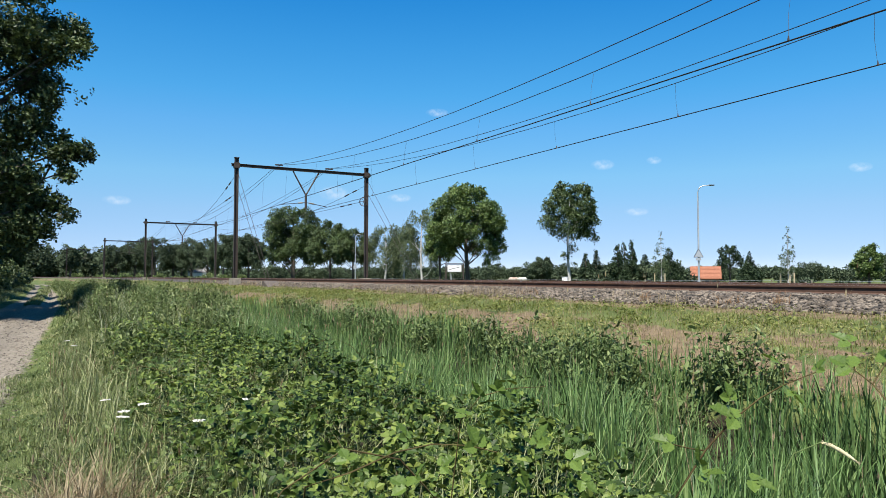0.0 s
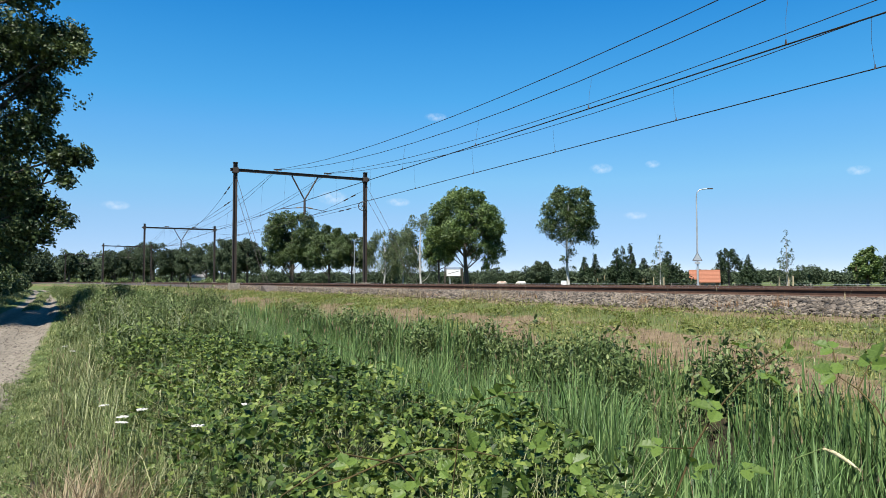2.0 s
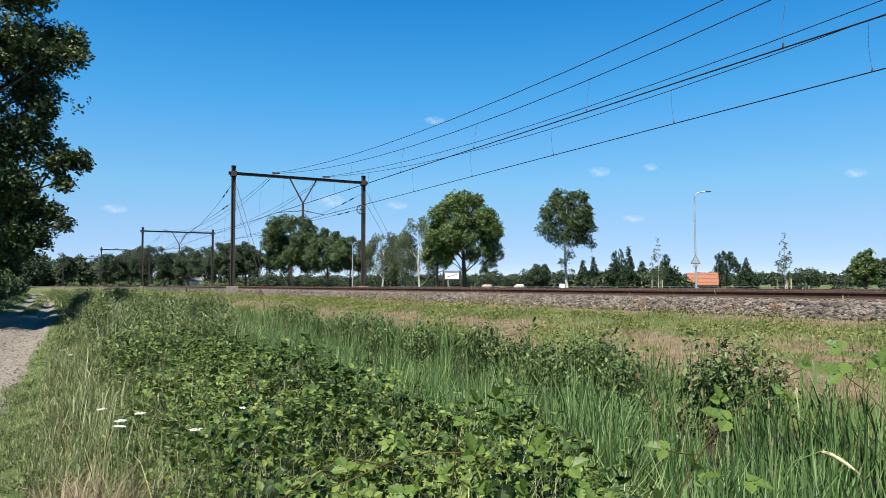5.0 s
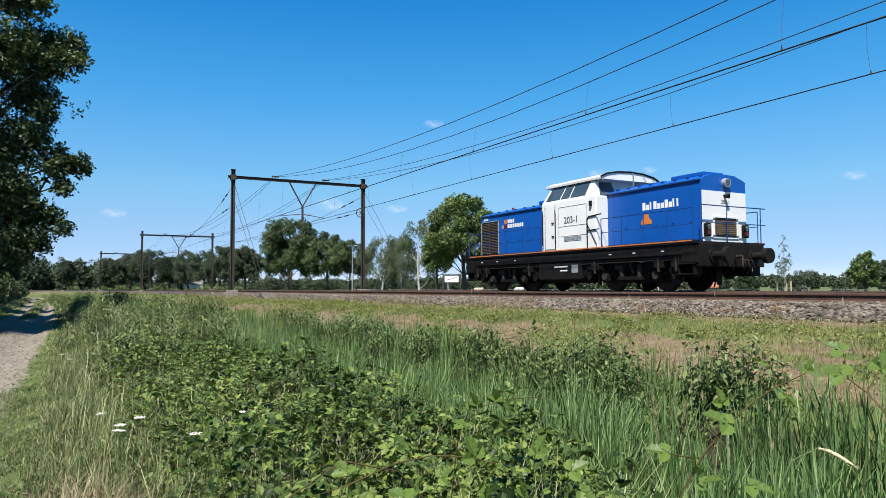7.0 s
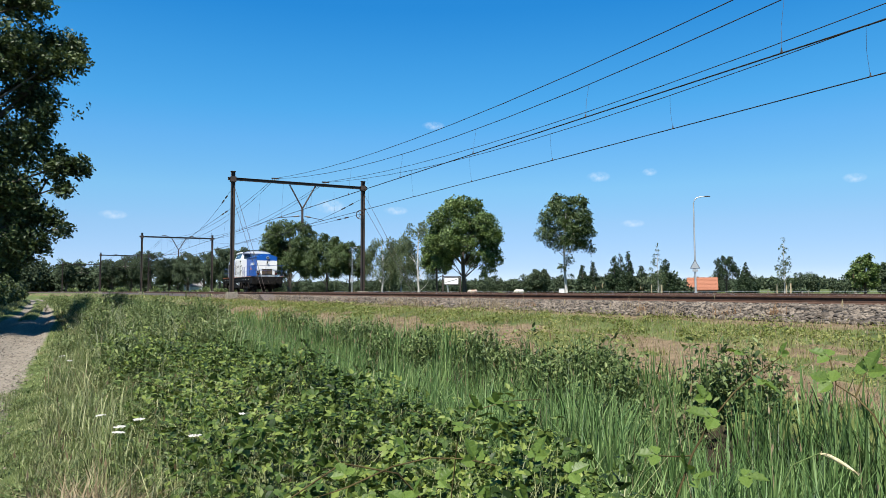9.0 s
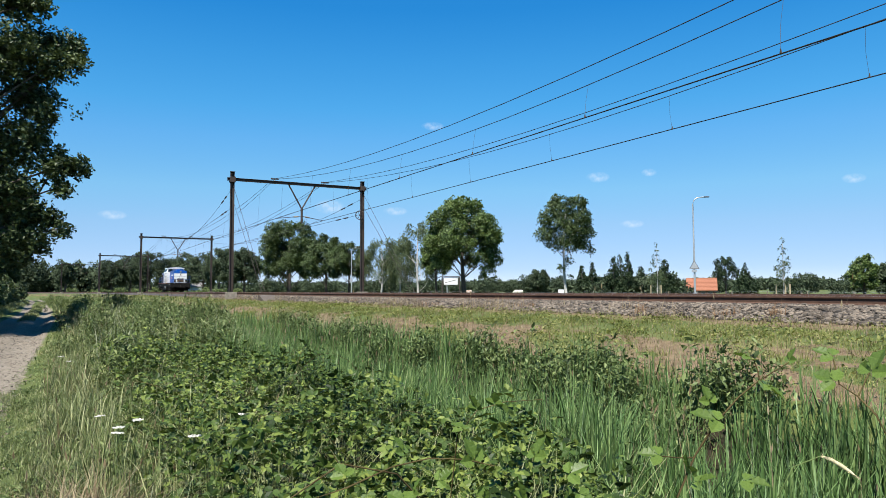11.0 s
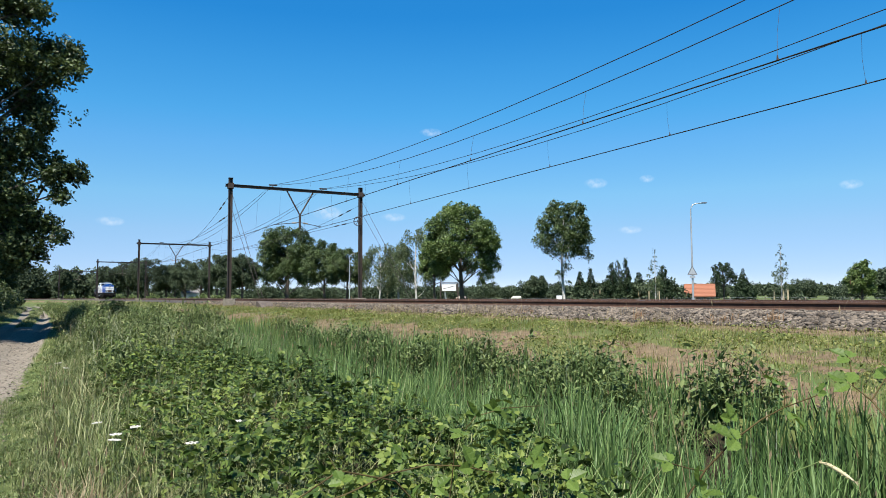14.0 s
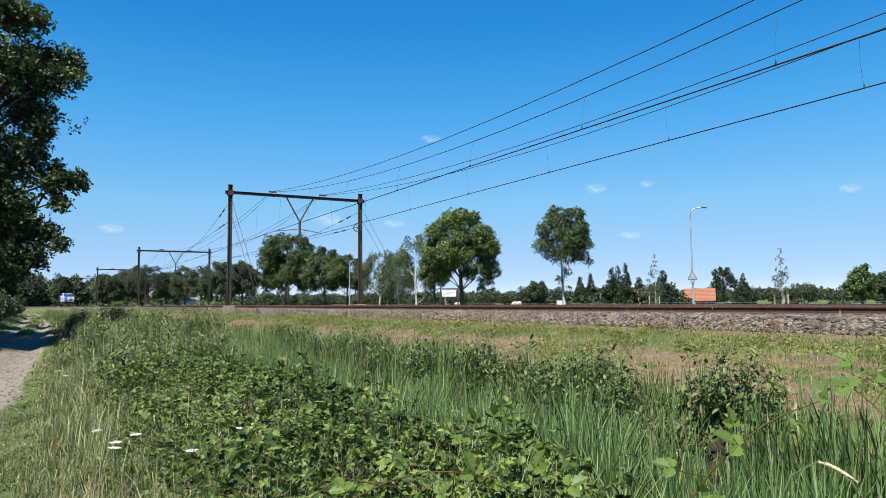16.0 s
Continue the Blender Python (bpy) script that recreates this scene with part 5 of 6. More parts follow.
tip = [(1.604, 1.037, -0.244), (1.613, 1.02, -0.248), (1.621, 1.003, -0.257), (1.63, 0.985, -0.269), (1.638, 0.966, -0.283)]
v, f = tube_arrays(tip, [0.002, 0.0042, 0.005, 0.004, 0.0012], 8)
link("core", mesh_of("core", v, f, M_ear, True), ear)
r = np.random.default_rng(5)
n = 110
k = r.random(n)
p = np.stack([np.interp(k, np.linspace(0, 1, 5), [q[a] for q in tip]) for a in range(3)], -1)
w = 0.0035 * np.sin(np.pi * (0.1 + 0.85 * k))
p = p + r.normal(0, 1, (n, 3)) * w[:, None] * 0.6
v, f = scatter(CHIP_V, CHIP_F, p, turns(-2.2 + r.normal(0, 0.6, n), r.normal(-0.5, 0.4, n), r.random(n) * 6), r.uniform(0.004, 0.008, n))
tagged(link("ear", mesh_of("ear", v, f, M_ear), ear), kind="stuff")

# ---- things beyond the railway ----


def street_lamp(x, y, sign):
    t = thing("street_lamp", "tall galvanised street lamp with a short curved arm", "street lamp", "street lamps", at=ground_at(x, y))
    part("base", rod((0, 0, -0.2), (0, 0, 1.2), 0.11, n=12), M_zinc, t)
    pole = [(0, 0, z) for z in (1.0, 3.0, 5.0, 7.0, 7.85)] + [(0.05, -0.03, 8.1), (0.18, -0.1, 8.27), (0.4, -0.22, 8.35), (0.8, -0.44, 8.39)]
    v, f = tube_arrays(pole, [0.08, 0.07, 0.06, 0.05, 0.047, 0.045, 0.042, 0.04, 0.04], 10)
    link("pole", mesh_of("pole", v, f, M_zinc, True), t)
    bm = box(-0.09, 0.09, 0, 0.42, -0.04, 0.04, 0.03)
    part("lamp_head", bm, M_steel, t, "flat grey lamp head", m=pose(0.72, -0.4, 8.39, 0, 0, -119))
    if sign:
        # warning triangle seen from behind, fixed below mid height
        bm = prism([(-0.34, 0.0), (0.34, 0.0), (0.03, 0.62), (-0.03, 0.62)], -0.012, 0.012, "y")
        sg = part("warning_sign", bm, M_zinc, t, "grey back of a triangular warning sign", m=pose(-0.12, -0.1, 2.95, 0, 0, -35))
        for a, b in (((-0.34, 0, 0), (0.34, 0, 0)), ((0.34, 0, 0), (0, 0, 0.62)), ((0, 0, 0.62), (-0.34, 0, 0))):
            part("rim", rod(a, b, 0.022, n=6), M_steel, sg)
        part("lower_plate", box(-0.2, 0.2, -0.012, 0.012, -0.25, -0.07), M_zinc, t, m=pose(-0.12, -0.1, 2.95, 0, 0, -35))
    return t


street_lamp(42.0, 36.5, True)
street_lamp(42.0, 106.0, True)

# white notice board on two dark posts
nb = thing("notice_board", "white board on two dark posts beside the railway", "notice board", at=pose(26.6, 46.6, float(ground_z(26.6, 46.6)), 0, 0, -30))
for x in (-0.62, 0.72):
    part("post", box(x - 0.05, x + 0.05, -0.05, 0.05, -0.3, 2.42, 0.01), M_steel, nb)
bd = part("board", box(-0.5, 0.57, -0.03, 0.03, 1.78, 2.28, 0.008), M_white, nb, "white panel with a faded dark line")
part("top_rail", box(-0.62, 0.72, -0.03, 0.03, 2.36, 2.42), M_steel, nb)
for x0, x1, z0, z1 in ((-0.54, 0.61, 2.28, 2.33), (-0.54, 0.61, 1.73, 1.78), (-0.54, -0.5, 1.78, 2.28), (0.57, 0.61, 1.78, 2.28)):
    part("board_frame", box(x0, x1, -0.04, 0.04, z0, z1), M_steel, bd)
part("faded_line", prism([(-0.42, 1.9), (-0.42, 1.94), (0.46, 2.17), (0.46, 2.13)], -0.038, -0.03, "y"), M_steel, bd)
part("brace", rod((-0.05, 0.5, -0.1), (-0.3, 0.06, 1.76), 0.07, n=8), M_zinc, nb, "pale leaning brace")

M_roof = mat("orange_clay_tiles", (0.17, 0.06, 0.032), (0.25, 0.1, 0.055), 6, 0.8, 0, 0.3)
M_wall = mat("brown_brick", (0.0857, 0.049, 0.0337), (0.147, 0.0918, 0.0612), 9, 0.9, 0, 0.3)
M_roofgrey = mat("grey_slate_roof", (0.0979, 0.0918, 0.0918), (0.171, 0.165, 0.159), 6, 0.8, 0, 0.2)
M_glass = glass_mat("dark_window_glass", (0.03, 0.035, 0.04))


def house(name, label, x, y, turn, w, d, eave, ridge, wall, roof):
    t = thing(name, label, "house", "houses", at=pose(x, y, -1.3, 0, 0, turn))
    part("wall", prism([(-d / 2, -0.1), (d / 2, -0.1), (d / 2, eave), (0, ridge - 0.15), (-d / 2, eave)], -w / 2, w / 2, "x"), wall, t)
    for s in (-1, 1):
        rf = part("roof", prism([(s * (d / 2 + 0.3), eave - 0.18), (s * (d / 2 + 0.3), eave - 0.05), (0, ridge + 0.06), (0, ridge - 0.07)], -w / 2 - 0.25, w / 2 + 0.25, "x"), roof, t)
        for k in range(9):
            g = (k + 0.5) / 9
            yy, zz = s * (d / 2 + 0.3) * (1 - g), eave - 0.05 + (ridge + 0.11 - eave) * g
            part("tile_row", box(-w / 2 - 0.25, w / 2 + 0.25, yy - 0.03, yy + 0.03, zz - 0.01, zz + 0.03), roof, rf)
    for k in (-0.3, 0.05, 0.3):
        wn_ = part("window", box(k * w - 0.4, k * w + 0.4, -d / 2 - 0.03, -d / 2 + 0.05, 0.25, min(1.9, eave - 0.3)), M_wood, t)
        part("pane", box(k * w - 0.33, k * w + 0.33, -d / 2 - 0.035, -d / 2 - 0.03, 0.32, min(1.83, eave - 0.37)), M_glass, wn_)
    return t


a = radians(49.5)
house("barn", "low barn with a bright orange tiled roof", 128 * math.sin(a), 128 * math.cos(a), -49.5, 4.5, 4.2, 1.35, 3.3, M_wall, M_roof)
a = radians(9.4)
house("farmhouse", "white farmhouse behind the trees by the curve", 330 * math.sin(a), 330 * math.cos(a), -12, 8, 6, 3.4, 5.6, M_white, M_roofgrey)
a = radians(2.5)
house("farmhouse", "white farmhouse behind the trees by the curve", 345 * math.sin(a), 345 * math.cos(a), -2, 9, 6, 2.9, 4.6, M_white, M_roofgrey)

# white cabinet beside the pale-trunked tree
cb = thing("utility_cabinet", "small white metal utility cabinet by the road", "cabinet", at=pose(45.0, bearing(38.75, 45.0), -1.3, 0, 0, -38))
part("body", box(-0.3, 0.26, -0.2, 0.2, -0.1, 1.45, 0.02), M_white, cb)
part("door", box(-0.26, 0.22, -0.22, -0.2, 0.2, 1.4, 0.008), M_white, cb)
part("roof", box(-0.33, 0.29, -0.23, 0.23, 1.45, 1.5, 0.01), M_zinc, cb)

# post and wire fence along the meadow
def fence(x, y0, y1, step, hgt):
    t = thing("meadow_fence", "weathered wooden post fence with wire along the meadow", "fence", "fences")
    bm = rod((0, 0, -0.3), (0, 0, hgt), 0.055, 0.05, 7)
    first = None
    for k, y in enumerate(np.arange(y0, y1, step)):
        m = pose(x + 0.1 * math.sin(k * 2.3), y, float(ground_z(x, y)), 2 * math.sin(k * 1.7), 2 * math.cos(k * 2.9))
        if first is None:
            first = part("post", bm, M_wood, t, m=m)
        else:
            link("post", first.data, t, "", m)
    for z in (0.45, 0.8, hgt - 0.08):
        ys = np.arange(y0, y1, step)
        v, f = tube_arrays(np.stack([np.full(len(ys), x), ys, ground_z(np.full(len(ys), x), ys) + z], -1), 0.012, 4)
        link("wire", mesh_of("wire", v, f, M_zinc), t)


fence(36.0, 6, 150, 3.0, 1.15)
fence(58.0, 10, 160, 4.0, 1.2)

# road surface beyond
M_asphalt = mat("grey_asphalt", (0.0275, 0.0275, 0.0288), (0.0459, 0.0453, 0.0447), 4, 0.9, 0, 0.3)
tagged(strip("road", [(38.2, -1.3), (38.2, -1.21), (41.2, -1.19), (41.2, -1.3)], ALONG, M_asphalt), "narrow asphalt road running along the railway", "road", kind="structure")

# cows
M_cow_light = mat("cream_cow_coat", (0.379, 0.349, 0.294), (0.49, 0.471, 0.428), 1.5, 0.8, 0, 0.1)
M_cow_red = mat("red_and_white_cow_coat", (0.184, 0.0857, 0.0428), (0.49, 0.459, 0.416), 1.1, 0.8, 0, 0.1, fine=2)


def cow(label, coat, m):
    t = thing("cow", label, "cow", "cows in the meadow", at=m)
    bm = bmesh.new()
    bmesh.ops.create_uvsphere(bm, u_segments=16, v_segments=10, radius=1.0, matrix=Matrix.LocRotScale((0, 0, 1.0), None, (0.92, 0.36, 0.42)))
    bmesh.ops.create_uvsphere(bm, u_segments=12, v_segments=8, radius=1.0, matrix=Matrix.LocRotScale((0.55, 0, 1.05), None, (0.42, 0.3, 0.38)))
    bmesh.ops.create_uvsphere(bm, u_segments=12, v_segments=8, radius=1.0, matrix=Matrix.LocRotScale((-0.6, 0, 1.08), None, (0.4, 0.33, 0.36)))
    part("body", bm, coat, t, smooth=True)
    part("neck", rod((0.8, 0, 1.15), (1.2, 0, 0.72), 0.2, 0.13, 10), coat, t, smooth=True)
    bm = rod((1.12, 0, 0.78), (1.42, 0, 0.36), 0.13, 0.075, 10)
    hd = part("head", bm, coat, t, smooth=True)
    for s in (-1, 1):
        part("ear", rod((1.14, s * 0.1, 0.82), (1.12, s * 0.27, 0.8), 0.045, 0.02, 6), coat, hd)
        for x in (-0.65, 0.6):
            part("leg", rod((x, s * 0.2, 0.8), (x + 0.03, s * 0.2, -0.03), 0.11, 0.06, 8), coat, t)
    part("tail", rod((-0.95, 0, 1.2), (-1.05, 0, 0.45), 0.03, 0.02, 6), coat, t)
    return t


COW_Z = -1.3
a2 = radians(35.3)
cow("cream white cow grazing in the meadow", M_cow_light, pose(150 * math.sin(a2), 150 * math.cos(a2), COW_Z, 0, 0, 150))
walking_cow = cow("brown and white cow walking through the meadow", M_cow_red, pose(150 * math.sin(a2) - 1.8, 150 * math.cos(a2) + 1.3, COW_Z, 0, 0, 145))

# low clouds far off
def cloud_material():
    m = bpy.data.materials.new("thin_white_cloud")
    m.use_nodes = True
    n, l = m.node_tree.nodes, m.node_tree.links
    n.remove(n["Principled BSDF"])
    tc, ns, gr = n.new("ShaderNodeTexCoord"), n.new("ShaderNodeTexNoise"), n.new("ShaderNodeTexGradient")
    mp = n.new("ShaderNodeMapping")
    mp.vector_type = "POINT"
    mp.inputs["Location"].default_value, mp.inputs["Scale"].default_value = (-1, -1, 0), (2, 2, 1)
    gr.gradient_type = "SPHERICAL"
    l.new(tc.outputs["Generated"], mp.inputs[0])
    l.new(mp.outputs[0], gr.inputs[0])
    ns.inputs["Scale"].default_value, ns.inputs["Detail"].default_value = 0.045, 5
    l.new(tc.outputs["Object"], ns.inputs["Vector"])
    mu, mr = n.new("ShaderNodeMath"), n.new("ShaderNodeMapRange")
    half = n.new("ShaderNodeMath")
    half.operation = "MULTIPLY_ADD"
    half.inputs[1].default_value, half.inputs[2].default_value = 2.6, -0.75
    l.new(ns.outputs[0], half.inputs[0])
    mu.operation = "MULTIPLY"
    l.new(gr.outputs["Fac"], mu.inputs[0])
    l.new(half.outputs[0], mu.inputs[1])
    mr.inputs["From Min"].default_value, mr.inputs["From Max"].default_value = 0.02, 0.6
    mr.inputs["To Max"].default_value = 0.4
    l.new(mu.outputs[0], mr.inputs[0])
    em, tr, mx = n.new("ShaderNodeEmission"), n.new("ShaderNodeBsdfTransparent"), n.new("ShaderNodeMixShader")
    em.inputs["Color"].default_value, em.inputs["Strength"].default_value = (1, 1, 1, 1), 0.5
    l.new(mr.outputs[0], mx.inputs[0])
    l.new(tr.outputs[0], mx.inputs[1])
    l.new(em.outputs[0], mx.inputs[2])
    l.new(mx.outputs[0], n["Material Output"].inputs[0])
    return m


M_cloud = cloud_material()
# bearing from the railway, height angle, width and height (degrees)
for k, (az, el, w, hh) in enumerate(((28.3, 13.4, 2.4, 0.9), (41.8, 9.0, 2.4, 1.1), (19.9, 6.8, 3.2, 1.6), (45.8, 9.2, 1.5, 0.8), (3.6, 5.7, 2.6, 0.9), (25.2, 6.5, 2.6, 0.9), (44.4, 5.2, 2.4, 0.8), (59.9, 7.8, 2.0, 0.9))):
    d = 2600.0
    c = Vector((d * math.sin(radians(az)), d * math.cos(radians(az)), d * math.tan(radians(el))))
    sx, sy = d * math.tan(radians(w)) / 2, d * math.tan(radians(hh)) / 2
    g = 8
    v = np.array([((i / g * 2 - 1) * sx, (j / g * 2 - 1) * sy, 0.0) for i in range(g + 1) for j in range(g + 1)])
    f = np.array([(i * (g + 1) + j, (i + 1) * (g + 1) + j, (i + 1) * (g + 1) + j + 1, i * (g + 1) + j + 1) for i in range(g) for j in range(g)])
    cl = tagged(new("cloud", mesh_of("cloud", v, f, M_cloud, True)), "small thin white fair-weather cloud", "cloud", "clouds", "structure")
    cl.matrix_basis = look(c, (0, 0, 0)) @ pose(0, 0, 0, 0, 180, 0)
    cl.visible_shadow = False

# ---- locomotive ----
M_blue = mat("glossy_blue_paint", (0.00072, 0.0504, 0.238), (0.00144, 0.0612, 0.281), 1.5, 0.42, 0, 0.02, spec=0.4)
M_bluedark = mat("dark_blue_trim", (0.006, 0.024, 0.1), (0.009, 0.032, 0.13), 3, 0.4, 0, 0.02)
M_cabwhite = mat("glossy_white_paint", (0.504, 0.511, 0.511), (0.576, 0.576, 0.569), 1.2, 0.3, 0, 0.03, spec=0.5)
M_orange = mat("orange_stripe_paint", (0.36, 0.1, 0.02), (0.45, 0.14, 0.03), 4, 0.4, 0, 0.02)
M_under = mat("oily_black_underframe", (0.002, 0.0018, 0.0016), (0.008, 0.007, 0.006), 5, 0.7, 0, 0.2, spec=0.15)
M_wheel = mat("dusty_brown_wheel_steel", (0.016, 0.013, 0.011), (0.04, 0.032, 0.026), 6, 0.7, 0.2, 0.1, spec=0.2)
M_louvre = mat("brown_grey_louvre_metal", (0.022, 0.017, 0.013), (0.05, 0.039, 0.03), 6, 0.7, 0.1, 0.1, spec=0.2)
M_endgrille = mat("tan_brown_grille_metal", (0.07, 0.05, 0.034), (0.14, 0.1, 0.07), 6, 0.7, 0.1, 0.1, spec=0.2)
M_letter = mat("dark_grey_lettering", (0.0367, 0.0398, 0.0459), (0.0551, 0.0581, 0.0643), 10, 0.5, 0, 0)
M_lampglass = mat("pale_lamp_glass", (0.0864, 0.09, 0.0936), (0.144, 0.144, 0.144), 10, 0.15, 0, 0, spec=0.8)
M_redlamp = mat("red_lamp_glass", (0.0734, 0.00734, 0.00612), (0.122, 0.0122, 0.00918), 10, 0.2, 0, 0)
M_cabglass = mat("dark_cab_glass", (0.0216, 0.0324, 0.0396), (0.0432, 0.0612, 0.072), 1.2, 0.06, 0, 0, spec=0.9)


def lettering(text, size, material, parent, m, name="lettering"):
    cu = bpy.data.curves.new(name, "FONT")
    cu.body, cu.size, cu.align_x, cu.align_y, cu.extrude = text, size, "CENTER", "CENTER", 0.004
    tmp = bpy.data.objects.new(name, cu)
    scene.collection.objects.link(tmp)
    me = bpy.data.meshes.new_from_object(tmp.evaluated_get(bpy.context.evaluated_depsgraph_get()))
    bpy.data.objects.remove(tmp)
    me.materials.clear()
    me.materials.append(material)
    return link(name, me, parent, "", m)


# to stand writing on the side that faces -x, reading towards -y
SIDE = Matrix(((0, 0, -1, 0), (-1, 0, 0, 0), (0, 1, 0, 0), (0, 0, 0, 1)))


def on_side(x, y, z):
    return Matrix.Translation((x, y, z)) @ SIDE


def build_loco():
    t = thing("locomotive", "blue and white diesel shunting locomotive with an orange stripe", "locomotive")
    # frame and deck
    part("frame", box(-1.46, 1.46, -6.45, 6.45, 1.08, 1.40, 0.02), M_under, t, "black underframe")
    deck = part("deck", box(-1.5, 1.5, -6.5, 6.5, 1.40, 1.46, 0.01), M_under, t)
    for s in (-1, 1):
        part("stripe", box(s * 1.5, s * 1.512, -6.3, 6.1, 1.465, 1.5), M_orange, deck, "orange stripe along the deck edge")
        hs = part("headstock", box(-1.42, 1.42, s * 6.3, s * 6.52, 0.72, 1.42, 0.03), M_under, t)
        for x in (-0.875, 0.875):
            bf = part("buffer", rod((x, s * 6.5, 1.05), (x, s * 6.98, 1.05), 0.13, 0.1, 14), M_under, t, smooth=False)
            bm = rod((x, s * 6.98, 1.05), (x, s * 7.12, 1.05), 0.235, 0.225, 24)
            part("buffer_head", bm, M_under, bf, "round black buffer plate")
            part("flange", rod((x, s * 6.52, 1.05), (x, s * 6.58, 1.05), 0.2, n=14), M_under, bf)
        hook = part("coupling", rod((0, s * 6.5, 1.02), (0, s * 6.85, 1.02), 0.05, n=8), M_wheel, t)
        v, f = tube_arrays([(0, s * 6.84, 1.0), (0.06, s * 6.88, 0.8), (0, s * 6.88, 0.6), (-0.06, s * 6.88, 0.8), (0, s * 6.84, 1.0)], 0.028, 6)
        link("link", mesh_of("link", v, f, M_wheel, True), hook)
        for x in (-0.55, -0.35, 0.35, 0.55):
            v, f = tube_arrays([(x, s * 6.52, 0.95), (x, s * 6.75, 0.9), (x * 1.05, s * 6.8, 0.65), (x * 1.1, s * 6.68, 0.5)], 0.025, 6)
            link("brake_hose", mesh_of("brake_hose", v, f, M_under, True), t)
        # corner boxes and steps
        for x in (-1, 1):
            part("corner_box", box(x * 1.0, x * 1.47, s * 5.86, s * 6.46, 0.84, 1.36, 0.02), M_under, t)
            st = part("step_frame", box(x * 1.1, x * 1.14, s * 5.75, s * 6.3, 0.45, 1.08, 0.01), M_under, t)
            for e in (5.74, 6.3):
                part("step_side", box(x * 1.14, x * 1.46, s * e, s * (e + 0.03), 0.45, 1.08), M_under, st)
            for z in (0.5, 0.8):
                part("step", box(x * 1.05, x * 1.5, s * 5.72, s * 6.38, z, z + 0.03), M_under, st)
    # hoods
    def hood(y0, y1, top, name):
        outline = [(-0.98, 1.46), (-0.98, top - 0.2), (-0.9, top - 0.14), (-0.48, top), (0.48, top), (0.9, top - 0.14), (0.98, top - 0.2), (0.98, 1.46)]
        h = part(name, prism(outline, y0, y1, "y"), M_blue, t, "blue engine hood")
        return h
    lead = hood(0.8, 5.93, 3.48, "hood")
    trail = hood(-6.24, -2.2, 3.52, "hood")
    # gutters, door seams and handles on the hoods
    for h, y0, y1, top in ((lead, 0.8, 5.93, 3.48), (trail, -6.24, -2.2, 3.52)):
        for s in (-1, 1):
            part("gutter", box(s * 0.98, s * 1.03, y0 + 0.02, y1 - 0.02, top - 0.22, top - 0.18), M_bluedark, h)
            part("sill", box(s * 0.98, s * 1.01, y0 + 0.02, y1 - 0.02, 1.52, 1.56), M_bluedark, h)
            for k in range(6):
                y = y0 + (y1 - y0) * (k + 0.5) / 6
                part("door_seam", box(s * 0.98, s * 0.986, y - 0.006, y + 0.006, 1.58, top - 0.32), M_blue, h)
                part("latch", box(s * 0.98, s * 1.0, y + 0.06, y + 0.12, 2.1, 2.16), M_blue, h)
            for k in range(8):
                y = y0 + (y1 - y0) * (k + 0.5) / 8
                part("roof_clip", box(s * 0.66, s * 0.72, y - 0.05, y + 0.05, top - 0.07, top - 0.02), M_bluedark, h)
    for y0, y1, z, w in ((-5.9, -4.6, 0.14, 0.45), (-4.2, -2.6, 0.08, 0.35)):
        part("roof_hatch", box(-w, w, y0, y1, 3.51, 3.51 + z, 0.03), M_blue, trail)
    part("roof_hatch", box(-0.6, 0.6, 1.1, 2.2, 3.47, 3.62, 0.04), M_blue, lead)
    part("silencer", rod((0, 1.7, 3.6), (0, 1.7, 3.78), 0.3, 0.28, 20), M_blue, lead)
    part("beacon", rod((-0.4, 4.3, 3.48), (-0.4, 4.3, 3.58), 0.06, 0.045, 12), M_redlamp, lead, "small red warning beacon")
    part("whistle", rod((-0.5, -3.0, 3.55), (-0.5, -3.0, 4.0), 0.025, n=6), M_lampglass, trail)
    # louvred radiator on both sides of the leading hood
    for s in (-1, 1):
        rg = part("radiator_grille", box(s * 0.98, s * 1.0, 4.5, 5.86, 1.58, 3.0), M_louvre, lead, "brown-grey radiator louvres")
        for k in range(20):
            z = 1.62 + 0.068 * k
            part("slat", prism([(s * 1.0, z), (s * 1.03, z), (s * 1.0, z + 0.045)], 4.53, 5.83, "y"), M_louvre, rg)
        for y in (4.5, 5.17, 5.84):
            part("frame_bar", box(s * 1.0, s * 1.036, y, y + 0.03, 1.56, 3.02), M_zinc if y != 5.17 else M_louvre, rg)
        part("frame_top", box(s * 1.0, s * 1.036, 4.5, 5.87, 3.0, 3.03), M_zinc, rg)
    # end faces
    for s, h, y in ((-1, trail, -6.24), (1, lead, 5.93)):
        pn = part("end_panel", prism([(-0.97, 1.48), (0.97, 1.48), (0.97, 3.0), (-0.97, 3.0)], y, y + s * 0.012, "y"), M_cabwhite, h, "white end panel")
        gr = part("end_grille", box(-0.47, 0.5, y + s * 0.012, y + s * 0.03, 1.63, 2.2), M_endgrille, h, "tan brown slatted grille")
        for k in range(9):
            part("slat", box(-0.44, 0.47, y + s * 0.03, y + s * 0.045, 1.66 + 0.06 * k, 1.695 + 0.06 * k), M_endgrille, gr)
        for x0, x1, z0, z1 in ((-0.55, 0.58, 2.2, 2.25), (-0.55, 0.58, 1.58, 1.63), (-0.55, -0.47, 1.63, 2.2), (0.5, 0.58, 1.63, 2.2)):
            part("grille_frame", box(x0, x1, y + s * 0.012, y + s * 0.04, z0, z1), M_cabwhite, gr)
        hl = part("headlight", rod((0.05, y, 3.27), (0.05, y + s * 0.12, 3.27), 0.14, n=18), M_zinc, h, "round headlight in a silver rim")
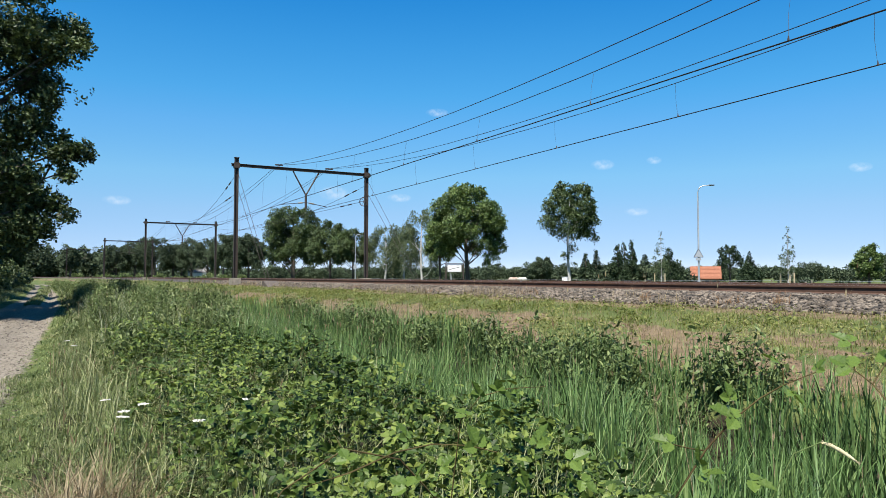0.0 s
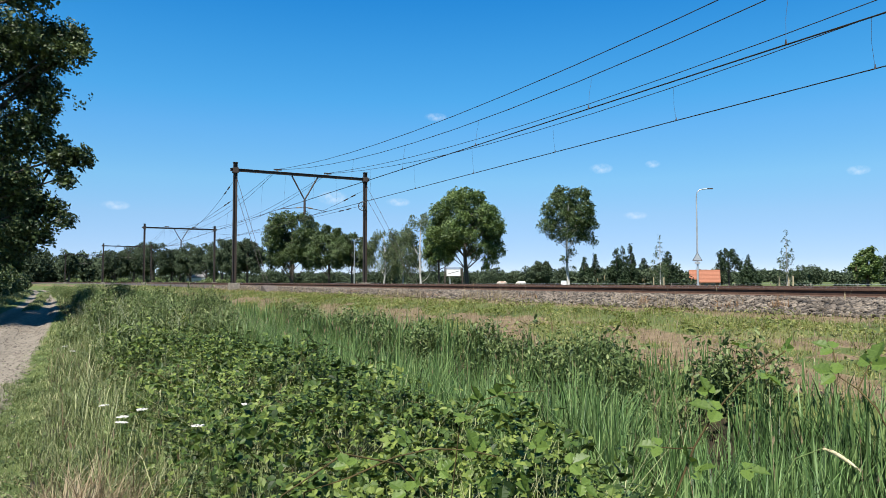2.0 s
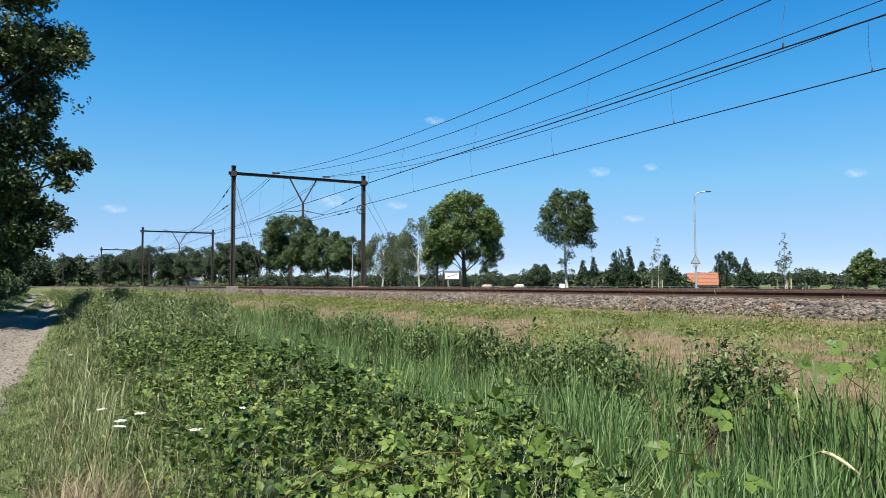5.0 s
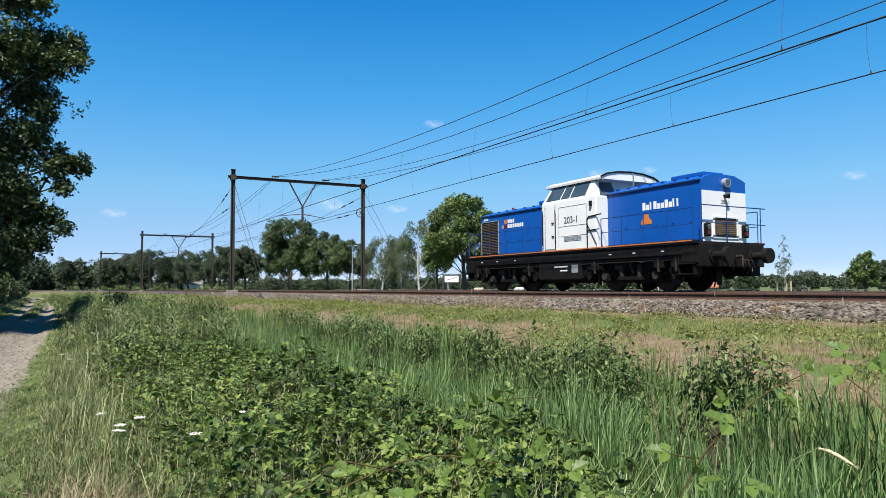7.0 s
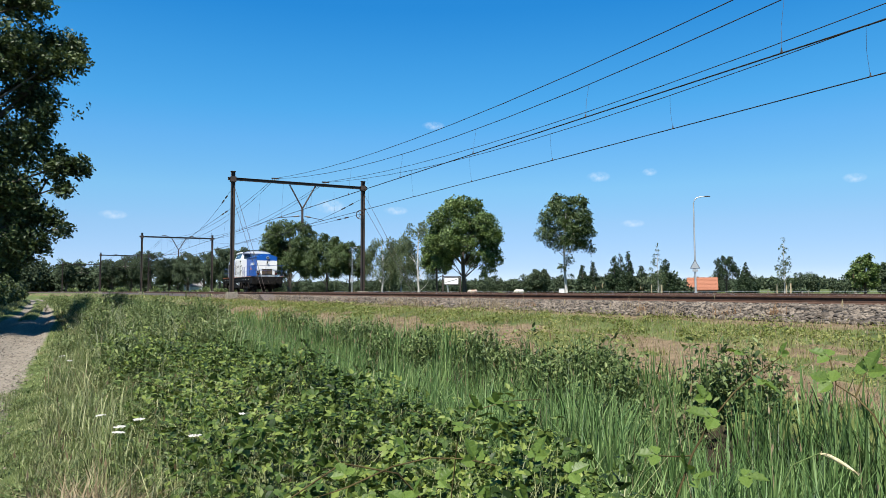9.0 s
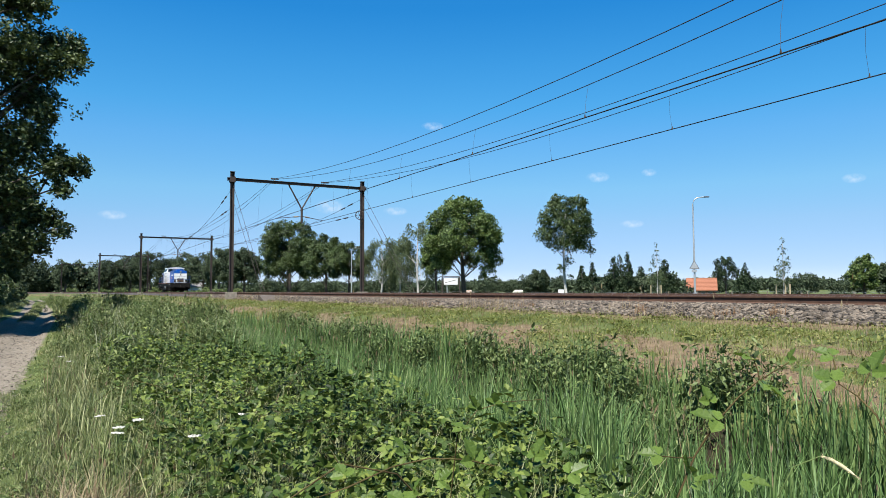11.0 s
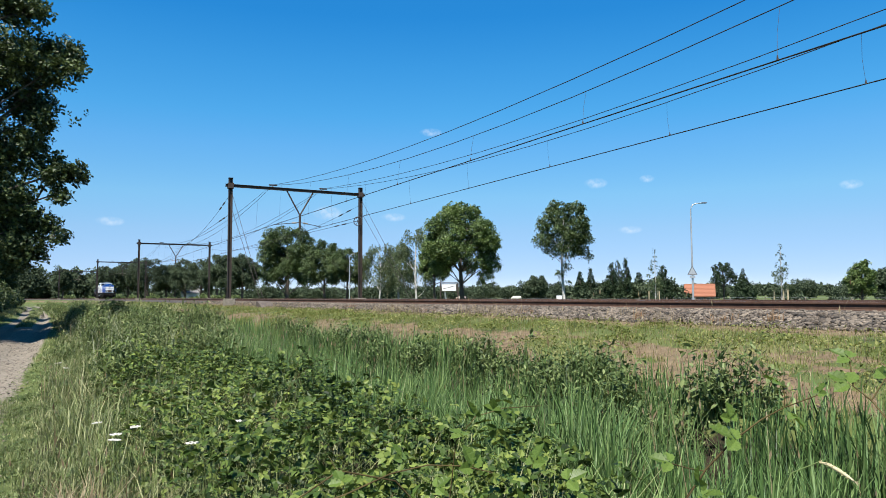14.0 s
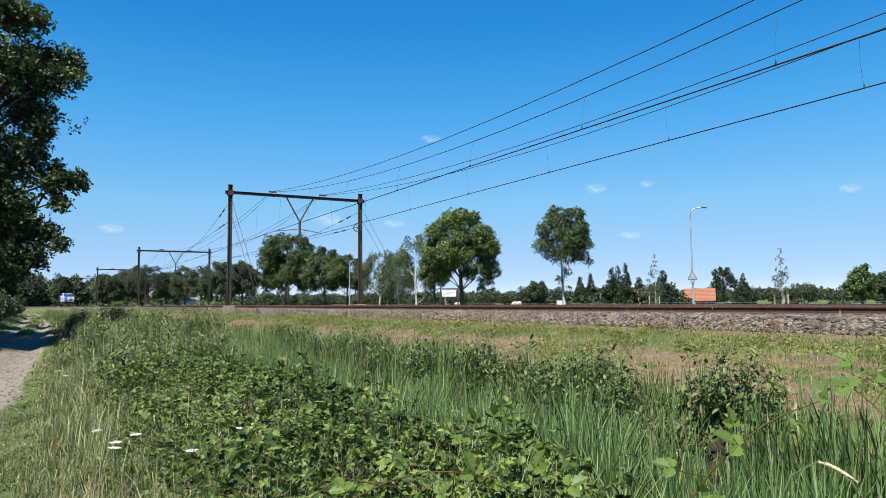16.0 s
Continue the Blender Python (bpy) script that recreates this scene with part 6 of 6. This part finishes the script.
        part("lens", rod((0.05, y + s * 0.12, 3.27), (0.05, y + s * 0.13, 3.27), 0.1, n=18), M_cabglass, hl)
        part("horn", rod((0.0, y, 2.88), (0.0, y + s * 0.18, 2.84), 0.04, 0.07, 10), M_under, h)
        for x in (-0.84, 0.84):
            lh = part("lamp_housing", box(x - 0.11, x + 0.11, y + s * 0.01, y + s * 0.14, 1.62, 2.02, 0.04), M_under, h)
            part("white_lens", rod((x, y + s * 0.14, 1.9), (x, y + s * 0.15, 1.9), 0.075, n=14), M_lampglass, lh)
            part("red_lens", rod((x, y + s * 0.14, 1.73), (x, y + s * 0.15, 1.73), 0.065, n=14), M_redlamp, lh)
    lettering("203-1", 0.17, M_letter, trail, Matrix.Translation((0.05, -6.256, 2.68)) @ Matrix.Rotation(radians(90), 4, "X"))
    # cab
    cab = part("cab", box(-1.5, 1.5, -2.24, 0.82, 1.46, 3.3, 0.05), M_cabwhite, t, "white driver's cab")
    bm = bmesh.new()
    lo = [(-1.47, -2.22, 3.3), (1.47, -2.22, 3.3), (1.47, 0.8, 3.3), (-1.47, 0.8, 3.3)]
    hi = [(-1.27, -1.9, 3.9), (1.27, -1.9, 3.9), (1.27, 0.42, 3.9), (-1.27, 0.42, 3.9)]
    a, b = [bm.verts.new(p) for p in lo], [bm.verts.new(p) for p in hi]
    bm.faces.new(a[::-1])
    bm.faces.new(b)
    for i in range(4):
        bm.faces.new((a[i], a[(i + 1) % 4], b[(i + 1) % 4], b[i]))
    up = part("window_band", bm, M_cabwhite, cab)
    ro = [(-1.36, 3.86), (-1.37, 3.93), (-1.1, 4.05), (-0.6, 4.14), (0, 4.17), (0.6, 4.14), (1.1, 4.05), (1.37, 3.93), (1.36, 3.86)]
    part("cab_roof", prism(ro, -2.35, 0.72, "y"), M_cabwhite, cab, "curved white cab roof")
    v, f = tube_arrays([(x, -2.36, z + 0.005) for x, z in ro[1:-1]], 0.03, 6)
    link("roof_edge", mesh_of("roof_edge", v, f, M_under, True), cab)
    # sloping side windows in three panes

    def pane(u0, u1, name="side_window"):
        pts = []
        for u, w in ((u0, 0.1), (u1, 0.1), (u1, 0.92), (u0, 0.92)):
            y = (0.62 - 2.24 * u) * (1 - w) + (0.32 - 2.1 * u) * w
            pts.append((-(1.47 - 0.2 * w) - 0.012, y, 3.3 + 0.6 * w))
        return pts
    for s in (1, -1):
        for u0, u1 in ((0.0, 0.36), (0.39, 0.6), (0.63, 1.0)):
            bm = bmesh.new()
            q = [(s * x, y, z) for x, y, z in pane(u0, u1)]
            vs = [bm.verts.new(p) for p in q] + [bm.verts.new((p[0] + s * 0.02, p[1], p[2])) for p in q]
            bm.faces.new(vs[:4])
            bm.faces.new(vs[4:][::-1])
            for i in range(4):
                bm.faces.new((vs[i], vs[(i + 1) % 4], vs[4 + (i + 1) % 4], vs[4 + i]))
            part("side_window", bm, M_cabglass, cab, "dark sloping cab window")
    for s, y0, y1 in ((-1, -2.22, -1.9), (1, 0.8, 0.42)):
        for x0, x1 in ((-1.3, -0.55), (0.55, 1.3)):
            bm = bmesh.new()
            q = [(x0, 0.02), (x1, 0.02), (x1 * (0.86 if abs(x1) > 1 else 1), 0.85), (x0 * (0.86 if abs(x0) > 1 else 1), 0.85)]
            vs = [bm.verts.new((x, y0 + (y1 - y0) * w + s * e, 3.3 + 0.6 * w)) for e in (0.012, -0.01) for x, w in q]
            bm.faces.new(vs[:4])
            bm.faces.new(vs[4:][::-1])
            for i in range(4):
                bm.faces.new((vs[i], vs[(i + 1) % 4], vs[4 + (i + 1) % 4], vs[4 + i]))
            part("end_window", bm, M_cabglass, cab, "dark end window")
    for s in (-1, 1):
        X = s * 1.5
        dr = part("cab_door", box(X, X + s * 0.02, 0.02, 0.58, 1.55, 3.18, 0.008), M_cabwhite, cab, "white cab door with dark edges")
        for y in (0.0, 0.6):
            part("door_edge", box(X, X + s * 0.012, y - 0.012, y + 0.012, 1.52, 3.2), M_louvre, dr)
        for z in (2.0, 2.5):
            part("door_handle", box(X + s * 0.02, X + s * 0.06, 0.05, 0.17, z, z + 0.04, 0.01), M_under, dr)
        for y in (-0.07, 0.68):
            part("grab_rail", rod((X + s * 0.07, y, 1.7), (X + s * 0.07, y, 3.0), 0.018, n=8), M_under, cab)
        for z in (1.98, 2.34, 3.05):
            part("panel_seam", box(X, X + s * 0.008, -1.75, -0.2, z, z + 0.012), M_zinc, cab)
        for y in (-0.2, -1.75):
            part("panel_seam", box(X, X + s * 0.008, y - 0.006, y + 0.006, 1.62, 3.05), M_zinc, cab)
        for k in range(4):
            part("vent_slot", box(X, X + s * 0.01, -1.45, -0.5, 1.8 + 0.045 * k, 1.82 + 0.045 * k), M_zinc, cab)
        part("mirror_lamp", box(X, X + s * 0.09, -2.05, -1.95, 2.95, 3.12, 0.02), M_under, cab)
        # dark boarding rail with cross brace
        v, f = tube_arrays([(X + s * 0.02, -1.78, 1.5), (X + s * 0.02, -1.78, 2.5), (X + s * 0.02, -1.86, 2.58), (X + s * 0.02, -2.5, 2.62)], 0.022, 8)
        link("boarding_rail", mesh_of("boarding_rail", v, f, M_under, True), t)
        part("boarding_bar", rod((X + s * 0.02, -1.78, 2.1), (X + s * 0.02, -2.4, 2.12), 0.018, n=6), M_under, t)
        part("boarding_bar", rod((X + s * 0.02, -1.8, 2.3), (X + s * 0.02, -2.25, 1.6), 0.014, n=6), M_under, t)
    lettering("203-1", 0.34, M_letter, cab, on_side(-1.506, -0.9, 2.55))
    # lettering panels of the owner as plain shapes
    for k in range(10):
        w = 0.125 if k not in (2, 8, 9) else 0.06
        y = -3.88 - 0.158 * k
        z1 = 2.86 if k in (0, 2, 3, 6, 8, 9) else 2.78
        part("white_mark", box(-0.987, -0.98, y - w, y, 2.61, z1), M_cabwhite, trail, "white owner's mark")
    bm = prism([(-3.8, 2.15), (-4.26, 2.15), (-4.26, 2.26), (-4.16, 2.34), (-4.12, 2.48), (-3.95, 2.48), (-3.9, 2.34), (-3.8, 2.26)], -0.987, -0.98, "x")
    part("orange_emblem", bm, M_orange, trail, "orange three-lobed emblem")
    for k in range(9):
        y = 3.86 - 0.128 * k
        part("white_mark", box(-0.987, -0.98, y - 0.09, y, 2.64, 2.8), M_cabwhite, lead)
    for k in range(4):
        part("white_mark", box(-0.987, -0.98, 3.86 - 0.128 * k - 0.09, 3.86 - 0.128 * k, 2.85, 3.0), M_cabwhite, lead)
    part("orange_mark", box(-0.987, -0.98, 3.92, 4.12, 2.83, 3.0), M_orange, lead)
    part("orange_mark", box(-0.987, -0.98, 3.92, 4.12, 2.64, 2.8), M_redlamp, lead)
    part("pale_mark", box(-0.987, -0.98, 4.16, 4.3, 2.64, 2.78), M_zinc, lead)
    for k in range(3):
        part("white_mark", box(-0.987, -0.98, 5.72 - 0.13 * k - 0.09, 5.72 - 0.13 * k, 3.08, 3.2), M_cabwhite, lead)
    # deck railings
    for s in (-1, 1):
        for y0, y1 in ((1.0, 5.75), (-6.3, -2.4)):
            rl = part("side_railing", rod((s * 1.44, y0, 2.45), (s * 1.44, y1, 2.45), 0.015, n=8), M_bluedark, t, "blue deck railing")
            part("mid_rail", rod((s * 1.44, y0, 1.98), (s * 1.44, y1, 1.98), 0.012, n=6), M_bluedark, rl)
            for k in range(5):
                y = y0 + (y1 - y0) * k / 4
                part("post", rod((s * 1.44, y, 1.46), (s * 1.44, y, 2.45), 0.014, n=6), M_bluedark, rl)
        er = part("end_railing", rod((-1.3, s * 6.45, 2.53), (1.6, s * 6.45, 2.53), 0.017, n=8), M_bluedark, t, "dark blue end railing")
        part("mid_rail", rod((-1.3, s * 6.45, 2.02), (1.6, s * 6.45, 2.02), 0.014, n=6), M_bluedark, er)
        for x in (-1.3, -0.15, 1.38):
            part("post", rod((x, s * 6.45, 1.46), (x, s * 6.45, 2.53), 0.016, n=6), M_bluedark, er)
    # fuel tank and boxes
    tank = part("fuel_tank", prism([(-1.2, 1.08), (1.2, 1.08), (1.2, 0.55), (0.95, 0.3), (-0.95, 0.3), (-1.25, 0.55)], -1.42, 1.25, "y"), M_under, t)
    for s in (-1, 1):
        bx = part("battery_box", box(s * 1.1, s * 1.42, -1.3, 1.15, 0.42, 1.06, 0.03), M_under, t)
        for y, w, z in ((-0.2, 0.75, 0.86), (-0.35, 0.4, 0.72)):
            part("white_bar", box(s * 1.42, s * 1.426, y - w / 2, y + w / 2, z, z + 0.05), M_cabwhite, bx)
        part("data_panel", box(s * 1.42, s * 1.426, -1.15, -0.8, 0.66, 0.94), M_zinc, bx)
        for y in (-5.2, -4.0, -2.9, 2.6, 3.9, 5.1):
            part("white_tick", box(s * 1.46, s * 1.466, y, y + 0.12, 1.2, 1.24), M_cabwhite, t)
    # pipes, air tanks and gear boxes under the frame
    for s in (-1, 1):
        for z, r_ in ((1.02, 0.03), (0.95, 0.02)):
            part("pipe", rod((s * 1.38, -6.2, z), (s * 1.38, 6.2, z), r_, n=6), M_wheel, t)
        for y0, y1 in ((-2.35, -1.55), (1.5, 2.3)):
            part("air_tank", rod((s * 1.15, y0, 0.82), (s * 1.15, y1, 0.82), 0.2, n=16), M_under, t)
        for y in (-5.6, -4.9, -2.0, 1.8, 4.9, 5.6):
            part("gear_box", box(s * 1.1, s * 1.4, y - 0.2, y + 0.2, 0.72, 1.08, 0.02), M_under, t)
            part("bracket", box(s * 1.36, s * 1.42, y - 0.03, y + 0.03, 0.6, 1.1), M_wheel, t)
    # bogies
    for yc in (-3.5, 3.5):
        bg = part("bogie", box(-0.95, 0.95, yc - 0.5, yc + 0.5, 0.5, 0.9, 0.03), M_under, t, "black two-axle bogie")
        for s in (-1, 1):
            prof = [(-1.75, 0.72), (-1.75, 0.86), (-0.7, 0.94), (0.7, 0.94), (1.75, 0.86), (1.75, 0.72), (0.75, 0.7), (0.5, 0.5), (-0.5, 0.5), (-0.75, 0.7)]
            part("side_frame", prism([(yc + a, b) for a, b in prof], s * 0.98, s * 1.1, "x"), M_under, bg)
            for dy in (-1.15, 1.15):
                ax = part("axle_box", box(s * 0.98, s * 1.24, yc + dy - 0.19, yc + dy + 0.19, 0.33, 0.68, 0.04), M_under, bg)
                part("cover", rod((s * 1.24, yc + dy, 0.5), (s * 1.29, yc + dy, 0.5), 0.13, n=14), M_wheel, ax)
                for e in (-0.32, 0.32):
                    v, f = tube_arrays([(s * 1.12 + 0.075 * math.cos(a), yc + dy + e + 0.075 * math.sin(a), 0.5 + 0.022 * a) for a in np.linspace(0, 15, 46)], 0.018, 5)
                    link("spring", mesh_of("spring", v, f, M_wheel, True), bg)
            for dy in (-1.95, 1.95):
                e = 1 if dy > 0 else -1
                part("sand_box", prism([(yc + dy - 0.2, 1.0), (yc + dy + 0.2, 1.0), (yc + dy + 0.2, 0.62), (yc + dy - 0.04 * e, 0.36), (yc + dy - 0.2, 0.5)], s * 1.02, s * 1.3, "x"), M_under, bg)
            for dy in (-1.72, -0.57, 0.57, 1.72):
                part("brake_hanger", box(s * 0.88, s * 1.02, yc + dy - 0.05, yc + dy + 0.05, 0.2, 0.8, 0.01), M_wheel, bg)
                part("brake_shoe", box(s * 0.7, s * 0.86, yc + dy - 0.09, yc + dy + 0.09, 0.28, 0.72, 0.02), M_wheel, bg)
            part("spring_plank", box(s * 1.0, s * 1.26, yc - 0.55, yc + 0.55, 0.36, 0.48, 0.02), M_under, bg)
            for dy in (-0.4, 0.4):
                part("spring_pack", rod((s * 1.16, yc + dy, 0.48), (s * 1.16, yc + dy, 0.86), 0.1, n=12), M_wheel, bg)
            part("damper", rod((s * 1.2, yc - 0.15, 0.6), (s * 1.2, yc + 0.1, 1.1), 0.05, n=10), M_wheel, bg)
            part("brake_cylinder", rod((s * 1.18, yc + 0.25, 0.8), (s * 1.18, yc + 0.65, 0.8), 0.11, n=12), M_wheel, bg)
            part("brake_rigging", rod((s * 1.05, yc - 1.6, 0.32), (s * 1.05, yc + 1.6, 0.32), 0.03, n=6), M_under, bg)
            part("sand_pipe", rod((s * 0.9, yc - 1.85, 0.9), (s * 0.78, yc - 1.65, 0.12), 0.025, n=6), M_under, bg)
        for dy in (-1.15, 1.15):
            ax = part("axle", rod((-0.9, yc + dy, 0.5), (0.9, yc + dy, 0.5), 0.08, n=12), M_wheel, bg)
            for s in (-1, 1):
                bm = rod((s * 0.69, yc + dy, 0.5), (s * 0.83, yc + dy, 0.5), 0.5, 0.49, 32)
                rod((s * 0.67, yc + dy, 0.5), (s * 0.7, yc + dy, 0.5), 0.53, 0.53, 32, bm)
                rod((s * 0.83, yc + dy, 0.5), (s * 0.86, yc + dy, 0.5), 0.17, 0.14, 16, bm)
                part("wheel", bm, M_wheel, ax, "dusty steel wheel")
    return t


loco = build_loco()


def track_pose(y):
    """A pose on the far track at y, facing along the line."""
    turn = math.degrees(math.atan(2 * max(0.0, y - 108.0) / 1560.0))
    return pose(FAR + float(bend_of(y)), y, 0.0, 0, 0, turn)


def motions():
    # the locomotive runs through and away round the curve
    runs = [(6.4, 4.26), (6.6, 9.6), (6.8, 15.0), (7.0, 20.39), (7.2, 25.73), (7.4, 31.0), (7.7, 38.8), (8.0, 46.65), (8.5, 59.6), (9.2, 77.75)]
    rows = [(t, track_pose(4.26 - 26.7 * (6.4 - t))) for t in (0.0, 1.0, 2.0, 3.0, 4.0, 5.0, 6.0)]
    rows += [(t, track_pose(y)) for t, y in runs]
    rows += [(t, track_pose(77.75 + 26.0 * (t - 9.2))) for t in (10.0, 11.0, 12.0, 13.0, 14.0, 15.0, 16.0)]
    walk(loco, rows)
    # the brown cow wanders off
    def cow_at(angle, turn):
        a = radians(angle)
        return pose(150 * math.sin(a), 150 * math.cos(a), COW_Z, 0, 0, turn)
    walk(walking_cow, [(0.0, cow_at(34.6, 145)), (1.0, cow_at(34.2, 146)), (2.0, cow_at(33.75, 146)), (4.0, cow_at(33.0, 147)), (7.0, cow_at(32.0, 148)), (10.0, cow_at(31.3, 150)), (16.0, cow_at(30.6, 152))])

    # bramble shoots sway in the wind
    def swayed(pivot, degrees):
        p = Vector(pivot)
        return Matrix.Translation(p) @ Matrix.Rotation(radians(degrees), 4, -VIEW) @ Matrix.Translation(-p)
    gusts = ((0.0, 0.0), (0.5, 6.7), (1.0, 11.5), (1.5, 4.5), (2.0, 10.8), (2.5, 8.0), (3.0, 4.8), (4.0, 8.3), (5.0, 4.0), (5.8, 9.0), (6.5, 8.9), (7.0, 3.0), (7.5, -1.3), (8.0, 2.5),
             (8.5, 5.7), (9.0, 11.8), (10.0, 4.0), (10.8, 9.0), (11.5, 8.3), (12.0, 3.0), (12.5, -1.0), (13.5, -4.8), (14.5, 0.0), (15.5, -2.2), (16.0, -3.0))
    walk(swaying_shoot, [(t, swayed((0.912, 0.867, -0.248), a)) for t, a in gusts])
    walk(side_shoot, [(t, swayed((1.128, 0.597, -0.2), 0.6 * a)) for t, a in gusts])
    walk(ear, [(t, swayed((1.138, 0.874, -0.35), 0.5 * math.sin(2.1 * t) * 5)) for t, a in gusts])


motions()
